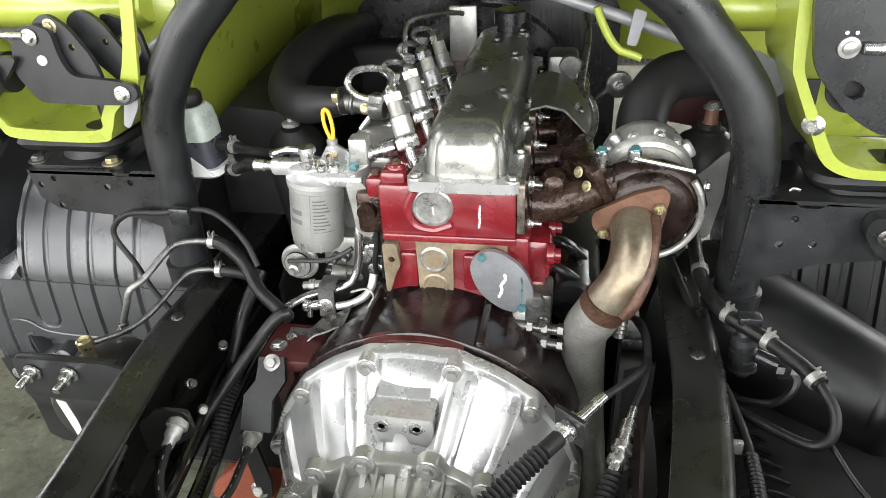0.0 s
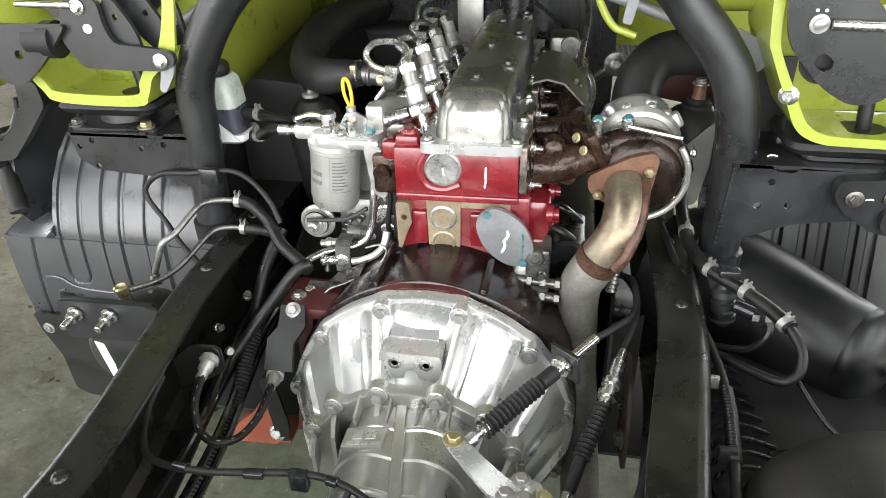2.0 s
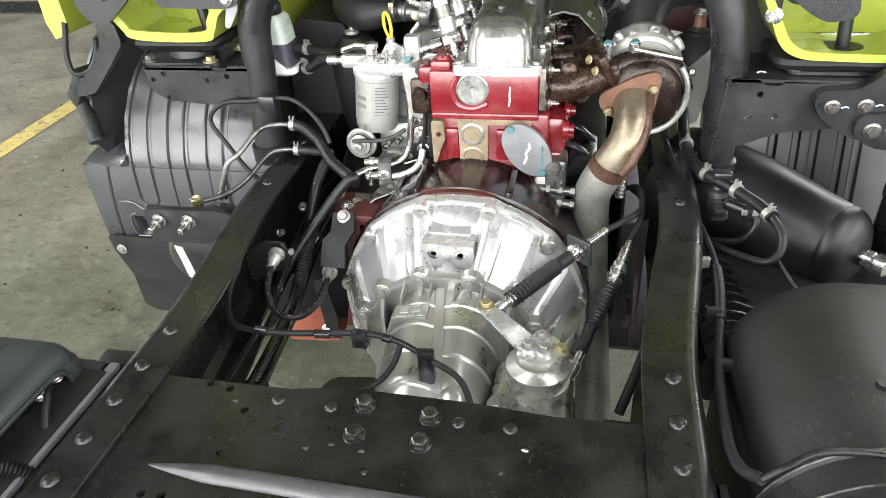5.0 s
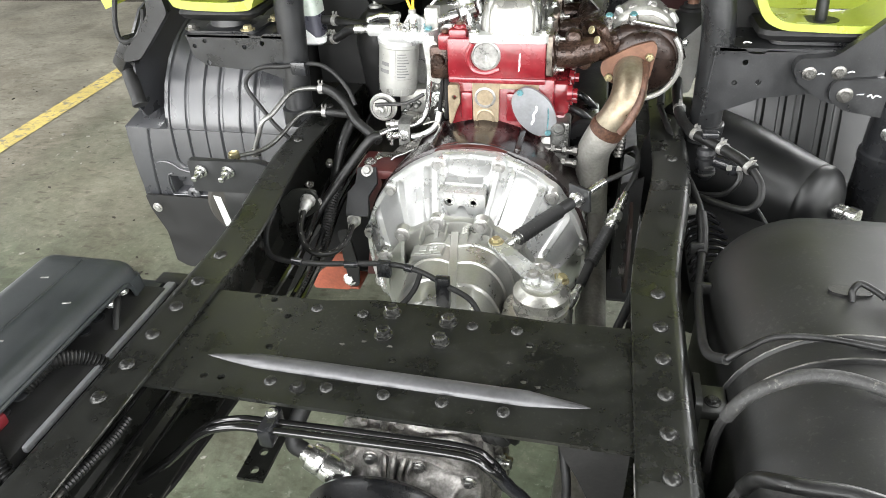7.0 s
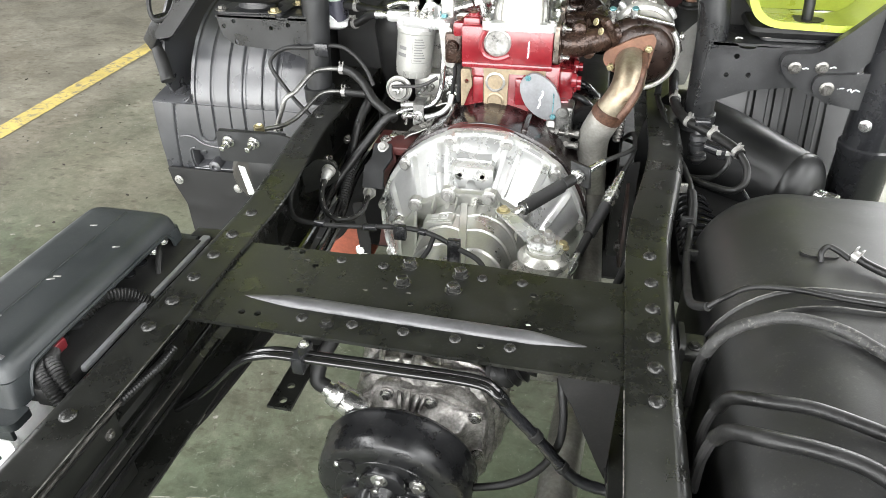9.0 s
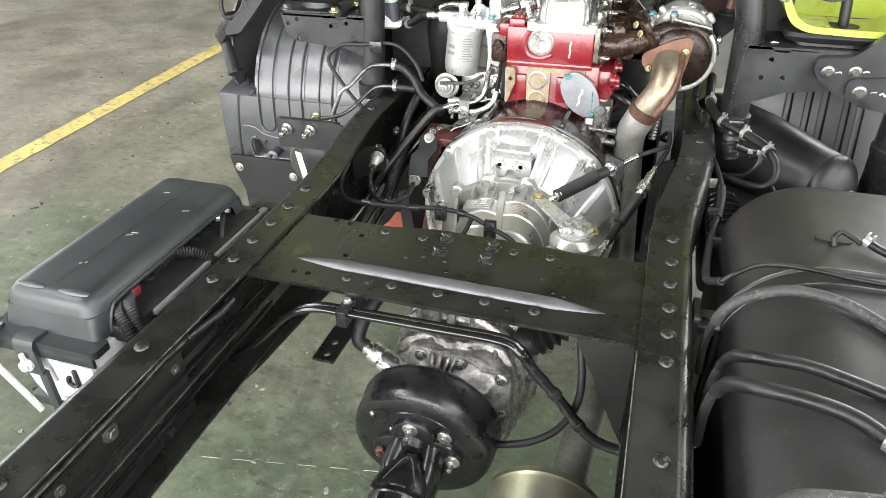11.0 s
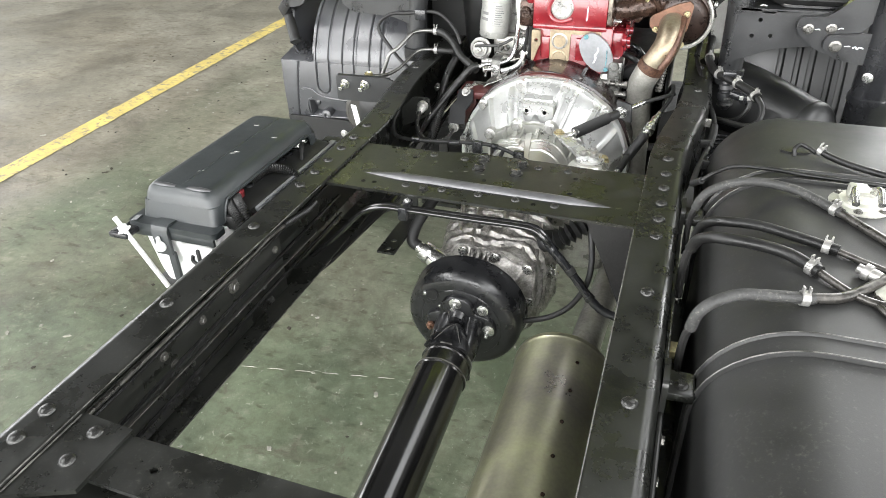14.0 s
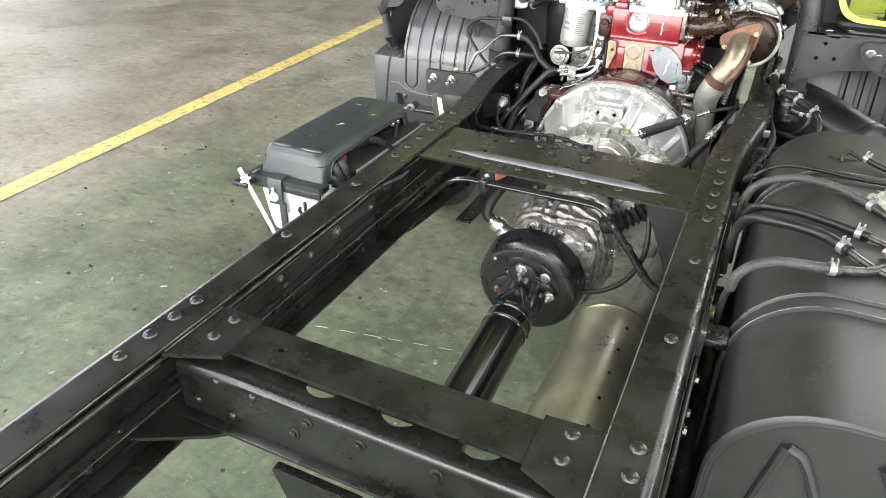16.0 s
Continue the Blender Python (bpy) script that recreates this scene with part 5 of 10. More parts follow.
# studs and fittings low on the right of the block
for x, z, r in ((0.176, 0.790, 0.008), (0.155, 0.752, 0.009)):
    bm = B()
    lathe(bm, (x, 0.52, z), (x - 0.004, 0.47, z + 0.004), [(0, r * 1.3), (0.012, r * 1.3), (0.014, r), (0.028, r), (0.030, r * 0.75), (0.036, r * 0.7)], 12)
    part("pipe_union", bm, M_COVER, engine)
bm = B()
box(bm, (0.146, 0.499, 0.735), (0.186, 0.56, 0.835), 0.007)
lathe(bm, (0.162, 0.503, 0.822), (0.161, 0.48, 0.823), [(0, 0.0150), (0.009, 0.0145), (0.0115, 0.0125), (0.0115, 0.0085), (0.006, 0.0080), (0.006, 0.0)], 18)
part("oil_filter_head", bm, M_COVER, engine)
bm = B()
box(bm, (0.125, 0.505, 0.725), (0.178, 0.60, 0.80), 0.01)
part("oil_cooler_end", bm, M_ALUD, engine)
for z in (0.748, 0.776):
    bm = B()
    cyl(bm, (0.12, 0.505, z), (0.205, 0.495, z), 0.0085, seg=12, bev=0.002)
    part("bright_pin", bm, M_BOLTS, engine)
    for k, x in enumerate((0.150, 0.172, 0.196)):
        bm = B()
        lathe(bm, (x, 0.5015 - 0.118 * (x - 0.15), z), (x + 0.1, 0.4897 - 0.118 * (x - 0.15), z), [(0, 0.0085), (0.0005, 0.0125 - 0.001 * k), (0.009, 0.0125 - 0.001 * k), (0.0095, 0.0085)], 6)
        part("pipe_nut", bm, M_BOLTS, engine)

# black body added low beside the block to stand for dark clutter
bm = B()
box(bm, (0.150, 0.60, 0.52), (0.262, 1.02, 0.800), 0.015)
cyl(bm, (0.215, 0.575, 0.77), (0.215, 0.70, 0.77), 0.040, seg=22, bev=0.006)
part("clutter_filler", bm, M_BLACK, engine, "black body added in place of dark clutter")
for z, y in ((0.830, 0.60), (0.845, 0.66), (0.815, 0.72)):
    bm = B()
    tube(bm, [(0.17, y, z), (0.205, y - 0.01, z - 0.01), (0.235, y + 0.01, z - 0.05), (0.245, y + 0.05, z - 0.10)], 0.008, 10)
    part("oil_pipe", bm, M_BLACK, engine)
# flywheel housing
fly = thing("flywheel_housing", (0.005, 0.45, 0.42), "black flywheel housing between engine and gearbox with a red rim", "flywheel housing")
bm = B()
rings = []
for y, r in ((0.392, 0.236), (0.394, 0.239), (0.420, 0.239), (0.45, 0.237), (0.48, 0.234), (0.505, 0.233), (0.515, 0.236), (0.56, 0.236)):
    ring = []
    for i in range(120):
        a = 2 * math.pi * i / 120
        c, s = math.cos(a), math.sin(a)
        rr = r
        if c > 0:
            rr += 0.004 * max(0, 1 - abs(s) / 0.3)
        ring.append((BX + rr * s, y, BZ + rr * c))
    rings.append(ring)
loft(bm, rings)
part("housing_shell", bm, M_HOUSE, fly)
bm = B()
rings = []
for k in range(17):
    a = -0.34 + 0.62 * k / 16
    w = 0.0030 * min(1.0, 4 * min(k, 16 - k) / 16 + 0.25)
    rings.append([(BX + r * math.sin(a), y, BZ + r * math.cos(a)) for y, r in ((0.3835, 0.234), (0.3835, 0.234 + w), (0.40, 0.2385 + w), (0.40, 0.234))])
loft(bm, rings)
part("red_rim", bm, M_OXIDE, fly, "short red painted rim")
for a, w in ((0.36, 0.006), (-0.36, 0.004)):
    bm = B()
    r0 = 0.240
    box(bm, (-w, 0.395, r0 - 0.01), (w, 0.52, r0 + 0.008), 0.003, 2, Matrix.Translation((BX, 0, BZ)) @ Matrix.Rotation(a, 4, 'Y'))
    part("rib", bm, M_HOUSE, fly)
bm = B()
box(bm, (-0.255, 0.405, 0.728), (-0.13, 0.50, 0.750), 0.005)
box(bm, (-0.235, 0.41, 0.64), (-0.20, 0.50, 0.74), 0.005)
part("mounting_ear", bm, M_OXIDE, fly, "dark red painted mounting ear")
bolt(fly, (-0.232, 0.44, 0.750), (0, 0, 1), 0.009, BOLT)
bolt(fly, (-0.06, 0.47, 0.832), (0, 0, 1), 0.003, RIVET, "rivet")

# ---- valve cover ----
vc = thing("valve_cover", (0.05, 0.85, 1.0), "weathered grey aluminium valve cover on the engine", "valve cover")
bm = B()
plate(bm, rounded([(-0.024, 0.505), (0.135, 0.505), (0.135, 1.17), (-0.024, 1.17)], 0.012), "z", 0.993, 1.009)
part("base_flange", bm, M_ALU, vc, "bright machined flange")
bm = B()
rings = []
for z, x0, x1, y0, y1, r in ((1.006, -0.006, 0.118, 0.528, 1.160, 0.022), (1.030, -0.004, 0.116, 0.531, 1.158, 0.024), (1.058, 0.000, 0.112, 0.537, 1.154, 0.026), (1.072, 0.006, 0.106, 0.546, 1.150, 0.028), (1.080, 0.016, 0.097, 0.560, 1.142, 0.028), (1.083, 0.030, 0.085, 0.580, 1.125, 0.024)):
    ring = rounded([(x0, y0), (x1, y0), (x1, y1), (x0, y1)], r, 6)
    rings.append([(p[0], p[1], z) for p in ring])
loft(bm, rings)
part("cover_body", bm, M_VALVE, vc)
bm = B()
rings = []
for z, k in ((1.007, 0.0), (1.030, 0.001), (1.052, 0.004), (1.064, 0.010), (1.068, 0.018)):
    ring = rounded([(0.012 + k, 0.521 + k), (0.106 - k, 0.521 + k), (0.106 - k, 0.575), (0.012 + k, 0.575)], 0.016, 6)
    rings.append([(p[0], p[1], z) for p in ring])
loft(bm, rings)
# paler metal than the cover body, for the light on the rear face
part("end_lobe", bm, M_OILY, vc, "rounded end of the cover, its lit face painted paler")
for x, y in ((0.052, 0.605), (0.095, 0.685), (0.052, 0.80), (0.095, 0.90), (0.052, 1.0), (0.095, 1.08)):
    bm = B()
    lathe(bm, (x, y, 1.074), (x, y, 1.10), [(0, 0.015), (0.008, 0.014), (0.0105, 0.011), (0.009, 0.008)], 18)
    part("bolt_seat", bm, M_COVER, vc)
    bolt(vc, (x, y, 1.083), (0, 0, 1), 0.0065, BOLTD)
for x, y in ((-0.014, 0.522), (0.125, 0.522), (0.128, 0.62), (-0.016, 0.62), (0.128, 0.74), (-0.016, 0.74), (0.128, 0.86)):
    bolt(vc, (x, y, 1.009), (0, 0, 1), 0.0078, BOLT)
bm = B()
lathe(bm, (0.068, 1.10, 1.075), (0.068, 1.10, 1.14), [(0, 0.026), (0.02, 0.026), (0.022, 0.033), (0.044, 0.033), (0.048, 0.029), (0.048, 0.0)], 20)
part("oil_filler_cap", bm, M_PLASTIC, vc, "black oil filler cap")
bm = B()
box(bm, (-0.073, 1.18, 0.98), (-0.011, 1.19, 1.115), 0.004)
part("front_bracket", bm, M_ALUD, vc)

# ---- injectors and their pipes ----
for k, y in enumerate((0.615, 0.735, 0.855, 0.975)):
    base, top = V((-0.026, y - 0.035, 0.998)), V((-0.068, y + 0.012, 1.104))
    inj = thing("fuel_injector", base, "bright fuel injector beside the valve cover", "fuel injector", "injectors along the engine")
    L = (top - base).length
    bm = B()
    lathe(bm, base, top, [(0, 0.009), (L * 0.30, 0.009)], 12)
    part("lance", bm, M_ZINC, inj)
    bm = B()
    lathe(bm, base.lerp(top, 0.24), top, [(0, 0.0185), (0.003, 0.0195), (0.016, 0.0195), (0.019, 0.0175)], 6)
    part("clamp_nut", bm, M_ZINC, inj)
    bm = B()
    lathe(bm, base.lerp(top, 0.40), top, [(0, 0.0140), (0.002, 0.0160), (0.028, 0.0160), (0.030, 0.013)], 18)
    part("body", bm, M_ALU, inj)
    bm = B()
    lathe(bm, base.lerp(top, 0.64), top, [(0, 0.0125), (0.022, 0.0125)], 14)
    part("collar", bm, M_DULL, inj, "dull collar")
    bm = B()
    lathe(bm, base.lerp(top, 0.82), top, [(0, 0.0145), (0.013, 0.0145), (0.015, 0.010), (0.022, 0.009), (0.026, 0.005)], 6)
    part("cap_nut", bm, M_ZINC, inj)
    q = top + V((-0.014, -0.004, -0.020))
    bm = B()
    lathe(bm, q + V((-0.020, -0.004, 0.004)), q, [(0, 0.0095), (0.020, 0.0095)], 6)
    part("union_nut", bm, M_ZINC, inj)
    bm = B()
    bend = 1.0 if k == 0 else 0.55
    tube(bm, [q + bend * V(o) for o in ((-0.010, -0.002, 0.002), (-0.036, -0.004, 0.010), (-0.052, 0.004, 0.026), (-0.040, 0.014, 0.043), (-0.008, 0.030, 0.042), (0.004, 0.055, 0.022), (-0.02, 0.075, -0.02), (-0.06, 0.07, -0.07))], 0.0054, 8, 8)
    part("fuel_pipe", bm, M_STEEL, inj, "bent bright fuel pipe")
    bm = B()
    lathe(bm, V((-0.120, y - 0.02, 1.005)), V((-0.045, y - 0.008, 1.025)), [(0, 0.007), (0.012, 0.008), (0.014, 0.013), (0.026, 0.013), (0.028, 0.010), (0.04, 0.010), (0.042, 0.014), (0.062, 0.014)], 12)
    part("return_union", bm, M_ZINC, inj)
    bm = B()
    tube(bm, [V((-0.118, y - 0.02, 1.004)), V((-0.14, y - 0.015, 1.0)), V((-0.15, y + 0.03, 0.995))], 0.0055, 8)
    part("return_pipe", bm, M_STEEL, inj)
bm = B()
tube(bm, [(-0.12, 0.95, 1.02), (-0.125, 0.98, 1.10), (-0.11, 1.0, 1.125), (-0.05, 1.03, 1.13), (-0.02, 1.05, 1.125)], 0.0052, 8)
single("fuel_pipe", bm, M_STEEL, "bent bright fuel pipe above the injection pump", "pipe")

# intake manifold and pump side of the engine
intake = thing("intake_manifold", (-0.12, 0.85, 0.93), "grey cast-aluminium intake manifold on the engine side", "intake manifold")
bm = B()
rings = []
for y, r in ((0.63, 0.028), (0.66, 0.038), (0.75, 0.040), (0.95, 0.040), (1.10, 0.036)):
    rings.append(oval(-0.115, 0.985, r * 1.1, r * 0.8, y, 24, 2.6))
loft(bm, rings)
part("plenum", bm, M_ALUD, intake)
for y in (0.66, 0.78, 0.90, 1.02):
    bm = B()
    box(bm, (-0.10, y - 0.025, 0.955), (-0.055, y + 0.025, 1.0), 0.010)
    part("runner", bm, M_ALUD, intake)
bm = B()
lathe(bm, (-0.170, 0.711, 1.055), (-0.09, 0.705, 1.045), [(0, 0.018), (0.012, 0.018), (0.014, 0.0205), (0.018, 0.0205), (0.020, 0.017), (0.046, 0.017), (0.048, 0.023), (0.062, 0.023), (0.07, 0.018)], 24)
part("intake_neck", bm, M_COVER, intake, "bright hose neck with a clamp")
bolt(intake, (-0.130, 0.690, 1.050), (0, -1, 0.2), 0.006, BOLTG)
bm = B()
box(bm, (-0.165, 0.60, 0.985), (-0.07, 0.635, 1.003), 0.004)
box(bm, (-0.13, 0.58, 0.99), (-0.10, 0.61, 1.04), 0.005)
part("bracket", bm, M_ALUD, intake)
hose_l = thing("intake_hose", (-0.28, 0.85, 1.0), "thick black rubber intake hose bent beside the engine", "hose", "air hoses")
bm = B()
sweep(bm, spline([(-0.165, 0.712, 1.056), (-0.205, 0.716, 1.050), (-0.252, 0.732, 1.042), (-0.296, 0.772, 1.046), (-0.312, 0.84, 1.066), (-0.305, 0.92, 1.085), (-0.29, 1.05, 1.09), (-0.28, 1.23, 1.06)], 8), lambda i, n: 0.021 + 0.012 * min(1.0, i / 14), 22)
part("hose_body", bm, M_RUBBER, hose_l)
bm = B()
cyl(bm, (-0.172, 0.7125, 1.055), (-0.184, 0.7145, 1.053), 0.0235, seg=24)
part("hose_clamp", bm, M_ZINC, hose_l, "bright worm-drive clamp")
bm = B()
box(bm, (-0.184, 0.684, 1.060), (-0.173, 0.698, 1.076), 0.002)
part("clamp_screw", bm, M_GOLD, hose_l)
dip = thing("dipstick", (-0.165, 0.60, 0.97), "yellow loop handle of the oil dipstick", "dipstick")
bm = B()
tube(bm, [(-0.161, 0.600, 1.030), (-0.169, 0.602, 1.050), (-0.171, 0.604, 1.070), (-0.167, 0.605, 1.077), (-0.161, 0.604, 1.070), (-0.157, 0.601, 1.050), (-0.158, 0.600, 1.030)], 0.0032, 8)
part("loop_handle", bm, M_YELLOW, dip)
bm = B()
cyl(bm, (-0.160, 0.60, 0.94), (-0.160, 0.60, 1.033), 0.0085, seg=14, bev=0.002)
part("dipstick_tube", bm, M_ALUD, dip)

# ---- fuel filter ----
ff = thing("fuel_filter", (-0.19, 0.575, 0.86), "silver spin-on fuel filter with a cast aluminium head", "fuel filter")
FA, FB = V((-0.197, 0.575, 0.860)), V((-0.186, 0.578, 0.975))
bm = B()
lathe(bm, FA, FB, [(0, 0.028), (0.003, 0.038), (0.008, 0.0405), (0.020, 0.0410), (0.021, 0.0425), (0.104, 0.0425), (0.106, 0.0445), (0.113, 0.0445), (0.116, 0.041)], 40)
can = part("filter_can", bm, M_LABEL, ff)
fd = (FB - FA).normalized()
fr = V((1, 0, 0)) - fd * fd.x
fr.normalize()
fq = fd.cross(fr)


def on_can(a, h, r=0.0429):
    return FA + fd * h + (fr * math.sin(a) + (fq if fq.y < 0 else -fq) * math.cos(a)) * r


def can_bar(bm, a0, a1, h0, h1, r=0.0428):
    n = 5
    lo = [on_can(a0 + (a1 - a0) * k / n, h0, r) for k in range(n + 1)]
    hi = [on_can(a0 + (a1 - a0) * k / n, h1, r) for k in range(n + 1)]
    vl, vh = [bm.verts.new(p) for p in lo], [bm.verts.new(p) for p in hi]
    for k in range(n):
        bm.faces.new((vl[k], vl[k + 1], vh[k + 1], vh[k]))


bm = B()
for k in range(9):
    can_bar(bm, 0.18, 0.62 + 0.25 * ((k * 7) % 4) / 4, 0.046 + 0.006 * k, 0.0482 + 0.006 * k)
can_bar(bm, 0.08, 1.0, 0.106, 0.1068)
can_bar(bm, 0.08, 1.0, 0.041, 0.0418)
can_bar(bm, 0.08, 0.095, 0.041, 0.106)
for k in range(2):
    can_bar(bm, -0.85 + 0.1 * k, -0.25, 0.052 + 0.016 * k, 0.060 + 0.016 * k)
part("label_print", bm, M_INK, can, "unreadable dark printed lines")
bm = B()
for k in range(16):
    a = 2 * math.pi * k / 16
    can_bar(bm, a, a + 0.05, 0.004, 0.018, 0.0418)
part("grip_flutes", bm, M_ALUD, can)
bm = B()
lathe(bm, FB, FB + fd * 0.06, [(-0.002, 0.046), (0.006, 0.046), (0.010, 0.038), (0.018, 0.034), (0.020, 0.0)], 32)
plate(bm, rounded([(-0.205, 0.545), (-0.115, 0.548), (-0.098, 0.575), (-0.105, 0.61), (-0.20, 0.60)], 0.014), "z", 0.985, 0.999)
box(bm, (-0.252, 0.560, 0.984), (-0.175, 0.584, 1.010), 0.007)
part("filter_head", bm, M_ALU, ff)
for p, q, r in (((-0.188, 0.562, 0.995), (-0.188, 0.562, 1.034), 0.014), ((-0.150, 0.566, 0.995), (-0.150, 0.566, 1.020), 0.010), ((-0.28, 0.572, 0.997), (-0.245, 0.572, 0.997), 0.010)):
    bm = B()
    d = (V(q) - V(p)).length
    lathe(bm, p, q, [(0, r), (d * 0.45, r), (d * 0.5, r * 0.8), (d * 0.75, r * 0.8), (d * 0.78, r), (d, r * 0.95)], 12)
    part("banjo_union", bm, M_ZINC, ff)
bm = B()
lathe(bm, (-0.196, 0.575, 0.994), (-0.196, 0.575, 1.02), [(0, 0.030), (0.006, 0.029), (0.011, 0.023), (0.014, 0.012), (0.0145, 0.0)], 24)
part("head_dome", bm, M_ALU, ff)
bm = B()
loft(bm, [[(x, y, z) for x, z in ((-0.182, 0.998), (-0.112, 0.998), (-0.108, 1.004), (-0.150, 1.026), (-0.166, 1.024))] for y in (0.588, 0.594)])
part("cast_web", bm, M_ALU, ff)
bm = B()
box(bm, (-0.172, 0.546, 0.976), (-0.102, 0.556, 0.992), 0.003)
part("cast_ledge", bm, M_ALU, ff)
for x, y, z in ((-0.165, 0.556, 0.999), (-0.142, 0.603, 0.999)):
    bolt(ff, (x, y, z), (0, 0, 1), 0.0072, BOLT)
for x, y in ((-0.118, 0.566), (-0.128, 0.592)):
    bolt(ff, (x, y, 0.999), (0, 0, 1), 0.008, BOLTT)
bm = B()
tube(bm, [(-0.19, 0.565, 1.024), (-0.215, 0.562, 1.028), (-0.245, 0.568, 1.018), (-0.252, 0.585, 1.012)], 0.006, 8)
part("banjo_pipe", bm, M_STEEL, ff)
bm = B()
plate(bm, rounded([(-0.128, 0.985), (-0.098, 0.985), (-0.088, 0.93), (-0.094, 0.89), (-0.118, 0.90), (-0.122, 0.94)], 0.01), "y", 0.545, 0.585)
part("mounting_bracket", bm, M_ALUD, ff)
bm = B()
lathe(bm, (-0.094, 0.524, 0.945), (-0.094, 0.60, 0.945), [(0, 0.014), (0.009, 0.016), (0.05, 0.018)], 14)
box(bm, (-0.112, 0.533, 0.905), (-0.072, 0.575, 0.975), 0.008)
part("joint_block", bm, M_BROWN, ff, "oily dark iron block")
# ---- feed pump with its plumbing ----
pump = thing("fuel_pump", (-0.18, 0.62, 0.76), "grey fuel injection pump with bright pipes and unions", "fuel pump")
bm = B()
box(bm, (-0.205, 0.60, 0.79), (-0.075, 0.85, 0.86), 0.012)
box(bm, (-0.17, 0.62, 0.86), (-0.085, 0.88, 0.95), 0.012)
part("pump_body", bm, M_ALUD, pump)
bm = B()
PD = (-0.234, 0.556, 0.825)
lathe(bm, (-0.234, 0.600, 0.822), PD, [(0, 0.014), (0.018, 0.016), (0.020, 0.0300), (0.026, 0.0325), (0.030, 0.0320), (0.032, 0.0275), (0.031, 0.0255), (0.034, 0.0235), (0.041, 0.0215), (0.0415, 0.0150), (0.045, 0.0145), (0.046, 0.010), (0.060, 0.0095), (0.062, 0.0055), (0.068, 0.005), (0.068, 0)], 32)
part("primer_disc", bm, M_ALUD, pump, "dull bright round primer with a central nut")
bm = B()
lathe(bm, (-0.234, 0.5625, 0.8245), PD, [(0, 0.0230), (0.0028, 0.0225), (0.0028, 0.0175), (0, 0.0170)], 28)
part("dark_ring", bm, M_RUBBER, pump)
bm = B()
lathe(bm, (-0.188, 0.588, 0.796), (-0.095, 0.588, 0.797), [(0, 0.009), (0.004, 0.0125), (0.030, 0.0125), (0.031, 0.0112), (0.036, 0.0112), (0.037, 0.0125), (0.064, 0.0125), (0.065, 0.0105), (0.072, 0.0105), (0.073, 0.0155), (0.085, 0.0155), (0.087, 0.010), (0.1, 0.010)], 20)
part("cross_shaft", bm, M_DULL, pump, "dull steel cross shaft")
bm = B()
box(bm, (-0.135, 0.575, 0.77), (-0.078, 0.62, 0.90), 0.008)
part("pump_flange", bm, M_DIRTY, pump, "oily dark pump flange")
for x, z, r in ((-0.121, 0.838, 0.007), (-0.108, 0.852, 0.008), (-0.104, 0.815, 0.0085), (-0.113, 0.872, 0.006), (-0.094, 0.835, 0.006)):
    bolt(pump, (x, 0.574, z), (0, -1, 0.1), r, BOLT if r > 0.0065 else BOLTD)
bm = B()
tube(bm, [(-0.117, 0.56, 0.925), (-0.119, 0.552, 0.89), (-0.123, 0.550, 0.85), (-0.128, 0.547, 0.826), (-0.139, 0.541, 0.808), (-0.160, 0.534, 0.799), (-0.196, 0.521, 0.795), (-0.215, 0.506, 0.793), (-0.233, 0.496, 0.786), (-0.247, 0.490, 0.775)], 0.0068, 12)
part("feed_pipe", bm, M_STEEL, pump, "bright bent steel pipe")
bm = B()
tube(bm, [(-0.154, 0.508, 0.784), (-0.138, 0.509, 0.787), (-0.122, 0.511, 0.793), (-0.107, 0.514, 0.803), (-0.098, 0.52, 0.815), (-0.094, 0.53, 0.835)], 0.0066, 12)
part("short_pipe", bm, M_ALU, pump, "pale bent pipe stub")
# folded bracket with its bolt, over the thin foot plate
bm = B()
loft(bm, [[(x, y, z) for y, z in ((0.545, 0.818), (0.517, 0.818), (0.508, 0.812), (0.503, 0.765), (0.506, 0.765), (0.511, 0.810), (0.518, 0.815), (0.545, 0.815))] for x in (-0.183, -0.157)])
part("pipe_bracket", bm, M_COVER, pump, "folded sheet bracket")
bolt(pump, (-0.171, 0.5045, 0.787), (0, -1, 0.05), 0.0078)
bm = B()
loft(bm, [[(x, y, z), (x, y, z - 0.0025), (x + 0.006, y + 0.030, z + 0.011), (x + 0.006, y + 0.030, z + 0.0135)] for x, y, z in ((-0.232, 0.452, 0.742), (-0.199, 0.452, 0.742), (-0.182, 0.462, 0.756), (-0.162, 0.466, 0.763), (-0.138, 0.468, 0.775), (-0.130, 0.470, 0.782))])
foot = part("foot_plate", bm, M_BOLTS, pump, "dull steel bracket plate with a bare bright edge")
bm = B()
tube(bm, [(-0.199, 0.4515, 0.742), (-0.182, 0.4615, 0.756), (-0.162, 0.4655, 0.763), (-0.140, 0.4675, 0.774)], 0.0014, 8, 4)
part("bare_edge", bm, M_PLUG, foot, "bright bare edge")
bolt(pump, (-0.221, 0.462, 0.7475), (0, -0.3, 1), 0.0068)
bm = B()
lathe(bm, (-0.208, 0.500, 0.784), (-0.172, 0.502, 0.790), [(0, 0.006), (0.004, 0.0095), (0.010, 0.0095), (0.011, 0.006), (0.016, 0.006), (0.017, 0.008), (0.026, 0.008), (0.027, 0.0045), (0.036, 0.0045)], 10)
cyl(bm, (-0.199, 0.500, 0.766), (-0.197, 0.500, 0.796), 0.0048, seg=10, bev=0.001)
part("hose_union", bm, M_ZINC, pump)
bm = B()
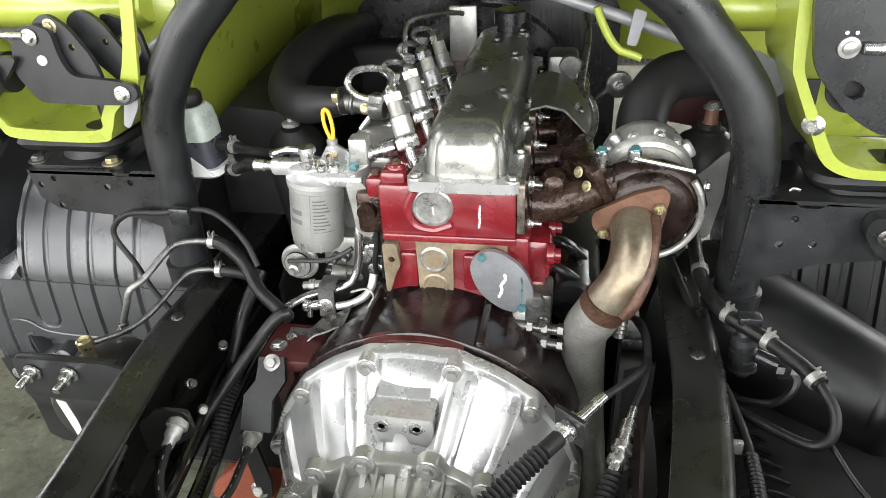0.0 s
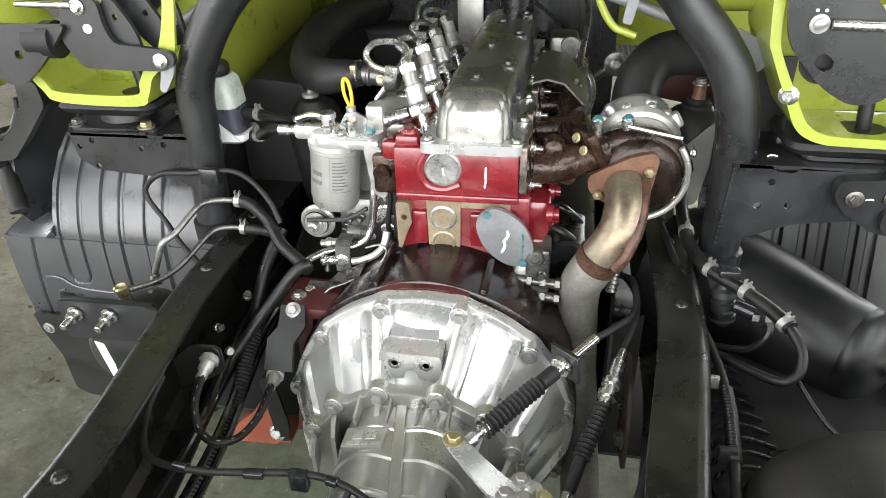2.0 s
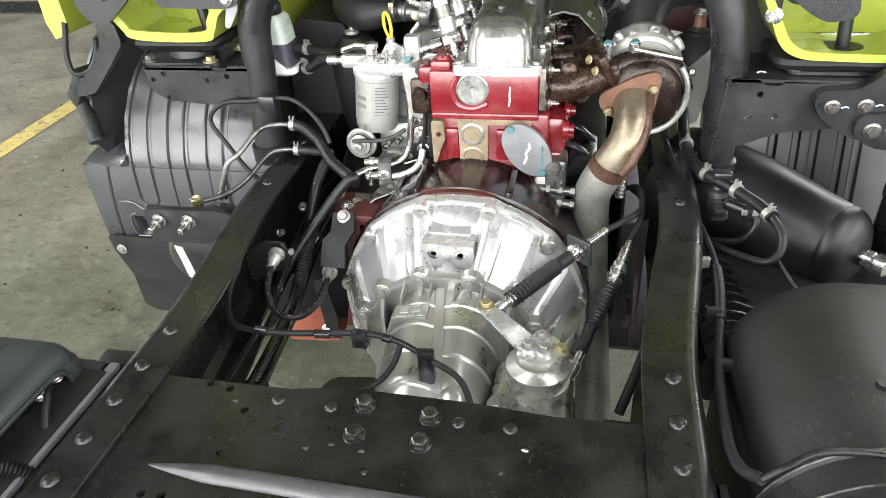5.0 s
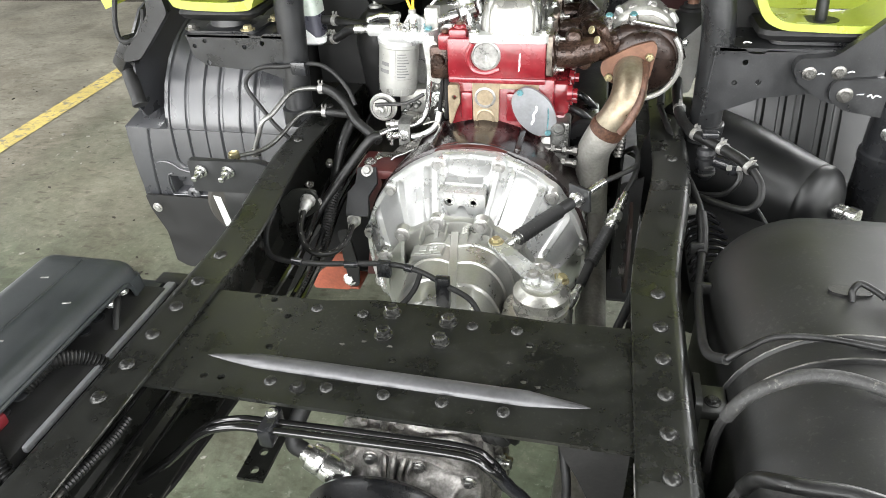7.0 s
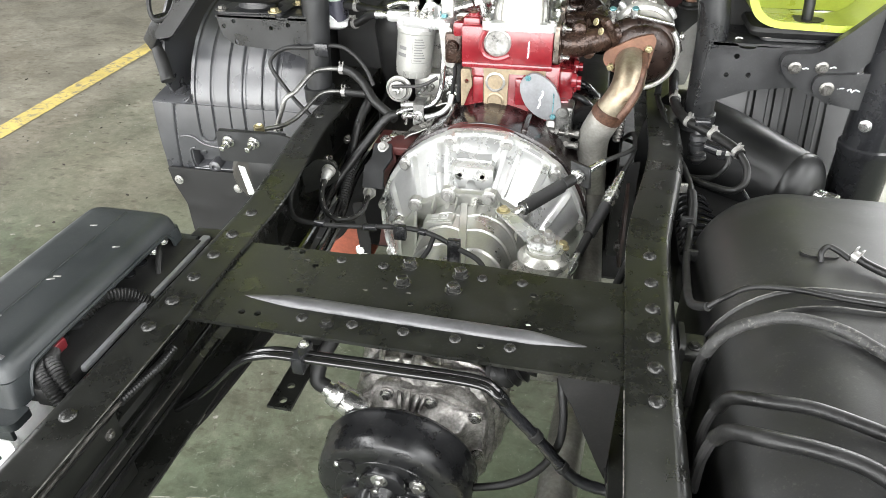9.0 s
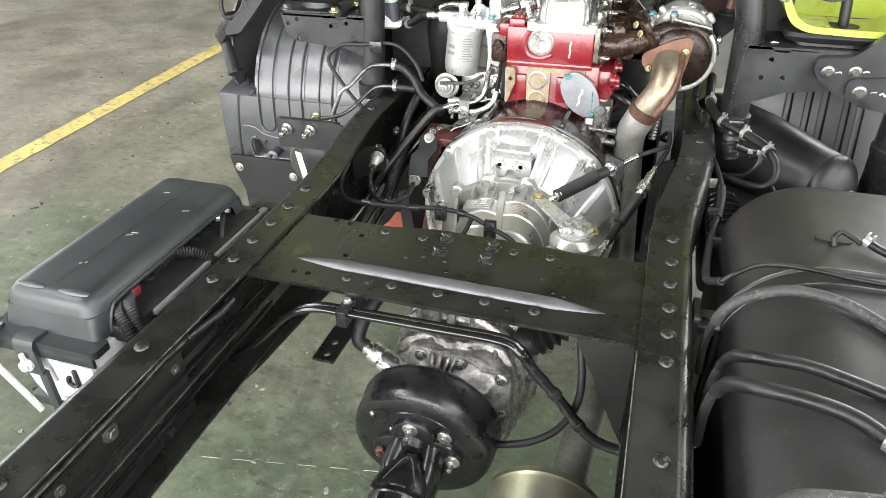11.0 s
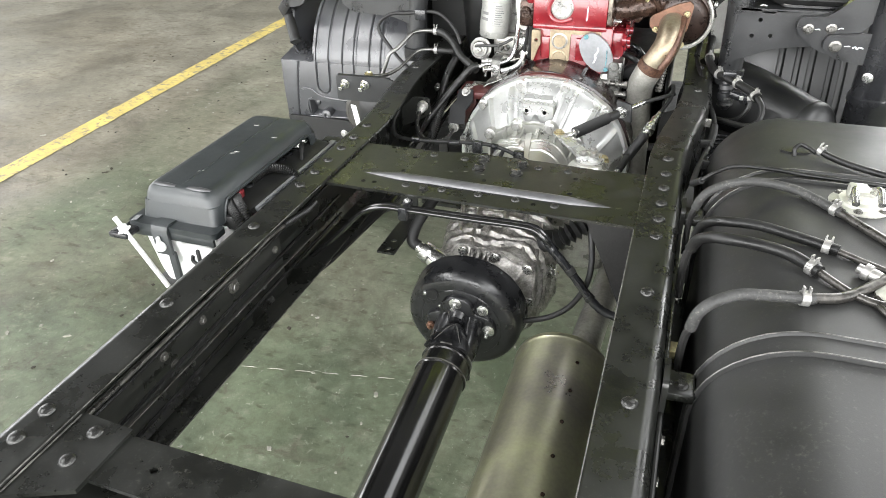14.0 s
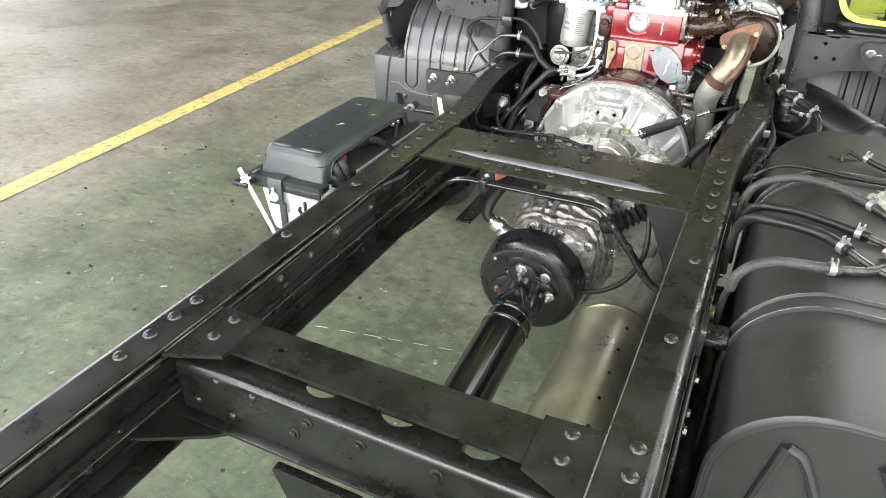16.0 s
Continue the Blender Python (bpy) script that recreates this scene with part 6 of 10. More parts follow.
lathe(bm, (-0.222, 0.545, 0.794), (-0.188, 0.548, 0.797), [(0, 0.007), (0.010, 0.007), (0.011, 0.0105), (0.020, 0.0105), (0.021, 0.008), (0.034, 0.008)], 8)
part("hose_union", bm, M_ALUD, pump)
for x, z, r in ((-0.189, 0.803, 0.0065), (-0.178, 0.823, 0.0055), (-0.160, 0.825, 0.006)):
    bm = B()
    lathe(bm, (x, 0.60, z), (x, 0.575, z), [(0, r * 1.4), (0.010, r * 1.4), (0.011, r), (0.022, r), (0.024, r * 0.6)], 10)
    part("drain_screw", bm, M_COVER, pump)
bm = B()
tube(bm, [(-0.245, 0.552, 0.836), (-0.215, 0.551, 0.839), (-0.185, 0.552, 0.841), (-0.160, 0.555, 0.848), (-0.135, 0.560, 0.862)], 0.0042, 8)
part("thin_lead", bm, M_DUSTY, pump, "thin grey rubber lead")
bm = B()
tube(bm, [(-0.126, 0.505, 0.815), (-0.102, 0.503, 0.824), (-0.091, 0.500, 0.820), (-0.090, 0.497, 0.808), (-0.110, 0.478, 0.780)], 0.0020, 8)
part("wire_rod", bm, M_DULL, pump, "thin bent wire rod")
bm = B()
tube(bm, [(-0.098, 0.57, 0.93), (-0.094, 0.565, 0.88), (-0.10, 0.56, 0.83), (-0.09, 0.57, 0.79)], 0.0045, 8)
tube(bm, [(-0.085, 0.57, 0.93), (-0.082, 0.565, 0.87), (-0.085, 0.56, 0.81)], 0.006, 8)
part("wire_loom", bm, M_RUBBER, pump)

# ---- exhaust manifold, turbocharger, downpipe ----
mani = thing("exhaust_manifold", (0.18, 0.8, 0.92), "oily brown cast-iron exhaust manifold bolted to the engine", "exhaust manifold")
bm = B()
tube(bm, [(0.205, 1.10, 0.985), (0.205, 0.9, 0.985), (0.208, 0.75, 0.98), (0.215, 0.65, 0.975), (0.235, 0.595, 0.965)], 0.030, 18)
part("collector", bm, M_BROWN, mani)
for y, z in ((0.545, 0.962), (0.67, 0.972), (0.79, 0.975), (0.91, 0.978), (1.03, 0.98)):
    bm = B()
    lathe(bm, (0.128, y, z), (0.22, y + 0.02, z + 0.004), [(0, 0.030), (0.012, 0.030), (0.016, 0.024), (0.05, 0.023), (0.09, 0.025)], 18)
    part("port", bm, M_BROWN, mani)
    for dz in (-0.031, 0.031):
        bm = B()
        box(bm, (0.130, y - 0.016, z + dz - 0.013), (0.146, y + 0.016, z + dz + 0.013), 0.005)
        part("ear", bm, M_BROWN, mani)
        bolt(mani, (0.146, y, z + dz), (1, -0.15, 0), 0.0078, STUD)
bm = B()
tube(bm, [(0.150, 0.548, 0.962), (0.185, 0.552, 0.962), (0.220, 0.575, 0.966), (0.255, 0.60, 0.972)], 0.028, 18)
part("rear_runner", bm, M_BROWN, mani)
bm = B()
box(bm, (-0.010, -0.034, -0.034), (0.010, 0.034, 0.034), 0.008, 2, Matrix.Translation((0.232, 0.585, 0.985)) @ Matrix.Rotation(0.6, 4, 'Z') @ Matrix.Rotation(-0.5, 4, 'Y'))
part("turbo_flange", bm, M_BROWN, mani)
for x, y, z in ((0.214, 0.562, 1.006), (0.226, 0.55, 0.990)):
    bolt(mani, (x, y, z), (-0.6, -0.6, 0.3), 0.0052, BOLTG)
for y, z in ((0.545, 0.966), (0.67, 0.975), (0.79, 0.978), (0.91, 0.981)):
    bm = B()
    plate(bm, rounded([(y - 0.034, z - 0.040), (y + 0.028, z - 0.040), (y + 0.028, z + 0.042), (y - 0.034, z + 0.042)], 0.008), "x", 0.1315, 0.142)
    part("port_flange", bm, M_IRON, mani, "grey-brown machined port flange")
for x, y, z, r in ((0.180, 0.540, 0.990, 0.014), (0.205, 0.548, 0.940, 0.012), (0.232, 0.560, 0.955, 0.010)):
    bm = B()
    lathe(bm, (x, y + 0.03, z), (x, y - 0.008, z + 0.004), [(0, r * 1.3), (0.022, r * 1.2), (0.030, r), (0.034, r * 0.5), (0.034, 0.0)], 14)
    part("casting_boss", bm, M_BROWN, mani)
shield = thing("heat_shield", (0.20, 0.8, 1.02), "folded dull steel heat shield above the manifold", "heat shield")
bm = B()
loft(bm, [[(0.135, y, 1.045), (0.160, y, 1.052), (0.190, y, 1.045), (0.238, y, 0.995 + 0.01 * (y - 0.7)), (0.237, y, 0.992), (0.189, y, 1.041), (0.160, y, 1.048), (0.135, y, 1.042)] for y in (0.715, 0.72, 0.90, 0.905)])
part("shield_sheet", bm, M_COVER, shield)
bolt(shield, (0.21, 0.78, 1.026), (0.6, 0, 0.8), 0.008, BOLTD)

turbo = thing("turbocharger", (0.31, 0.64, 0.90), "turbocharger with a brown turbine and a bright compressor", "turbocharger")
bm = B()
lathe(bm, (0.318, 0.574, 0.930), (0.316, 0.655, 0.938), [(0, 0.050), (0.005, 0.062), (0.014, 0.068), (0.032, 0.069), (0.048, 0.064), (0.060, 0.052), (0.08, 0.045)], 36)
tube(bm, [(0.384, 0.608, 0.935), (0.368, 0.608, 0.972), (0.330, 0.606, 0.990), (0.288, 0.606, 0.988), (0.250, 0.602, 0.972)], 0.021, 14)
part("turbine_housing", bm, M_TURB, turbo)
bm = B()
lathe(bm, (0.316, 0.640, 0.962), (0.312, 0.74, 0.986), [(0, 0.050), (0.004, 0.060), (0.006, 0.066), (0.012, 0.070), (0.018, 0.070), (0.020, 0.064), (0.032, 0.062), (0.046, 0.068), (0.066, 0.064), (0.080, 0.05), (0.10, 0.045)], 40)
part("compressor_housing", bm, M_ALUD, turbo, "bright cast-aluminium compressor housing")
bm = B()
lathe(bm, (0.316, 0.634, 0.961), (0.315, 0.66, 0.964), [(0, 0.040), (0.0, 0.058), (0.006, 0.060), (0.008, 0.055)], 40)
part("retaining_ring", bm, M_DULL, turbo)
for a, w, h in ((-1.05, 0.014, 0.010), (-0.72, 0.008, 0.018), (0.22, 0.010, 0.012), (0.98, 0.015, 0.015)):
    p = V((0.315 + 0.064 * math.sin(a), 0.655, 0.966 + 0.064 * math.cos(a)))
    bm = B()
    box(bm, (-w, -0.007, -0.012), (w * 0.8, 0.012, h), 0.005, 3, Matrix.Translation(p) @ Matrix.Rotation(a, 4, 'Y'))
    part("compressor_lug", bm, M_ALU, turbo)
for q, (rr, yy) in enumerate(((0.0605, 0.646), (0.0520, 0.640))):
    bm = B()
    tube(bm, [(0.3155 + rr * math.sin(a), yy, 0.965 + rr * math.cos(a)) for a in [-1.5 + 3.1 * k / 18 for k in range(19)]], 0.0028, 8, 2)
    part("scroll_step", bm, M_ALU if q else M_ZINC, turbo)
for a in (-0.35, 0.22, 0.62):
    bolt(turbo, (0.315 + 0.066 * math.sin(a), 0.645, 0.966 + 0.066 * math.cos(a)), (0, -1, 0.3), 0.0055, BOLTD)
for p in (V((0.246, 0.602, 1.024)), V((0.293, 0.604, 1.026))):
    bm = B()
    cyl(bm, p + V((0, 0.004, -0.030)), p, 0.010, seg=12, bev=0.002)
    part("oil_union", bm, M_ZINC, turbo)
    bolt(turbo, p - V((0, 0, 0.004)), (0, -0.35, 1), 0.0078, BOLTT)
bm = B()
tube(bm, [(0.293, 0.598, 1.014), (0.33, 0.594, 1.008), (0.376, 0.590, 1.000)], 0.0042, 8)
part("oil_pipe", bm, M_STEEL, turbo)
bm = B()
tube(bm, [(0.246, 0.604, 1.008), (0.224, 0.640, 0.990), (0.222, 0.68, 0.995), (0.235, 0.71, 1.01), (0.238, 0.74, 1.03), (0.228, 0.76, 1.05), (0.215, 0.80, 1.055), (0.225, 0.95, 1.10), (0.22, 1.05, 1.12)], 0.0058, 10)
part("oil_feed_pipe", bm, M_BOLTS, turbo)
bm = B()
ringpts = []
for k in range(15):
    a = 0.9 + 2.15 * k / 14
    ringpts.append((0.318 + 0.074 * math.sin(a), 0.585, 0.938 + 0.078 * math.cos(a)))
tube(bm, ringpts, 0.0052, 8, 2)
part("band_clamp", bm, M_ALUD, turbo, "rough bright clamp band")
bolt(turbo, (0.395, 0.60, 0.973), (1, -0.4, 0), 0.007)
bm = B()
plate(bm, rounded([(0.334, 0.987), (0.299, 0.978), (0.237, 0.944), (0.237, 0.921), (0.262, 0.898), (0.307, 0.896), (0.334, 0.907), (0.343, 0.976)], 0.014), "y", 0.558, 0.568)
fl = part("exhaust_flange", bm, M_RUST, turbo, "rusty triangular flange")
for p in ((0.329, 0.557, 0.957), (0.254, 0.557, 0.914), (0.325, 0.557, 0.878)):
    bolt(fl, p, (0, -1, 0), 0.0085, STUDG)
down = thing("exhaust_downpipe", (0.25, 0.5, 0.60), "heat-tinted exhaust downpipe curving from the turbocharger", "exhaust pipe")
bm = B()
tube(bm, [(0.296, 0.560, 0.925), (0.297, 0.535, 0.924), (0.296, 0.508, 0.912), (0.290, 0.490, 0.888), (0.276, 0.484, 0.860), (0.262, 0.486, 0.836)], 0.0335, 24, 8)
part("upper_bend", bm, M_BRONZE, down, "bronze heat-tinted bend")
bm = B()
tube(bm, [(0.2655, 0.4845, 0.846), (0.2625, 0.4855, 0.838), (0.257, 0.488, 0.826)], 0.0355, 24, 4)
part("joint_band", bm, M_SHIELDW, down, "scorched brown joint band")
bm = B()
tube(bm, [(0.260, 0.487, 0.832), (0.248, 0.492, 0.806), (0.238, 0.505, 0.775), (0.236, 0.522, 0.73), (0.240, 0.540, 0.66), (0.245, 0.545, 0.58)], 0.0345, 24, 8)
part("lower_pipe", bm, M_DULL, down)
bm = B()
sweep(bm, spline([(0.322, 0.540, 0.947), (0.319, 0.502, 0.930), (0.312, 0.472, 0.898), (0.298, 0.456, 0.862), (0.284, 0.455, 0.838)], 8), 0.0095, 10)
part("weld_seam", bm, M_SHIELDW, down, "scorched brown welded seam")
hose_r = thing("intake_hose", (0.36, 0.75, 1.02), "thick black rubber intake hose arching from the turbocharger", "hose", "air hoses")
bm = B()
tube(bm, [(0.312, 0.700, 0.980), (0.310, 0.730, 1.016), (0.322, 0.760, 1.048), (0.352, 0.788, 1.074), (0.41, 0.80, 1.080), (0.48, 0.81, 1.068), (0.56, 0.82, 1.02)], 0.039, 22, 8)
part("hose_body", bm, M_RUBBER, hose_r)
bm = B()
cyl(bm, (0.3105, 0.715, 0.998), (0.310, 0.723, 1.008), 0.0415, seg=24)
part("hose_clamp", bm, M_COVER, hose_r, "dull worm-drive clamp")

# ---- rear cab support: bent tube hoop with bracket plates ----
hoop = thing("cab_support", (0, 0.58, 0.80), "black bent-tube cab support with bolted bracket plates", "cab support")
for s, pts in ((-1, [(-0.440, 0.575, 0.80), (-0.437, 0.58, 0.90), (-0.431, 0.58, 0.98), (-0.425, 0.58, 1.058), (-0.401, 0.58, 1.121), (-0.357, 0.58, 1.188), (-0.305, 0.58, 1.242), (-0.24, 0.58, 1.30), (-0.16, 0.58, 1.34)]),
               (1, [(0.458, 0.581, 0.80), (0.457, 0.581, 0.90), (0.452, 0.58, 1.01), (0.434, 0.58, 1.092), (0.404, 0.58, 1.143), (0.365, 0.58, 1.189), (0.326, 0.58, 1.234), (0.25, 0.58, 1.29), (0.16, 0.58, 1.34)])):
    bm = B()
    tube(bm, pts, 0.0315, 28, 8)
    part("hoop_tube", bm, M_BLACK, hoop)
    bm = B()
    lathe(bm, V(pts[0]) + V((0, 0, -0.02)), V(pts[0]) + V((0, 0, 0.06)), [(0, 0.038), (0.035, 0.038), (0.037, 0.034)], 24)
    part("tube_socket", bm, M_BLACK, hoop)
bm = B()
cyl(bm, (-0.17, 0.58, 1.34), (0.17, 0.58, 1.34), 0.0315, seg=28)
part("hoop_top", bm, M_BLACK, hoop)
# left plate
bm = B()
plate(bm, rounded([(-0.674, 0.984), (-0.522, 0.988), (-0.517, 0.978), (-0.492, 0.978), (-0.486, 0.989), (-0.425, 0.990), (-0.428, 0.880), (-0.50, 0.905), (-0.575, 0.910), (-0.637, 0.915), (-0.666, 0.935)], 0.006), "y", 0.552, 0.557,
      [circle(-0.657, 0.959, 0.0055, 10), circle(-0.630, 0.971, 0.0055, 10), circle(-0.536, 0.959, 0.0055, 10), circle(-0.492, 0.968, 0.0055, 10), circle(-0.631, 0.922, 0.0055, 10)])
part("bracket_plate", bm, M_BLACK, hoop)
bm = B()
plate(bm, rounded([(-0.680, 0.552), (-0.425, 0.552), (-0.425, 0.72), (-0.680, 0.72)], 0.01), "z", 0.979, 0.984)
part("bracket_shelf", bm, M_BLACK, hoop)
# right plate
bm = B()
plate(bm, rounded([(0.448, 0.982), (0.502, 0.981), (0.507, 0.972), (0.535, 0.971), (0.540, 0.979), (0.735, 0.972), (0.735, 0.915), (0.66, 0.900), (0.60, 0.893), (0.545, 0.885), (0.50, 0.865), (0.440, 0.842)], 0.006), "y", 0.543, 0.548,
      [circle(0.505, 0.955, 0.0055, 10), circle(0.492, 0.915, 0.0055, 10), circle(0.535, 0.917, 0.0055, 10)])
part("bracket_plate", bm, M_BLACK, hoop)
bm = B()
plate(bm, rounded([(0.445, 0.543), (0.75, 0.543), (0.75, 0.72), (0.445, 0.72)], 0.01), "z", 0.976, 0.982)
part("bracket_shelf", bm, M_BLACK, hoop)
# arm bolted to the right plate
arm = thing("stay_arm", (0.66, 0.53, 0.88), "black steel stay arm bolted to the bracket plate", "bracket")
bm = B()
plate(bm, rounded([(0.592, 0.972), (0.650, 0.975), (0.700, 1.02), (0.775, 1.10), (0.84, 1.10), (0.79, 1.02), (0.740, 0.955), (0.715, 0.925), (0.675, 0.885), (0.645, 0.893), (0.600, 0.925), (0.585, 0.95)], 0.016), "y", 0.520, 0.541)
part("arm_plate", bm, M_BLACK, arm)
bm = B()
plate(bm, rounded([(0.655, 0.935), (0.80, 0.95), (0.80, 0.86), (0.68, 0.88), (0.652, 0.905)], 0.015), "y", 0.508, 0.518)
part("strap_plate", bm, M_BLACK, arm)
for p in ((0.614, 0.519, 0.945), (0.664, 0.519, 0.948)):
    bolt(arm, p, (0, -1, 0), 0.0082, BOLTD)
bolt(arm, (0.680, 0.507, 0.910), (0, -1, 0), 0.0092, BOLTD)

for pts in ([(0.628, 0.5185, 0.944), (0.636, 0.5185, 0.946), (0.640, 0.5185, 0.944)], [(0.678, 0.5185, 0.948), (0.686, 0.5185, 0.951), (0.690, 0.5185, 0.949)], [(0.700, 0.5075, 0.911), (0.712, 0.5075, 0.913)], [(0.718, 0.5075, 0.908), (0.724, 0.5075, 0.912), (0.728, 0.5075, 0.906), (0.733, 0.5075, 0.911), (0.742, 0.5075, 0.908)]):
    stroke("pen_mark", pts, 0.0013, M_CHALK, arm, "white paint pen mark")
# weld beads where the plates meet the tubes
for x0, z0, x1, z1, y in ((0.4495, 0.975, 0.4425, 0.848, 0.5445), (-0.4265, 0.975, -0.4315, 0.872, 0.5535)):
    bm = B()
    line = resample([V((x0, y, z0)), V((x1, y, z1))], 0.003)
    sweep(bm, line, lambda i, n: 0.0030 + 0.0004 * math.sin(i * 1.9), 8)
    part("weld_bead", bm, M_BLACK, hoop)
stroke("pen_mark", [(0.500, 0.575, 0.9825), (0.507, 0.582, 0.9825), (0.516, 0.578, 0.9825)], 0.0015, M_CHALK, hoop, "white paint pen mark")

# ---- cab with its rear mounts ----
cab = thing("truck_cab", (0, 1.2, 0.98), "lime green truck cab resting on rubber rear mounts", "truck cab")


def cup(prof, inner, holeat, s):
    """Green pressed mounting cup: a bent sheet with a flange towards the rear."""
    bm = B()
    prof = [(p.x, p.z) for p in spline([V((p[0], 0, p[1])) for p in prof], 5)]
    inner = [(p.x, p.z) for p in spline([V((p[0], 0, p[1])) for p in inner], 5)]
    if s > 0:
        inner = [(p[0] * 0.6 + q[0] * 0.4, p[1] * 0.6 + q[1] * 0.4) for p in inner for q in [min(prof, key=lambda c: (c[0] - p[0]) ** 2 + (c[1] - p[1]) ** 2)]]
    a = [V((p[0], 0, p[1])) for p in prof if s > 0 or p[0] < -0.47]
    loft(bm, [[(p.x, y, p.z) for p in a] + [(p.x + n.x * 0.004, y, p.z + n.y * 0.004) for p, n in reversed([(p, V((-(a[min(i + 1, len(a) - 1)] - a[max(i - 1, 0)]).z, (a[min(i + 1, len(a) - 1)] - a[max(i - 1, 0)]).x)).normalized()) for i, p in enumerate(a)])] for y in (0.556, 0.70)])
    shell = part("mounting_cup", bm, M_LIME, cab)
    bm = B()
    plate(bm, prof + inner, "y", 0.550, 0.556)
    part("cup_flange", bm, M_LIME, cab)
    bm = B()
    n = 24
    top = [(holeat[0] + 0.038 * math.cos(2 * math.pi * i / n), holeat[1] + 0.028 * math.sin(2 * math.pi * i / n)) for i in range(n)]
    inn = [(holeat[0] + 0.034 * math.cos(2 * math.pi * i / n), holeat[1] + 0.025 * math.sin(2 * math.pi * i / n)) for i in range(n)]
    plate(bm, top, "z", holeat[2], holeat[2] + 0.002)
    part("cup_bush", bm, M_RUBBER, cab, "black rubber bush")
    bm = B()
    tube(bm, [(holeat[0] + 0.005, holeat[1], holeat[2]), (holeat[0], holeat[1], holeat[2] + 0.05), (holeat[0] - 0.01, holeat[1], holeat[2] + 0.12)], 0.011, 12)
    part("mount_rod", bm, M_BLACK, cab)


cup([(-0.80, 1.20), (-0.735, 1.120), (-0.695, 1.062), (-0.665, 1.040), (-0.520, 1.037), (-0.495, 1.055), (-0.480, 1.085), (-0.455, 1.105), (-0.432, 1.120), (-0.415, 1.19), (-0.400, 1.26)],
    [(-0.420, 1.26), (-0.437, 1.185), (-0.460, 1.130), (-0.486, 1.108), (-0.506, 1.078), (-0.524, 1.056), (-0.660, 1.058), (-0.684, 1.075), (-0.722, 1.132), (-0.79, 1.21)], (-0.555, 0.625, 1.0385), -1)
cup([(0.452, 1.26), (0.462, 1.165), (0.470, 1.140), (0.500, 1.078), (0.516, 1.045), (0.532, 1.027), (0.560, 1.015), (0.60, 1.012), (0.69, 1.010), (0.722, 1.016), (0.745, 1.035), (0.79, 1.10), (0.84, 1.18)],
    [(0.83, 1.19), (0.778, 1.11), (0.735, 1.050), (0.712, 1.036), (0.69, 1.032), (0.60, 1.034), (0.565, 1.038), (0.546, 1.050), (0.530, 1.074), (0.510, 1.108), (0.490, 1.146), (0.484, 1.17), (0.480, 1.26)], (0.635, 0.625, 1.0135), 1)
# cab underside, rear wall and sills
bm = B()
plate(bm, [(-0.85, 1.24), (0.85, 1.24), (0.85, 2.5), (-0.85, 2.5)], "y", 0.70, 0.72, [rounded([(-0.78, 1.36), (0.78, 1.36), (0.78, 2.34), (-0.78, 2.34)], 0.08)])
part("rear_wall", bm, M_LIME, cab)
# unseen dark pane added so the frame and tank reflect less lime
bm = B()
plate(bm, rounded([(-0.795, 1.345), (0.795, 1.345), (0.795, 2.355), (-0.795, 2.355)], 0.09), "y", 0.708, 0.714)
part("unseen_rear_window", bm, M_GLOSS, cab, "dark rear window, unseen, added to cut lime reflections")
bm = B()
box(bm, (-0.85, 0.70, 1.215), (-0.40, 1.30, 1.245), 0.01)
box(bm, (0.42, 0.70, 1.215), (0.85, 1.30, 1.245), 0.01)
box(bm, (-0.42, 0.72, 1.36), (0.44, 2.2, 1.38))
box(bm, (-0.42, 0.72, 1.22), (-0.40, 2.2, 1.37))
box(bm, (0.42, 0.72, 1.22), (0.44, 2.2, 1.37))
part("floor_pan", bm, M_LIME, cab)
for x0, x1, zc in ((-0.85, -0.47, 1.215), (0.36, 0.52, 1.205), (0.53, 0.85, 1.215)):
    bm = B()
    rings = []
    for x in (x0, x0 + 0.02, x1 - 0.02, x1):
        k = 0.75 if x in (x0, x1) else 1.0
        rings.append([(x, 0.70 + 0.05 * k * math.cos(a), zc + 0.035 * k * math.sin(a)) for a in [2 * math.pi * i / 16 for i in range(16)]])
    loft(bm, rings)
    part("sill_beam", bm, M_LIME, cab)
bm = B()
box(bm, (0.30, 1.55, 0.90), (0.85, 1.57, 1.36), 0.01)
box(bm, (0.10, 1.55, 1.06), (0.30, 1.57, 1.36), 0.01)
box(bm, (-0.87, 0.72, 1.23), (-0.85, 1.57, 2.5))
box(bm, (0.85, 0.72, 1.23), (0.87, 1.57, 2.5))
box(bm, (-0.87, 0.70, 2.48), (0.87, 2.2, 2.50))
part("inner_panel", bm, M_LIME, cab)
bm = B()
loft(bm, [[(x, 0.725, z), (x, 1.46, z)] + [(x + 0.008, 1.46, z), (x + 0.008, 0.725, z)] for x, z in ((-0.482, 0.96), (-0.480, 0.98), (-0.470, 1.10), (-0.440, 1.20), (-0.418, 1.245))])
part("side_panel", bm, M_LIME, cab)
# black liner, which also stands for the shade low in the bay
bm = B()
box(bm, (-0.500, 0.725, 0.70), (-0.488, 1.46, 0.962), 0.002)
part("dark_bay_liner", bm, M_RUBBER, cab, "dull black inner liner, also standing for the bay's shade")
# black panel added on this side to give the same dark
bm = B()
box(bm, (0.446, 0.684, 0.90), (0.545, 0.690, 1.105), 0.002)
part("dark_bay_liner", bm, M_RUBBER, cab, "dull black inner liner, also standing for the bay's shade")
bm = B()
box(bm, (-0.50, 1.465, 0.70), (0.12, 1.48, 1.38), 0.004)
part("firewall", bm, M_LIME, cab)
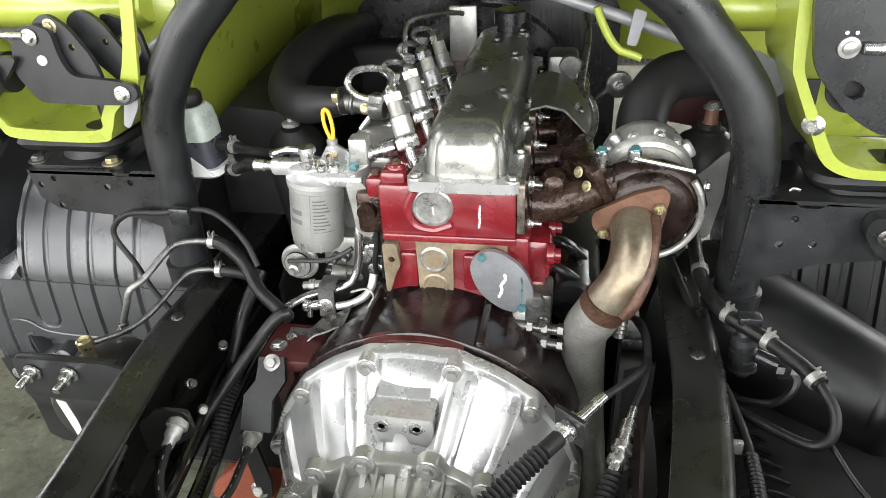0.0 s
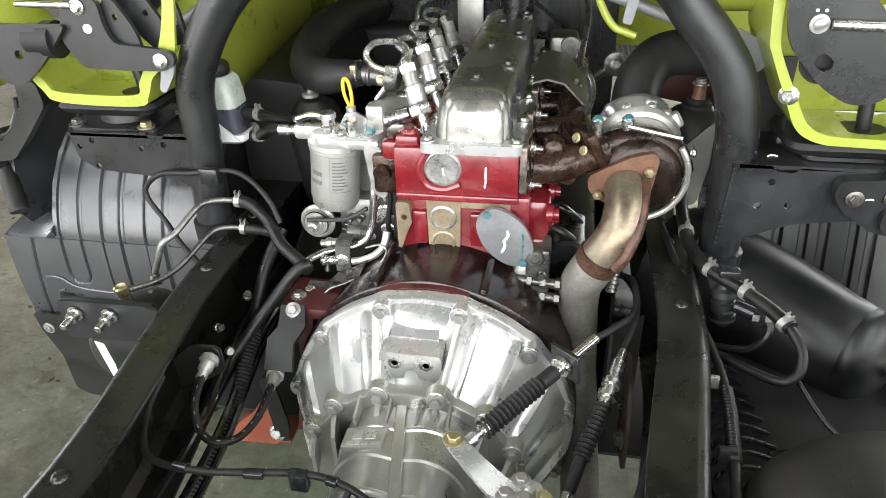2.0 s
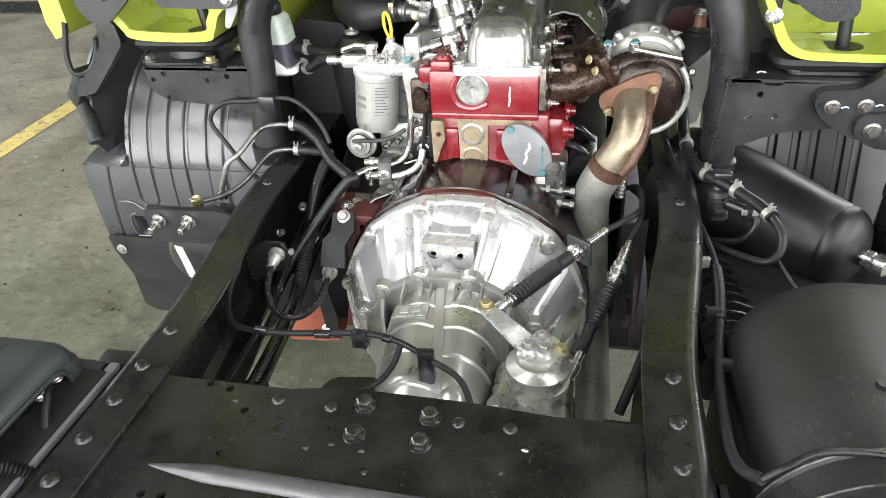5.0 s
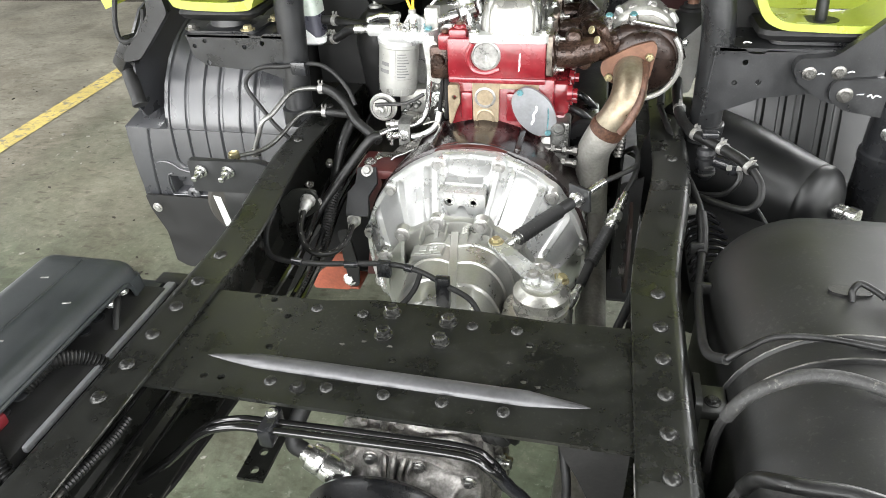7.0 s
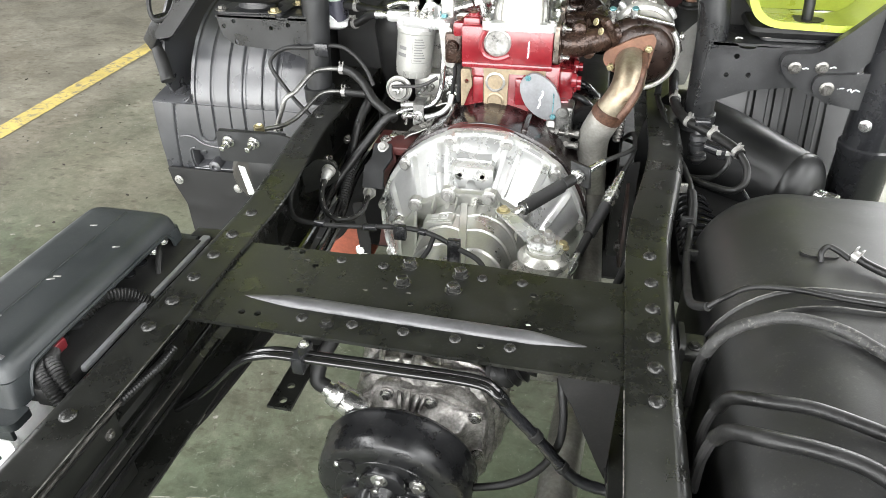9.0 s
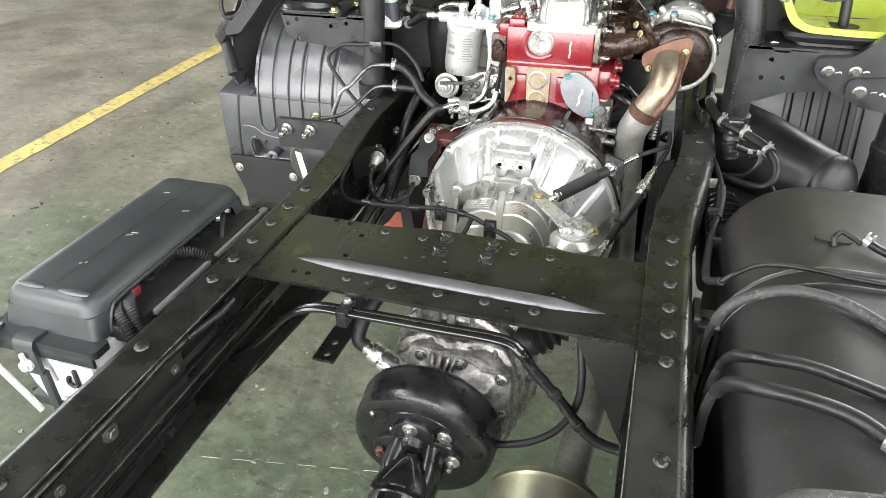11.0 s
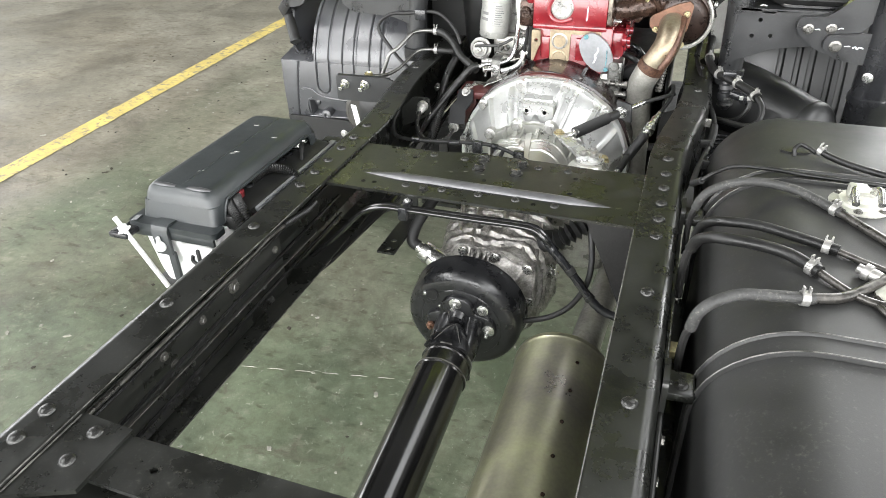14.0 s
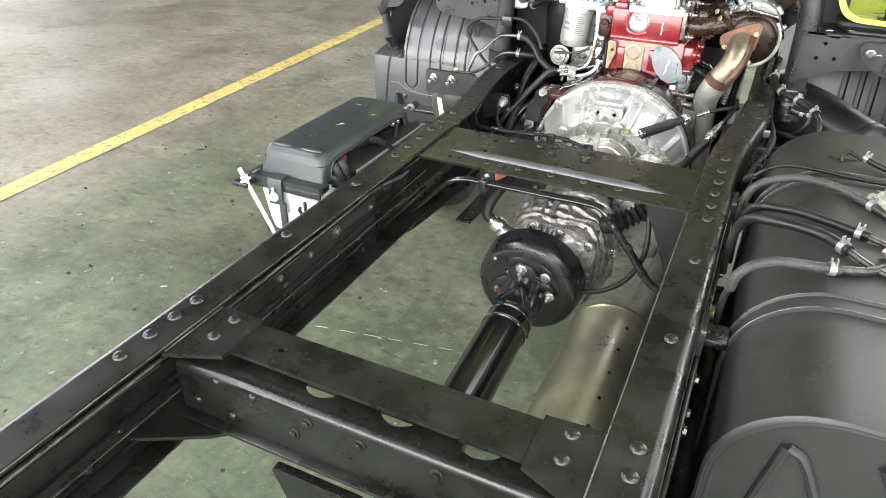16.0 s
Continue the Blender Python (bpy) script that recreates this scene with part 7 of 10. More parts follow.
for x0, x1, z0 in ((-0.72, -0.43, 1.04), (0.47, 0.82, 1.016)):
    bm = B()
    box(bm, (x0, 0.700, z0), (x1, 0.705, 1.25), 0.001)
    part("cup_back", bm, M_LIME, cab)
bm = B()
tube(bm, [(0.14, 0.75, 1.220), (0.19, 0.75, 1.204), (0.267, 0.75, 1.179), (0.352, 0.75, 1.149), (0.42, 0.75, 1.125)], 0.0095, 12)
part("cross_rod", bm, M_GREYP, cab, "grey painted rod")
bm = B()
plate(bm, rounded([(0.284, 1.195), (0.302, 1.190), (0.291, 1.140), (0.276, 1.143)], 0.004), "y", 0.728, 0.734)
part("rod_bracket", bm, M_PLATE, cab)
bm = B()
tube(bm, [(0.230, 0.735, 1.197), (0.236, 0.735, 1.180), (0.250, 0.735, 1.153), (0.266, 0.735, 1.134), (0.284, 0.735, 1.127), (0.300, 0.735, 1.121)], 0.0062, 10)
part("hook_tab", bm, M_LIME, cab)
bm = B()
plate(bm, rounded([(0.44, 1.155), (0.40, 1.13), (0.445, 1.065), (0.49, 1.09), (0.505, 1.12)], 0.012), "y", 0.66, 0.665)
part("grey_bracket", bm, M_PLATE, cab, "grey sheet bracket")
bolt(cab, (0.503, 0.553, 1.085), (-0.5, -1, 0), 0.009)
bm = B()
tube(bm, [(-0.535, 0.68, 1.105), (-0.519, 0.68, 1.120), (-0.486, 0.68, 1.144), (-0.437, 0.68, 1.174), (-0.40, 0.68, 1.19)], 0.0095, 10)
part("grey_strap", bm, M_GREYP, cab)
bm = B()
loft(bm, [[(x, y, z) for x, z in ((-0.90, 1.24), (-0.86, 1.24), (-0.855, 1.06), (-0.865, 1.035), (-0.895, 1.025), (-0.905, 1.06))] for y in (0.60, 0.78)])
part("corner_panel", bm, M_LIME, cab)

# rubber mounts under the cups
for s, x0, x1, zt in ((-1, -0.690, -0.500, 1.036), (1, 0.520, 0.745, 1.011)):
    mount = thing("rubber_mount", ((x0 + x1) / 2, 0.625, 0.984), "black rubber cab mount on a bolted steel base", "rubber mount", "cab mounts")
    bm = B()
    ring = lambda k, z: [(p[0], p[1], z) for p in rounded([(x0 + k, 0.553 + k), (x1 - k, 0.553 + k), (x1 - k, 0.70 - k), (x0 + k, 0.70 - k)], 0.03, 5)]
    loft(bm, [ring(0.026, zt - 0.028), ring(0.006, zt - 0.018), ring(0.0, zt - 0.008), ring(0.004, zt)])
    part("rubber_pad", bm, M_RUBBER, mount)
    bm = B()
    cx = (x0 + x1) / 2
    lathe(bm, (cx, 0.625, 0.984), (cx, 0.625, 1.03), [(0, 0.058), (0.006, 0.058), (0.010, 0.048), (zt - 1.006, 0.046)], 28)
    part("mount_neck", bm, M_BLACK, mount)
    bm = B()
    plate(bm, rounded([(cx - 0.085, 0.562), (cx + 0.085, 0.562), (cx + 0.085, 0.69), (cx - 0.085, 0.69)], 0.02), "z", 0.984, 0.990)
    part("base_plate", bm, M_BLACK, mount)
    for dx, y in ((-0.074, 0.578), (0.062, 0.578), (0.09 * s * -1, 0.66)):
        bolt(mount, (cx + dx, y, 0.990), (0, 0, 1), 0.0105, BOLTG if dx > 0 else BOLTD)

# ---- cab latch gear ----
latch = thing("cab_latch", (-0.58, 0.54, 1.10), "black steel cab latch linkage with a pinned lever", "latch")
bm = B()
plate(bm, rounded([(-0.597, 1.207), (-0.564, 1.221), (-0.532, 1.213), (-0.53, 1.171), (-0.519, 1.146), (-0.452, 1.14), (-0.422, 1.134), (-0.42, 1.118), (-0.439, 1.104), (-0.515, 1.104), (-0.585, 1.107), (-0.611, 1.15)], 0.012), "y", 0.531, 0.541)
part("lever_plate", bm, M_BLACK, latch)
for px, dy in ((0.0, 0.0), (0.035, 0.03)):
    bm = B()
    plate(bm, rounded([(-0.575 + px, 1.215), (-0.545 + px, 1.235), (-0.515 + px, 1.215), (-0.485 + px, 1.165), (-0.480 + px, 1.12), (-0.505 + px, 1.12), (-0.545 + px, 1.16)], 0.02), "y", 0.545 + dy, 0.553 + dy, [circle(-0.515 + px, 1.185, 0.005, 10)])
    part("hook_plate", bm, M_BLACK, latch)
bm = B()
plate(bm, rounded([(-0.50, 1.225), (-0.44, 1.205), (-0.43, 1.13), (-0.49, 1.125)], 0.02), "y", 0.60, 0.608, [circle(-0.462, 1.172, 0.020, 16)])
part("back_plate", bm, M_BLACK, latch)
for p, r, me in (((-0.444, 0.53, 1.121), 0.0080, BOLT), ((-0.565, 0.53, 1.203), 0.0078, BOLT), ((-0.539, 0.545, 1.215), 0.007, BOLTG)):
    bolt(latch, p, (0, -1, 0), r, me)
bm = B()
c = (-0.557, 0.531, 1.17)
cyl(bm, c, V(c) + V((0, -0.003, 0)), 0.0072, seg=18)
part("pin_head", bm, M_CHALK, latch, "white pin head")
bm = B()
a, b = (-0.607, 0.525, 1.208), (-0.571, 0.525, 1.206)
cyl(bm, V(a) + V((-0.06, 0, 0)), b, 0.0050, seg=12)
part("pull_rod", bm, M_ZINC, latch)
bm = B()
lathe(bm, (-0.623, 0.54, 1.15), (-0.654, 0.54, 1.15), [(0, 0.030), (0.02, 0.030), (0.022, 0.026), (0.05, 0.026)], 22)
part("pivot_roller", bm, M_RUBBER, latch)
bm = B()
plate(bm, rounded([(-0.449, 1.133), (-0.426, 1.131), (-0.433, 1.097), (-0.455, 1.065), (-0.465, 1.068), (-0.456, 1.097)], 0.006), "y", 0.541, 0.547)
part("striker_tab", bm, M_GREYP, latch, "light grey striker tab")
bm = B()
plate(bm, rounded([(-0.75, 1.178), (-0.588, 1.177), (-0.649, 1.115), (-0.699, 1.077), (-0.733, 1.081), (-0.757, 1.111)], 0.014), "y", 0.520, 0.530, [circle((-0.689, 1.129)[0], (-0.689, 1.129)[1], 0.008, 14)])
part("side_plate", bm, M_BLACK, latch)
bm = B()
plate(bm, rounded([(-0.763, 1.074), (-0.724, 1.068), (-0.719, 1.025), (-0.767, 0.973), (-0.82, 0.918), (-0.866, 0.91), (-0.861, 0.93), (-0.802, 0.984), (-0.77, 1.024)], 0.010), "y", 0.570, 0.590)
part("link_arm", bm, M_BLACK, latch)
bm = B()
sweep(bm, [V((-0.912, 0.632, 0.890)), V((-0.910, 0.630, 0.888)), V((-0.907, 0.627, 0.882)), V((-0.890, 0.608, 0.852)), V((-0.866, 0.582, 0.812)), V((-0.861, 0.576, 0.804)), V((-0.860, 0.575, 0.802))], lambda i, n: (0.017, 0.019, 0.0165, 0.0175, 0.0175, 0.0195, 0.018)[i], 18)
part("handle_grip", bm, M_RUBBER, latch, "black rubber hand grip")
bm = B()
box(bm, (-0.024, -0.020, -0.012), (0.024, 0.020, 0.095), 0.006, 2, along((-0.909, 0.630, 0.888), (-0.835, 0.600, 0.965)))
part("handle_joint", bm, M_BLACK, latch)
bm = B()
tube(bm, [(-0.86, 0.60, 1.06), (-0.875, 0.59, 0.99), (-0.865, 0.585, 0.955), (-0.825, 0.585, 0.965), (-0.80, 0.59, 1.0), (-0.79, 0.59, 1.03)], 0.006, 8)
part("release_cable", bm, M_RUBBER, latch)
bm = B()
plate(bm, rounded([(0.462, 1.253), (0.541, 1.252), (0.593, 1.202), (0.625, 1.088), (0.578, 1.077), (0.533, 1.104), (0.482, 1.16)], 0.02), "y", 0.531, 0.541, [[(0.519, 1.137), (0.521, 1.146), (0.528, 1.149), (0.536, 1.146), (0.543, 1.139), (0.542, 1.129), (0.534, 1.125), (0.524, 1.129)]])
latch_r = thing("cab_latch", (0.58, 0.54, 1.06), "black steel latch plate with a bright pivot bolt", "latch")
part("latch_plate", bm, M_PLASTIC, latch_r)
# black disc added behind the hole so that it looks dark
bm = B()
cyl(bm, V((0.536, 0.548, 1.133)), V((0.536, 0.548, 1.133)) + V((0, 0.006, 0)), 0.030, seg=24)
part("hole_dark_disc", bm, M_RUBBER, latch_r)
c = V((0.513, 0.531, 1.188))
bm = B()
lathe(bm, c, c + V((0, -0.02, 0)), [(0, 0.0125), (0.003, 0.0125), (0.0035, 0.008), (0.006, 0.0075), (0.008, 0.003)], 20)
part("pivot_bolt", bm, M_PLUG, latch_r)
for dx in (-0.006, 0.005):
    bm = B()
    q = c + V((dx, -0.001, 0.017))
    cyl(bm, q, q + V((0, -0.001, 0)), 0.0022, seg=10)
    part("paint_dot", bm, M_CHALK, latch_r, "white paint dot")
bm = B()
cyl(bm, c + V((0.014, -0.006, 0)), c + V((0.16, -0.006, -0.005)), 0.007, seg=12)
part("pull_rod", bm, M_ZINC, latch_r)

# ---- washer or clutch fluid bottle ----
res = thing("fluid_reservoir", (-0.405, 0.67, 0.90), "translucent white fluid reservoir half full of dark fluid", "reservoir")
RX, RZ = -0.015, 0.008


def bottle_ring(k, z, lean):
    """One rounded level of the bottle, leaning as it stands in its holder."""
    return [(p[0] + lean + RX, p[1], z + RZ) for p in rounded([(-0.452 + k, 0.632 + k), (-0.378 - k, 0.632 + k), (-0.378 - k, 0.700 - k), (-0.452 + k, 0.700 - k)], 0.018, 5)]


bm = B()
loft(bm, [bottle_ring(0.001, 0.998, 0.003), bottle_ring(0.0, 1.020, 0.0), bottle_ring(0.0015, 1.044, -0.003), bottle_ring(0.007, 1.053, -0.004)])
part("upper_body", bm, M_MILK, res)
bm = B()
loft(bm, [bottle_ring(0.004, 0.934, 0.010), bottle_ring(0.002, 0.955, 0.007), bottle_ring(0.001, 0.998, 0.003)])
part("fluid_zone", bm, M_FLUID, res, "dark fluid seen through the plastic")
bm = B()
loft(bm, [bottle_ring(0.006, 0.931, 0.010), bottle_ring(-0.003, 0.938, 0.009), bottle_ring(-0.004, 0.950, 0.008)])
plate(bm, [(-0.445, 0.947), (-0.387, 0.950), (-0.399, 0.962), (-0.445, 1.000)], "y", 0.6245, 0.6285)
part("holder", bm, M_WHITE, res, "pale plastic holder with a tapered front web")
bm = B()
lathe(bm, (-0.416 + RX, 0.666, 1.052 + RZ), (-0.416 + RX, 0.666, 1.09 + RZ), [(0, 0.024), (0.004, 0.027), (0.018, 0.027), (0.022, 0.024), (0.022, 0)], 22)
part("cap", bm, M_RUBBER, res, "black cap")
for route in (([(-0.392, 0.665, 0.990), (-0.357, 0.659, 0.991), (-0.325, 0.648, 0.989), (-0.285, 0.632, 0.990), (-0.245, 0.610, 1.000)],
                           [(-0.392, 0.665, 0.945), (-0.362, 0.655, 0.951), (-0.335, 0.632, 0.966), (-0.305, 0.598, 0.987), (-0.274, 0.572, 0.997)])):
    hz = pipe_thing("reservoir_hose", route, 0.0098, M_HOSE, "black rubber hose from the fluid reservoir", "hose", "reservoir hoses")
    clamp_ring(hz, route[1], V(route[2]) - V(route[0]), 0.0105)

# dark ducts deep in the bay, and a black box added to darken it
duct = thing("air_duct", (-0.38, 0.85, 0.85), "dull black plastic air duct behind the reservoir", "air duct")
bm = B()
loft(bm, [[(x, y, z) for x, z in ((-0.46, 0.80), (-0.30, 0.80), (-0.29, 0.96), (-0.32, 1.01 + (y - 0.78) * 0.12), (-0.42, 1.02 + (y - 0.78) * 0.12), (-0.46, 0.98))] for y in (0.78, 0.80, 1.15, 1.2)])
part("duct_box", bm, M_RUBBER, duct)
bm = B()
box(bm, (-0.62, 1.22, 0.70), (-0.16, 1.38, 1.03), 0.03, 3)
part("dark_fill_box", bm, M_RUBBER, duct)
bm = B()
lathe(bm, (-0.285, 0.74, 1.00), (-0.285, 0.74, 1.03), [(0, 0.016), (0.006, 0.016), (0.008, 0.006), (0.03, 0.006)], 14)
part("duct_cap", bm, M_ALUD, duct)
bm = B()
lathe(bm, (-0.285, 0.80, 0.78), (-0.285, 0.74, 1.0), [(0, 0.06), (0.15, 0.06), (0.2, 0.045), (0.225, 0.02)], 20)
part("bellows", bm, M_RUBBER, duct)
fan = thing("cooling_fan", (0.05, 1.25, 0.75), "black radiator fan shroud with a wire guard", "cooling fan")
bm = B()
lathe(bm, (0.0, 1.215, 0.90), (0.0, 1.40, 0.90), [(0, 0.190), (0.0, 0.205), (0.03, 0.208), (0.16, 0.215), (0.16, 0.205), (0.03, 0.200)], 40)
part("shroud_ring", bm, M_PLASTIC, fan)
bm = B()
plate(bm, rounded([(-0.305, 0.50), (0.30, 0.50), (0.30, 1.125), (-0.305, 1.125)], 0.06, 6), "y", 1.25, 1.262, [circle(0.0, 0.90, 0.200, 40)])
box(bm, (-0.300, 1.262, 0.52), (0.295, 1.40, 1.12), 0.03)
part("shroud_panel", bm, M_PLASTIC, fan)
bm = B()
box(bm, (-0.26, 1.40, 0.35), (0.30, 1.46, 1.12), 0.01)
part("radiator_core", bm, M_RUBBER, fan)
for k in range(14):
    bm = B()
    x = 0.10 + 0.012 * k
    tube(bm, [(x, 1.225, 1.10), (x + 0.004, 1.22, 1.05), (x + 0.004, 1.23, 0.98)], 0.0017, 6, 3)
    part("guard_wire", bm, M_BLACK, fan)
for k in range(12):
    bm = B()
    x = -0.075 - 0.010 * k
    tube(bm, [(x, 1.225, 1.11 - 0.003 * k), (x + 0.004, 1.22, 1.07), (x + 0.004, 1.23, 1.02)], 0.0017, 6, 3)
    part("guard_wire", bm, M_BLACK, fan)
alt = thing("belt_tensioner", (0.26, 1.0, 0.98), "grey cast belt tensioner and pulley on the engine", "tensioner")
bm = B()
box(bm, (0.15, 0.98, 0.98), (0.21, 1.06, 1.06), 0.012)
part("bracket_body", bm, M_COVER, alt)
bm = B()
lathe(bm, (0.195, 0.96, 1.045), (0.195, 0.99, 1.045), [(0, 0.010), (0.0, 0.019), (0.01, 0.021), (0.02, 0.019)], 24)
part("pulley", bm, M_COVER, alt)
bm = B()
tube(bm, [(0.235, 0.96, 0.975), (0.262, 0.955, 0.998), (0.285, 0.95, 1.015)], 0.010, 10)
lathe(bm, (0.286, 0.945, 1.018), (0.286, 0.93, 1.018), [(0, 0.024), (0.012, 0.024), (0.014, 0.016)], 20)
part("tension_arm", bm, M_COVER, alt)
bolt(alt, (0.286, 0.931, 1.018), (0, -1, 0.2), 0.008, BOLTD)

# ---- engine mount bellows and headlamp bowl on the other side ----
booster = thing("air_spring", (0.425, 0.76, 0.88), "black dome with a bolted red-brown stud on top", "air spring")
bm = B()
lathe(bm, (0.420, 0.765, 0.86), (0.420, 0.765, 1.05), [(0, 0.050), (0.05, 0.062), (0.10, 0.060), (0.125, 0.042), (0.135, 0.026), (0.140, 0.026), (0.142, 0.018), (0.150, 0.018)], 28)
part("dome", bm, M_RUBBER, booster)
bm = B()
lathe(bm, (0.421, 0.763, 1.005), (0.421, 0.760, 1.05), [(0, 0.014), (0.012, 0.011), (0.030, 0.010)], 12)
part("stud", bm, M_RUST, booster)
bolt(booster, (0.421, 0.760, 1.036), (0, 0, 1), 0.010)
bm = B()
plate(bm, rounded([(0.392, 0.935), (0.445, 0.990), (0.446, 0.911), (0.434, 0.834), (0.405, 0.830)], 0.01), "y", 0.70, 0.704)
single("bay_panel", bm, M_LABEL, "pale grey splash panel beside the turbocharger", "panel")
bm = B()
plate(bm, rounded([(0.34, 1.06), (0.46, 1.09), (0.46, 0.96), (0.35, 0.98)], 0.015), "y", 0.86, 0.87)
single("bay_panel", bm, M_OXIDE, "dark red painted panel deep behind the hose", "panel")

# ---- left mudguard ----
def mudguard(name, x0, x1, ribs, prof, label, mirror=1):
    """A moulded wheel arch shell: the profile (y, z) swept across x with vertical ribs."""
    g = thing(name, ((x0 + x1) / 2, prof[0][0], prof[0][1]), label, "mudguard", "mudguards")
    line = [V((0, p[0], p[1])) for p in prof]
    line = spline(line, 6)
    xs = []
    n = 220
    bm = B()
    front, back = [], []
    for i in range(n + 1):
        x = x0 + (x1 - x0) * i / n
        h = 0.0
        for c, w in ribs:
            d = abs(x - c) / w
            h = max(h, 0.0055 * (1 if d < 0.6 else max(0.0, (1 - d) / 0.4)))
        col, col2 = [], []
        for k, p in enumerate(line):
            t = (line[min(k + 1, len(line) - 1)] - line[max(k - 1, 0)]).normalized()
            nrm = V((0, -t.z, t.y))
            fade = min(1.0, k / 6)
            q = p - nrm * h * fade
            col.append(bm.verts.new((x, q.y, q.z)))
            q2 = p - nrm * 0.016
            col2.append(bm.verts.new((x, q2.y, q2.z)))
        front.append(col)
        back.append(col2)
    for i in range(n):
        for k in range(len(line) - 1):
            bm.faces.new((front[i][k], front[i + 1][k], front[i + 1][k + 1], front[i][k + 1]))
            bm.faces.new((back[i][k], back[i][k + 1], back[i + 1][k + 1], back[i + 1][k]))
    for i in (0, n):
        for k in range(len(line) - 1):
            bm.faces.new((front[i][k], front[i][k + 1], back[i][k + 1], back[i][k]))
    for k in (0, len(line) - 1):
        for i in range(n):
            bm.faces.new((front[i][k], front[i + 1][k], back[i + 1][k], back[i][k]))
    # near-black tank plastic, far darker than the left mudguard
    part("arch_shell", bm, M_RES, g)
    return g


def sheet(bm, rows, thick):
    """A grid of points turned into a sheet with thickness."""
    vs = [[bm.verts.new(p) for p in row] for row in rows]
    fs = []
    for a, b in zip(vs, vs[1:]):
        for i in range(len(a) - 1):
            fs.append(bm.faces.new((a[i], a[i + 1], b[i + 1], b[i])))
    bmesh.ops.recalc_face_normals(bm, faces=fs)
    bmesh.ops.solidify(bm, geom=fs, thickness=thick)


def trough(d, w, depth):
    """Depth of a pressed groove at the distance d from its middle line."""
    d = abs(d) / w
    return depth * max(0.0, min(1.0, (1.0 - d) / 0.45))


def guard_groove(x, z):
    """Grooves pressed into the rear face of the mudguard: a tongue closed below, then four open ones."""
    u = x + 0.782
    around = abs(abs(u) - 0.023) if z > 0.655 else abs(math.hypot(u, z - 0.655) - 0.023)
    h = trough(around, 0.0050, 0.0060)
    for c, w in ((-0.709, 0.0045), (-0.667, 0.0065), (-0.614, 0.0035), (-0.570, 0.0080)):
        h = max(h, trough(x - c, w, 0.0060) * max(0.0, min(1.0, (z - 0.585) / 0.02)))
    if z < 0.73:
        h = max(h, trough(x - (-0.896 + 0.115 * (z - 0.52)), 0.0060, 0.0050))
    # hand pocket low on the face
    edge = min(x + 0.846, -0.54 - x, z - 0.548 - 0.03 * (x + 0.846), 0.606 - z)
    return h + 0.030 * max(0.0, min(1.0, edge / 0.006))


guard = thing("mudguard", (-0.70, 0.6, 0.515), "black ribbed plastic mudguard over the front wheel", "mudguard", "mudguards")
bm = B()
rows = []
for j in range(54):
    z = 0.517 + 0.216 * j / 53
    y = 0.588 + 0.010 * ((z - 0.64) / 0.12) ** 2
    rows.append([(x, y + guard_groove(x, z) + 0.10 * max(0.0, -0.925 - x), z) for x in [-0.936 + 0.476 * i / 236 for i in range(237)]])
sheet(bm, rows, 0.004)
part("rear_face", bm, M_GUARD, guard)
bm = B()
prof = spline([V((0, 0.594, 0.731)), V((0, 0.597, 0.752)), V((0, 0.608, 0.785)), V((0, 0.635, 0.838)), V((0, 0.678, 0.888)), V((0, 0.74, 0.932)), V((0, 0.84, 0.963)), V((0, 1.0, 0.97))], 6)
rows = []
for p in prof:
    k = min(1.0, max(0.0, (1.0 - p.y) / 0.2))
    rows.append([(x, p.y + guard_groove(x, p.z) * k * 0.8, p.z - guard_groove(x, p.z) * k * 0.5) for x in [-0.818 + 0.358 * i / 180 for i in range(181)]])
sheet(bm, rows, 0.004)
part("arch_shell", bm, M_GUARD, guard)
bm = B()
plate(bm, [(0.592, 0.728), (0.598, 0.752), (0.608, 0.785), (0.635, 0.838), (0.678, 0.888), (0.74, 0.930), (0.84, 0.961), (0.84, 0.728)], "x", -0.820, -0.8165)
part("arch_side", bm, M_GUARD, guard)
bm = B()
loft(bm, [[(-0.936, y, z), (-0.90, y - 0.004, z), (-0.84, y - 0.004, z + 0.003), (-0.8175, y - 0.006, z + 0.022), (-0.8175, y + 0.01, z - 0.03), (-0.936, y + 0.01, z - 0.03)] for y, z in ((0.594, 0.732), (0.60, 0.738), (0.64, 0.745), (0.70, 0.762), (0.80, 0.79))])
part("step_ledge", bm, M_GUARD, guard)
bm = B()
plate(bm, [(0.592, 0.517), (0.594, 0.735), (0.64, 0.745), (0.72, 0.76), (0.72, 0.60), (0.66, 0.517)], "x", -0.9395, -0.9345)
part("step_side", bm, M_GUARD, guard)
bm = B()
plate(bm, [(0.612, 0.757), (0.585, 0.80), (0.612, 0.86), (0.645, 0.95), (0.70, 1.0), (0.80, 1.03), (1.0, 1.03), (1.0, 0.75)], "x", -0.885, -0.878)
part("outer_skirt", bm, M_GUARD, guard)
for pts, r in (([(-0.870, 0.586, 0.640), (-0.850, 0.583, 0.645), (-0.828, 0.583, 0.641), (-0.806, 0.584, 0.625), (-0.77, 0.585, 0.6165), (-0.70, 0.586, 0.613), (-0.55, 0.586, 0.614)], 0.0035),
               ([(-0.850, 0.586, 0.552), (-0.853, 0.585, 0.58), (-0.848, 0.585, 0.604), (-0.832, 0.585, 0.612)], 0.003),
               ([(-0.932, 0.594, 0.519), (-0.80, 0.594, 0.519), (-0.55, 0.594, 0.519)], 0.004),
               ([(-0.850, 0.588, 0.545), (-0.72, 0.588, 0.550), (-0.55, 0.588, 0.556)], 0.003)):
    bm = B()
    tube(bm, pts, r, 8, 5)
    part("moulded_lip", bm, M_GUARD, guard)
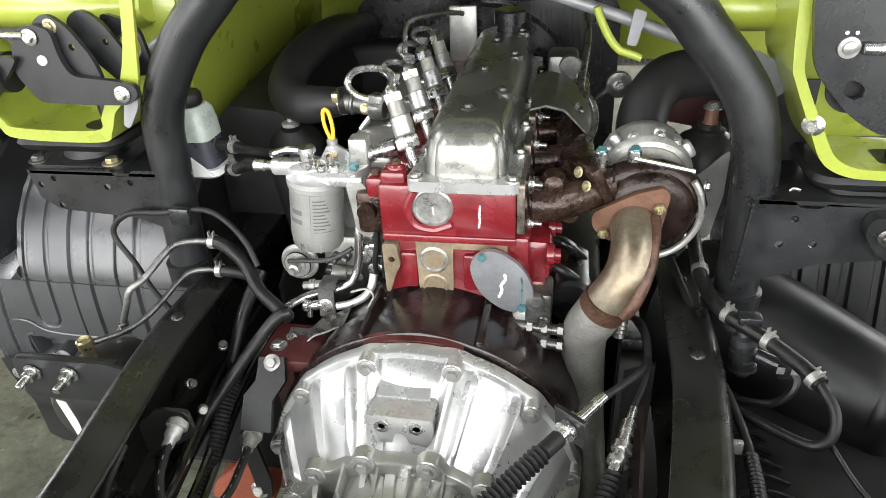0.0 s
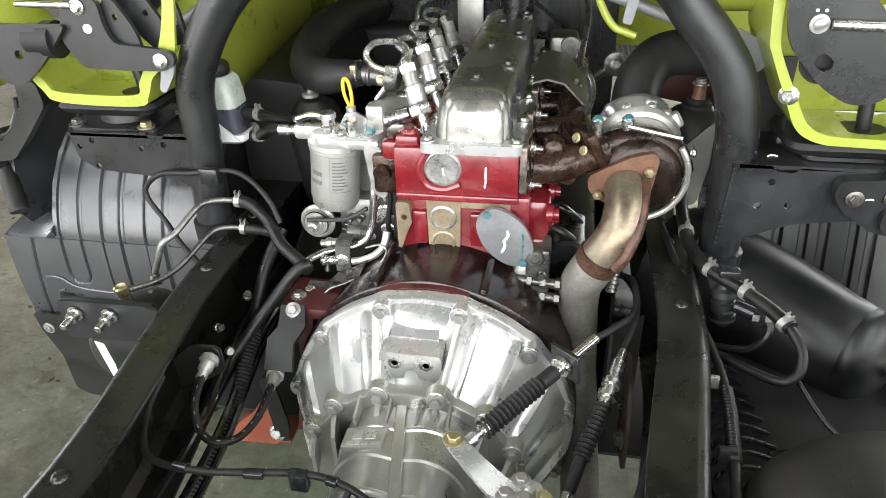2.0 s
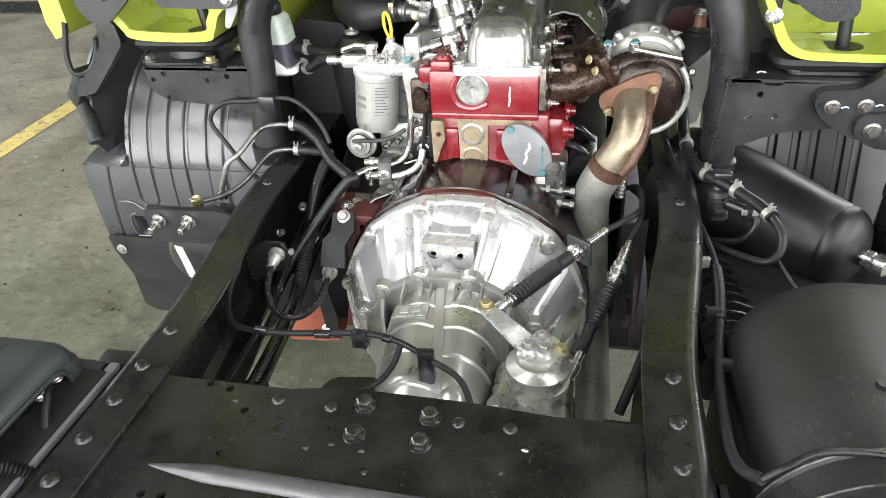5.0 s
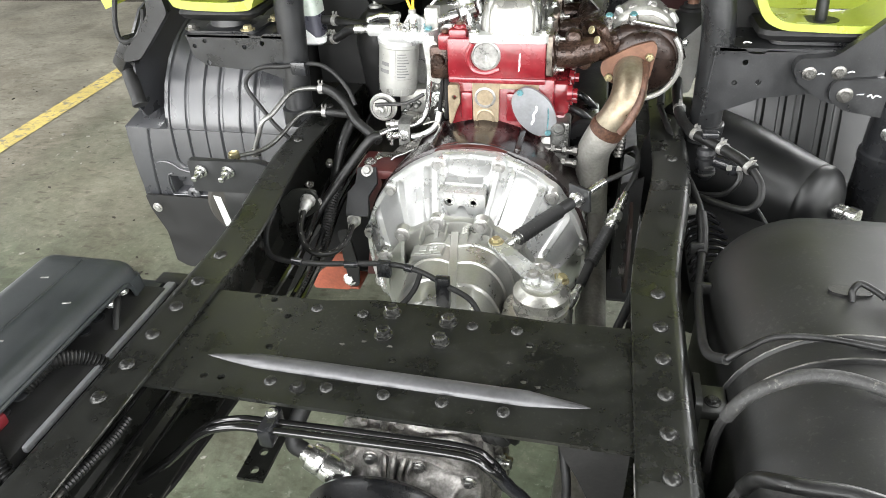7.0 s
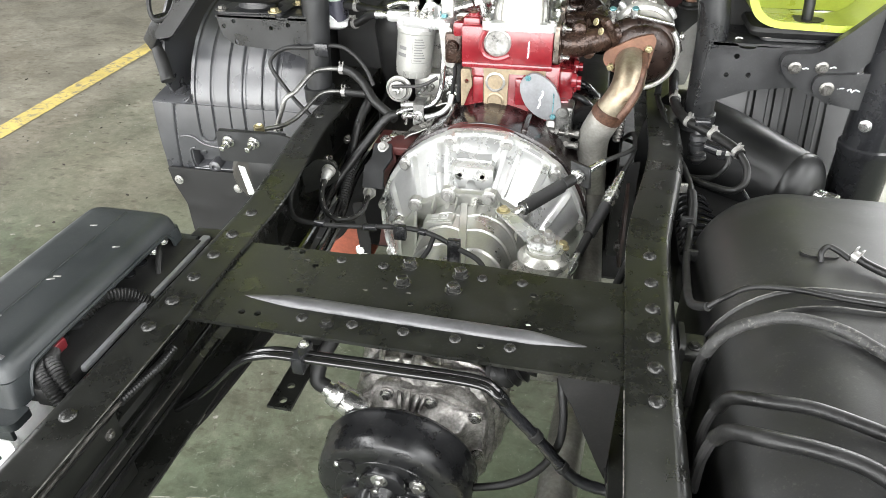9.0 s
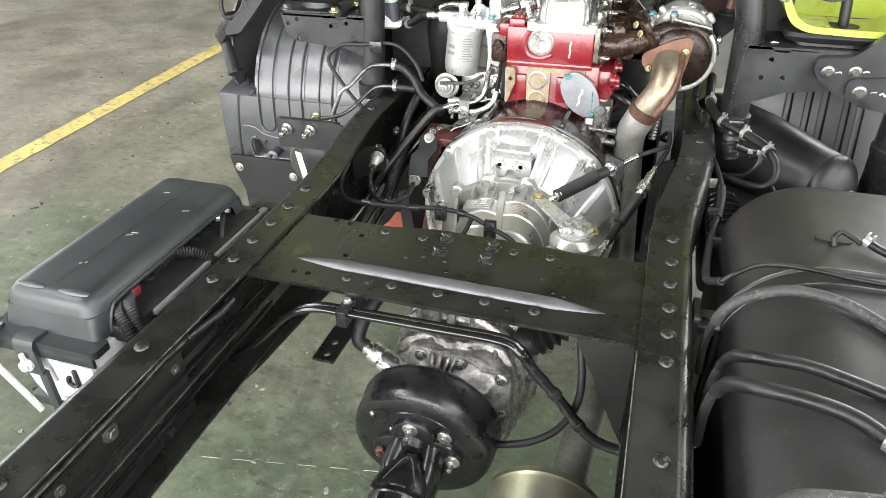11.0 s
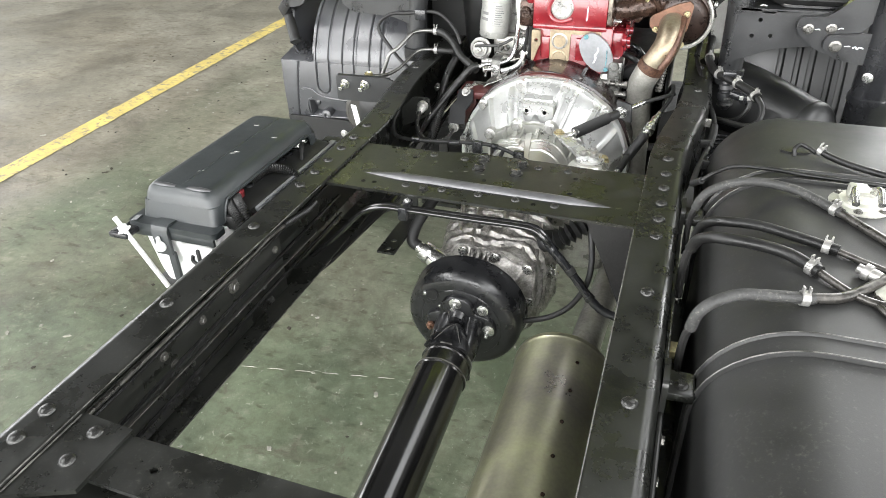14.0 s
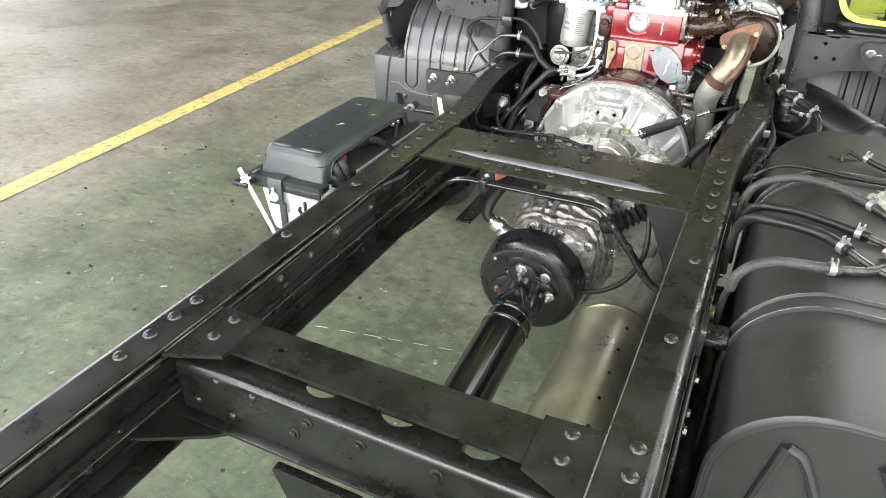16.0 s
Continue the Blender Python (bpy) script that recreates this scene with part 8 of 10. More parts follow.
bm = B()
lathe(bm, (-0.787, 0.615, 0.553), (-0.787, 0.575, 0.553), [(0, 0.020), (0.030, 0.018), (0.034, 0.012), (0.034, 0.007), (0.028, 0.006), (0.028, 0.0)], 18)
lathe(bm, (-0.832, 0.625, 0.587), (-0.832, 0.58, 0.587), [(0, 0.014), (0.014, 0.012), (0.017, 0.006), (0.017, 0.0)], 14)
part("pocket_boss", bm, M_GUARD, guard)
flap = thing("mud_flap", (-0.76, 0.57, 0.30), "black rubber mud flap screwed below the mudguard", "mud flap")
bm = B()
plate(bm, rounded([(-0.932, 0.545), (-0.925, 0.50), (-0.897, 0.43), (-0.895, 0.335), (-0.866, 0.318), (-0.666, 0.304), (-0.56, 0.30), (-0.56, 0.545)], 0.008), "y", 0.577, 0.583)
part("flap_sheet", bm, M_RUBBER, flap)
for x, z in ((-0.904, 0.507), (-0.722, 0.497)):
    bm = B()
    lathe(bm, (x, 0.577, z), (x, 0.55, z), [(0, 0.0135), (0.002, 0.0135), (0.003, 0.009), (0.006, 0.008), (0.007, 0.004)], 18)
    part("fixing", bm, M_PLUG, flap, "bright washer-head screw")
gr = mudguard("mudguard", 0.46, 0.90, [(0.600, 0.009), (0.645, 0.009), (0.680, 0.009), (0.731, 0.009), (0.762, 0.009)],
              [(0.66, 0.45), (0.705, 0.60), (0.735, 0.70), (0.760, 0.78), (0.790, 0.86), (0.85, 0.93), (1.0, 0.98)], "black ribbed plastic mudguard behind the air reservoir")

bm = B()
rings = []
for y, z in ((0.66, 0.45), (0.705, 0.60), (0.735, 0.70), (0.760, 0.78), (0.790, 0.86), (0.85, 0.93), (1.0, 0.98)):
    rings.append([(0.455, y - 0.010, z), (0.468, y - 0.012, z), (0.470, y + 0.015, z), (0.455, y + 0.015, z)])
loft(bm, rings)
part("edge_bead", bm, M_PLASTIC, gr)

# ---- vacuum booster on a bracket outside the left rail ----
boost = thing("brake_booster", (-0.52, 0.37, 0.70), "dusty grey-black booster dome on a black bracket", "brake booster")
bm = B()
plate(bm, rounded([(-0.582, 0.800), (-0.43, 0.803), (-0.385, 0.79), (-0.385, 0.735), (-0.47, 0.730), (-0.582, 0.728)], 0.008), "y", 0.306, 0.312)
box(bm, (-0.58, 0.3115, 0.795), (-0.42, 0.322, 0.801), 0.002)
box(bm, (-0.52, 0.3115, 0.66), (-0.44, 0.318, 0.73), 0.002)
part("bracket", bm, M_BLACK, boost)
for x, z in ((-0.553, 0.778), (-0.492, 0.780)):
    bm = B()
    lathe(bm, (x, 0.306, z), (x - 0.004, 0.25, z - 0.01), [(0, 0.014), (0.003, 0.014), (0.004, 0.010), (0.014, 0.010), (0.015, 0.0062), (0.032, 0.0062), (0.033, 0.005)], 14)
    part("stud_nut", bm, M_ZINC, boost, "bright stud with a nut")
bm = B()
lathe(bm, (-0.505, 0.318, 0.684), (-0.500, 0.47, 0.682), [(0, 0.058), (0.01, 0.070), (0.04, 0.076), (0.09, 0.072), (0.13, 0.055), (0.145, 0.02)], 32)
part("dome", bm, mat("dusty_black_booster", (0.034, 0.031, 0.026), 0.5, 0.1, vary=0.35, scale=10, bump=0.1), boost)
bm = B()
lathe(bm, (-0.508, 0.370, 0.752), (-0.509, 0.366, 0.80), [(0, 0.011), (0.024, 0.010), (0.026, 0.0120), (0.040, 0.0120), (0.042, 0.0090), (0.037, 0.007)], 14)
part("brass_union", bm, M_GOLD, boost, "yellow plated pipe union")
bm = B()
lathe(bm, (-0.504, 0.448, 0.748), (-0.502, 0.450, 0.766), [(0, 0.012), (0.006, 0.012), (0.008, 0.009), (0.016, 0.009)], 8)
part("union_nut", bm, M_ZINC, boost)
bm = B()
plate(bm, [(-0.550, 0.712), (-0.534, 0.709), (-0.520, 0.640), (-0.537, 0.638)], "y", 0.318, 0.320)
part("white_tag", bm, M_CHALK, boost, "narrow white tag")
for pts, lab in (([(-0.360, 0.533, 0.877), (-0.390, 0.532, 0.877), (-0.421, 0.525, 0.873), (-0.437, 0.51, 0.863), (-0.458, 0.475, 0.838), (-0.477, 0.457, 0.825), (-0.490, 0.454, 0.796), (-0.502, 0.450, 0.766), (-0.505, 0.446, 0.745)], "a"),
                 ([(-0.361, 0.535, 0.821), (-0.385, 0.535, 0.821), (-0.411, 0.53, 0.818), (-0.427, 0.515, 0.809), (-0.445, 0.475, 0.789), (-0.46, 0.45, 0.777), (-0.478, 0.415, 0.774), (-0.508, 0.372, 0.781)], "b")):
    bm = B()
    tube(bm, pts, 0.0056 if lab == "a" else 0.0050, 10, 7)
    pv = single("steel_pipe", bm, M_COVER, "bright bent steel pipe to the booster", "pipe", "booster pipes")
    clamp_ring(pv, pts[0], (1, 0, 0), 0.010)
pipe_thing("booster_hose", [(-0.366, 0.533, 0.877), (-0.345, 0.530, 0.876), (-0.321, 0.52, 0.869), (-0.297, 0.508, 0.852), (-0.268, 0.48, 0.827), (-0.235, 0.46, 0.812), (-0.208, 0.445, 0.80)], 0.0108, M_HOSE, "black rubber hose joining the steel pipes", "hose")
pipe_thing("booster_hose", [(-0.366, 0.535, 0.821), (-0.327, 0.53, 0.822), (-0.294, 0.515, 0.827)], 0.0095, M_HOSE, "black rubber hose joining the steel pipes", "hose")
pipe_thing("wiring_harness", [(-0.424, 0.47, 0.780), (-0.47, 0.50, 0.80), (-0.515, 0.535, 0.825), (-0.549, 0.550, 0.862), (-0.545, 0.552, 0.888), (-0.506, 0.548, 0.914), (-0.444, 0.540, 0.922), (-0.373, 0.545, 0.928), (-0.33, 0.535, 0.915), (-0.295, 0.52, 0.885), (-0.275, 0.505, 0.853)], 0.0048, M_RUBBER, "black wiring loom hanging over the mudguard", "wiring", "wiring looms")
bm = B()
box(bm, (-0.425, 0.530, 0.905), (-0.390, 0.545, 0.935), 0.004)
single("loom_clip", bm, M_PLASTIC, "black loom clip on the support tube", "clip")

# ---- hoses and cables between the left rail and the gearbox ----
pipe_thing("coolant_hose", [(-0.205, 0.448, 0.812), (-0.227, 0.438, 0.803), (-0.27, 0.41, 0.752), (-0.306, 0.37, 0.705), (-0.334, 0.33, 0.664), (-0.346, 0.295, 0.635), (-0.350, 0.25, 0.61)], 0.0100, M_HOSE, "long black hose running beside the gearbox", "hose", "rail hoses", seg=14)
pipe_thing("coolant_hose", [(-0.295, 0.55, 0.815), (-0.312, 0.50, 0.77), (-0.319, 0.46, 0.723), (-0.321, 0.42, 0.676), (-0.326, 0.36, 0.63)], 0.0108, M_HOSE, "long black hose running beside the gearbox", "hose", "rail hoses", seg=14)
bm = B()
ribbed(bm, [(-0.296, 0.42, 0.722), (-0.300, 0.37, 0.690), (-0.302, 0.29, 0.636), (-0.312, 0.21, 0.588), (-0.324, 0.13, 0.55)], 0.0118, 0.0062, 0.10, 14)
single("wiring_conduit", bm, M_RUBBER, "thick black corrugated conduit beside the gearbox", "conduit", "wiring conduits")
fit1 = thing("pipe_unions", (-0.30, 0.30, 0.70), "small dull steel pipe unions on the frame rail", "pipe union")
for p, d in (((-0.318, 0.335, 0.705), (0.5, -0.6, 0.4)), ((-0.322, 0.268, 0.668), (0.6, -0.5, 0.5)), ((-0.325, 0.435, 0.745), (0.4, -0.4, 0.8)), ((-0.345, 0.36, 0.73), (0.8, -0.3, 0.4))):
    bm = B()
    P, D = V(p), V(d).normalized()
    lathe(bm, P - D * 0.012, P + D * 0.02, [(0, 0.005), (0.006, 0.005), (0.007, 0.008), (0.015, 0.008), (0.016, 0.006), (0.022, 0.006)], 8)
    part("union_nut", bm, M_BOLTS, fit1)
for k, (dx, z) in enumerate(((0.0, 0.70), (0.012, 0.66), (0.02, 0.64))):
    pipe_thing("frame_pipe", [(-0.345 + dx, 0.75, z), (-0.335 + dx, 0.45, z), (-0.30 + dx, 0.2, z - 0.01), (-0.295 + dx, -0.05, z - 0.02)], 0.006, M_GLOSS, "thin black pipe clipped inside the frame rail", "pipe", "rail pipes", res=5, seg=8)
bm = B()
plate(bm, rounded([(-0.365, 0.745), (-0.330, 0.776), (-0.285, 0.776), (-0.282, 0.735), (-0.310, 0.715), (-0.365, 0.690)], 0.008), "y", 0.258, 0.264)
single("hose_bracket", bm, M_FRAME, "black hose bracket on the frame rail", "bracket")
CLUTCH = [(-0.302, 0.236, 0.750), (-0.297, 0.205, 0.743), (-0.290, 0.178, 0.735), (-0.272, 0.152, 0.718), (-0.248, 0.143, 0.709), (-0.224, 0.160, 0.702), (-0.217, 0.205, 0.694), (-0.226, 0.260, 0.684), (-0.236, 0.305, 0.676)]
sw = thing("clutch_line", (-0.22, 0.26, 0.66), "black braided clutch hose with bright end fittings", "hose")
bm = B()
tube(bm, CLUTCH, 0.0058, 10, 8)
part("hose_body", bm, M_HOSE, sw)
bm = B()
line = resample(spline(CLUTCH, 12), 0.004)
for k in range(2, len(line) - 3, 5):
    d = (line[k + 1] - line[k]).normalized()
    q = line[k] + d.cross(V((0, 0, 1))).cross(d).normalized() * 0.0058 + V((0.001, -0.002, 0))
    sweep(bm, [q, q + d * 0.005], 0.0008, 6)
part("printed_dashes", bm, M_PLUG, sw, "pale printed dashes along the hose")
for p, d in (((-0.301, 0.248, 0.754), (-0.05, -1, -0.35)), ((-0.238, 0.318, 0.675), (0.15, -1, 0.05))):
    bm = B()
    P, D = V(p), V(d).normalized()
    lathe(bm, P - D * 0.018, P + D * 0.03, [(0, 0.008), (0.006, 0.010), (0.007, 0.014), (0.016, 0.015), (0.017, 0.011), (0.030, 0.011), (0.034, 0.008), (0.044, 0.008)], 12)
    part("end_fitting", bm, M_PLUG, sw)
br = thing("clutch_bracket", (-0.23, 0.30, 0.68), "folded dark grey bracket bolted to the flywheel housing", "bracket")
bm = B()
edge = [(-0.248, 0.403, 0.756), (-0.207, 0.403, 0.759), (-0.200, 0.378, 0.735), (-0.214, 0.353, 0.716), (-0.207, 0.318, 0.688), (-0.254, 0.318, 0.688), (-0.257, 0.353, 0.724), (-0.248, 0.378, 0.730)]
loft(bm, [edge, [tuple(V(p) + V((0, 0.007, -0.006))) for p in edge]])
part("folded_plate", bm, M_BLACK, br)
bolt(br, (-0.225, 0.397, 0.752), (0, -0.75, 0.65), 0.0085, BOLTA)
mountl = thing("engine_mount", (-0.24, 0.28, 0.50), "orange-primed engine mount with a rubber block and bolt", "engine mount", "engine mounts")
bm = B()
plate(bm, rounded([(-0.395, 0.428), (-0.380, 0.470), (-0.345, 0.500), (-0.322, 0.535), (-0.305, 0.535), (-0.300, 0.432)], 0.008), "y", 0.395, 0.402)
box(bm, (-0.40, 0.402, 0.428), (-0.28, 0.47, 0.435), 0.003)
part("orange_bracket", bm, M_ORANGE, mountl)
bm = B()
plate(bm, rounded([(-0.298, 0.45), (-0.310, 0.60), (-0.285, 0.61), (-0.270, 0.50), (-0.275, 0.45)], 0.008), "y", 0.388, 0.394)
part("rubber_bush", bm, M_RUBBER, mountl)
bolt(mountl, (-0.297, 0.394, 0.466), (-0.1, -1, 0.3), 0.011, BOLT)
bm = B()
loft(bm, [[(x, y, z) for x, z in ((-0.215, 0.66), (-0.18, 0.66), (-0.17, 0.50), (-0.245, 0.50))] for y in (0.375, 0.41)])
part("red_web", bm, M_OXIDE, mountl, "dark red painted web")
# loom across the gearbox
loom = thing("wiring_harness", (-0.1, 0.08, 0.70), "black taped wiring harness draped across the gearbox", "wiring", "wiring looms")
bm = B()
tube(bm, [(-0.352, 0.21, 0.755), (-0.349, 0.161, 0.74), (-0.32, 0.10, 0.738), (-0.287, 0.076, 0.738), (-0.212, 0.068, 0.742), (-0.096, 0.080, 0.745), (-0.036, 0.073, 0.742), (0.018, 0.048, 0.735), (0.062, 0.028, 0.725), (0.085, 0.0, 0.70), (0.10, -0.04, 0.66)], 0.0048, 10, 7)
part("main_loom", bm, M_RUBBER, loom)
for a, b in (((-0.262, 0.072, 0.740), (-0.240, 0.069, 0.741)), ((-0.165, 0.071, 0.7435), (-0.140, 0.073, 0.744)), ((-0.06, 0.077, 0.744), (-0.045, 0.075, 0.743))):
    bm = B()
    cyl(bm, a, b, 0.0068, seg=12, bev=0.001)
    part("tape_band", bm, M_PLASTIC, loom, "shiny black tape wrap")
bm = B()
tube(bm, [(-0.03, 0.072, 0.740), (-0.038, 0.045, 0.720), (-0.06, 0.025, 0.700), (-0.10, 0.01, 0.69), (-0.15, -0.01, 0.68)], 0.0048, 8)
part("branch_loom", bm, M_RUBBER, loom)
for x, y in ((-0.096, 0.078), (0.012, 0.050)):
    bm = B()
    box(bm, (x - 0.012, y - 0.008, 0.722 if x < 0 else 0.690), (x + 0.012, y + 0.006, 0.752), 0.003)
    part("clip_post", bm, M_PLASTIC, loom)
bm = B()
plate(bm, rounded([(-0.155, 0.08), (-0.075, 0.09), (-0.07, -0.06), (-0.20, -0.06)], 0.02), "z", 0.64, 0.648)
part("loom_shelf", bm, M_FRAME, loom)

# ---- gear change cables ----
cab1 = thing("shift_cable", (0.17, 0.24, 0.74), "gear shift cable with a ribbed black boot and bright ends", "shift cable", "shift cables")
P0, P1 = V((0.112, 0.163, 0.757)), V((0.231, 0.312, 0.780))
d = (P1 - P0).normalized()
bm = B()
ribbed(bm, [P0 + d * 0.012, P0.lerp(P1, 0.4), P0 + d * 0.120], 0.0112, 0.0078, 0.26, 18)
part("boot", bm, M_RUBBER, cab1)
bm = B()
cyl(bm, P0 + d * 0.118, P0 + d * 0.150, 0.0112, seg=16, bev=0.002)
part("boot_neck", bm, M_RUBBER, cab1)
bm = B()
lathe(bm, P0 - d * 0.022, P0 + d * 0.02, [(0, 0.006), (0.008, 0.009), (0.018, 0.009), (0.020, 0.006), (0.028, 0.006), (0.030, 0.010), (0.040, 0.010)], 12)
part("rod_end", bm, M_ZINC, cab1)
bm = B()
lathe(bm, P0 + d * 0.148, P0 + d * 0.24, [(0, 0.009), (0.010, 0.009), (0.011, 0.015), (0.019, 0.015), (0.020, 0.010), (0.026, 0.010), (0.027, 0.015), (0.035, 0.015), (0.036, 0.008), (0.06, 0.007), (0.09, 0.007)], 12)
part("cable_end", bm, M_ZINC, cab1)
bm = B()
box(bm, (-0.024, -0.024, -0.0035), (0.024, 0.024, 0.0035), 0.001, 1, along(P0 + d * 0.172, P0 + d * 0.2))
part("bracket_plate", bm, M_BLACK, cab1)
bm = B()
tube(bm, [P0 + d * 0.235, P0 + d * 0.27 + V((0.006, 0, -0.002)), P0 + d * 0.31 + V((0.014, 0.02, -0.012)), P0 + d * 0.33 + V((0.012, 0.12, -0.05)), P0 + d * 0.33 + V((0.0, 0.25, -0.10))], 0.0052, 10)
part("cable_sheath", bm, M_RUBBER, cab1)
cab2 = thing("shift_cable", (0.26, 0.22, 0.66), "gear select cable with a black boot beside the gearbox", "shift cable", "shift cables")
Q = [V((0.302, 0.364, 0.755)), V((0.285, 0.307, 0.735)), V((0.274, 0.274, 0.725)), V((0.246, 0.198, 0.7)), V((0.231, 0.156, 0.68)), V((0.218, 0.123, 0.665))]
bm = B()
ribbed(bm, [Q[2], Q[2].lerp(Q[3], 0.5), Q[3]], 0.0102, 0.0075, 0.22, 18)
part("boot", bm, M_RUBBER, cab2)
bm = B()
tube(bm, [Q[3], Q[3].lerp(Q[4], 0.5), Q[4]], 0.0088, 14)
part("boot_neck", bm, M_RUBBER, cab2)
bm = B()
L = (Q[2] - Q[0]).length
lathe(bm, Q[0], Q[2], [(0, 0.006), (0.02, 0.007), (0.022, 0.010), (0.04, 0.010), (L * 0.55, 0.009), (L * 0.56, 0.014), (L * 0.66, 0.014), (L * 0.67, 0.010), (L * 0.76, 0.010), (L * 0.77, 0.014), (L * 0.86, 0.014), (L * 0.87, 0.009), (L, 0.009)], 12)
part("cable_end", bm, M_ZINC, cab2)
bm = B()
lathe(bm, Q[4], Q[5], [(0, 0.007), (0.02, 0.007), (0.021, 0.010), (0.035, 0.010), (0.05, 0.006)], 10)
part("rod_end", bm, M_ZINC, cab2)
bm = B()
tube(bm, [Q[0], Q[0] + V((0.02, 0.06, 0.02)), Q[0] + V((0.02, 0.16, 0.02)), Q[0] + V((0.0, 0.30, -0.06))], 0.0052, 10)
part("cable_sheath", bm, M_RUBBER, cab2)
bm = B()
plate(bm, rounded([(0.33, 0.54), (0.335, 0.62), (0.37, 0.68), (0.44, 0.70), (0.44, 0.52), (0.38, 0.52)], 0.012), "x", 0.318, 0.324)
mountr = single("engine_mount", bm, M_MOUNT, "dark red-brown engine mount plate beside the frame rail", "engine mount", "engine mounts")
bolt(mountr, (0.3175, 0.365, 0.575), (-1, -0.2, 0), 0.011, BOLTD)
bolt(mountr, (0.3175, 0.405, 0.610), (-1, -0.2, 0), 0.009, BOLTB)
# black plate added to darken the gap between pipe and rail
bm = B()
plate(bm, [(0.300, 0.46), (0.345, 0.46), (0.345, 0.72), (0.300, 0.70)], "y", 0.50, 0.506)
single("bay_panel", bm, M_RUBBER, "dull black plate added for the dark gap between pipe and rail", "panel")
pipe_thing("drain_hose", [(0.361, 0.303, 0.7), (0.323, 0.172, 0.66), (0.292, 0.094, 0.62)], 0.008, M_RUBBER, "black hose hanging inside the frame rail", "hose")
bm = B()
ribbed(bm, [(0.292, 0.515, 0.86), (0.290, 0.512, 0.81), (0.286, 0.51, 0.76)], 0.009, 0.008, 0.2, 12)
single("return_spring", bm, M_BOLTS, "small dark coil spring beside the downpipe", "spring")

# ---- right side: hoses, valve, air reservoir ----
airt = thing("air_reservoir", (0.58, 0.42, 0.68), "smooth black plastic air reservoir with a bright fitting", "air reservoir")
bm = B()
A0, A1 = V((0.490, 0.640, 0.690)), V((0.712, 0.430, 0.694))
bm = B()
rings = []
dirv = (A1 - A0).normalized()
L = (A1 - A0).length
sidev = dirv.cross(V((0, 0, 1))).normalized()
upv = sidev.cross(dirv)
for s, r in [(-0.10, 0.128), (0, 0.125), (0.05, 0.121), (0.10, 0.114), (0.15, 0.105), (0.19, 0.097), (0.22, 0.0915), (0.240, 0.0885), (0.2412, 0.0876), (0.2424, 0.0876), (0.2436, 0.0880)] + [(0.245 + 0.044 * math.sin(k * math.pi / 28), 0.0880 * math.cos(k * math.pi / 28) ** 0.8 + 0.0005) for k in range(1, 15)]:
    c = A0 + dirv * s
    rings.append([c + sidev * r * 0.9 * math.cos(2 * math.pi * q / 36) + upv * r * math.sin(2 * math.pi * q / 36) for q in range(36)])
loft(bm, rings)
part("reservoir_body", bm, M_RES, airt)
bm = B()
F0 = A0 + dirv * 0.278
lathe(bm, F0 + V((0, 0, 0.010)), F0 + dirv + V((0, 0, 0.010)), [(0, 0.012), (0.016, 0.012), (0.017, 0.017), (0.030, 0.017), (0.032, 0.015), (0.036, 0.019), (0.054, 0.019), (0.055, 0.014)], 12)
part("air_fitting", bm, M_ZINC, airt, "bright air fitting")
bm = B()
lathe(bm, (0.76, 0.33, 0.62), (0.76, 0.20, 0.66), [(0, 0.07), (0.06, 0.075), (0.062, 0.079), (0.075, 0.079), (0.077, 0.07), (0.13, 0.07)], 32)
snork = single("air_duct", bm, M_PLASTIC, "black air duct with a bright band clamp", "air duct")
bm = B()
lathe(bm, (0.76, 0.268, 0.639), (0.76, 0.255, 0.643), [(0, 0.0795), (0, 0.081), (0.016, 0.081), (0.016, 0.0795)], 32)
part("band_clamp", bm, M_ZINC, snork, "bright band clamp")
bm = B()
lathe(bm, (0.80, 0.53, 0.55), (0.80, 0.53, 1.15), [(0, 0.055), (0.22, 0.055), (0.224, 0.058), (0.24, 0.058), (0.244, 0.054), (0.6, 0.052)], 28)
sn = single("intake_snorkel", bm, M_PLASTIC, "tall black plastic intake tube behind the cab", "intake tube")
bolt(sn, (0.765, 0.485, 0.846), (-0.5, -1, 0), 0.008)
valve = thing("purge_valve", (0.43, 0.44, 0.78), "grey-black valve with a plug beside the frame rail", "valve")
bm = B()
lathe(bm, (0.457, 0.462, 0.744), (0.450, 0.470, 0.82), [(0, 0.007), (0.006, 0.012), (0.010, 0.015), (0.012, 0.0185), (0.022, 0.0185), (0.023, 0.0165), (0.028, 0.0165), (0.029, 0.0190), (0.044, 0.0190), (0.046, 0.0150), (0.052, 0.0150), (0.054, 0.0180), (0.064, 0.0170), (0.068, 0.011), (0.074, 0.010)], 22)
part("valve_body", bm, M_BLACK, valve)
for z, r in ((0.757, 0.0188), (0.7735, 0.0172)):
    bm = B()
    lathe(bm, (0.4555, 0.4635, z), (0.455, 0.464, z + 0.004), [(0, r - 0.001), (0, r + 0.0006), (0.004, r + 0.0006), (0.004, r - 0.001)], 22)
    part("bright_band", bm, M_COVER, valve)
bm = B()
cyl(bm, (0.466, 0.452, 0.790), (0.502, 0.428, 0.788), 0.0105, seg=14, bev=0.002)
box(bm, (0.488, 0.418, 0.776), (0.512, 0.440, 0.798), 0.003)
part("plug", bm, M_PLASTIC, valve)
for k in range(2):
    bm = B()
    box(bm, (0.484 + 0.018 * k, 0.4165, 0.788), (0.494 + 0.018 * k, 0.4185, 0.799), 0.001)
    part("plug_latch", bm, M_PLUG, valve, "pale plug latch")
bm = B()
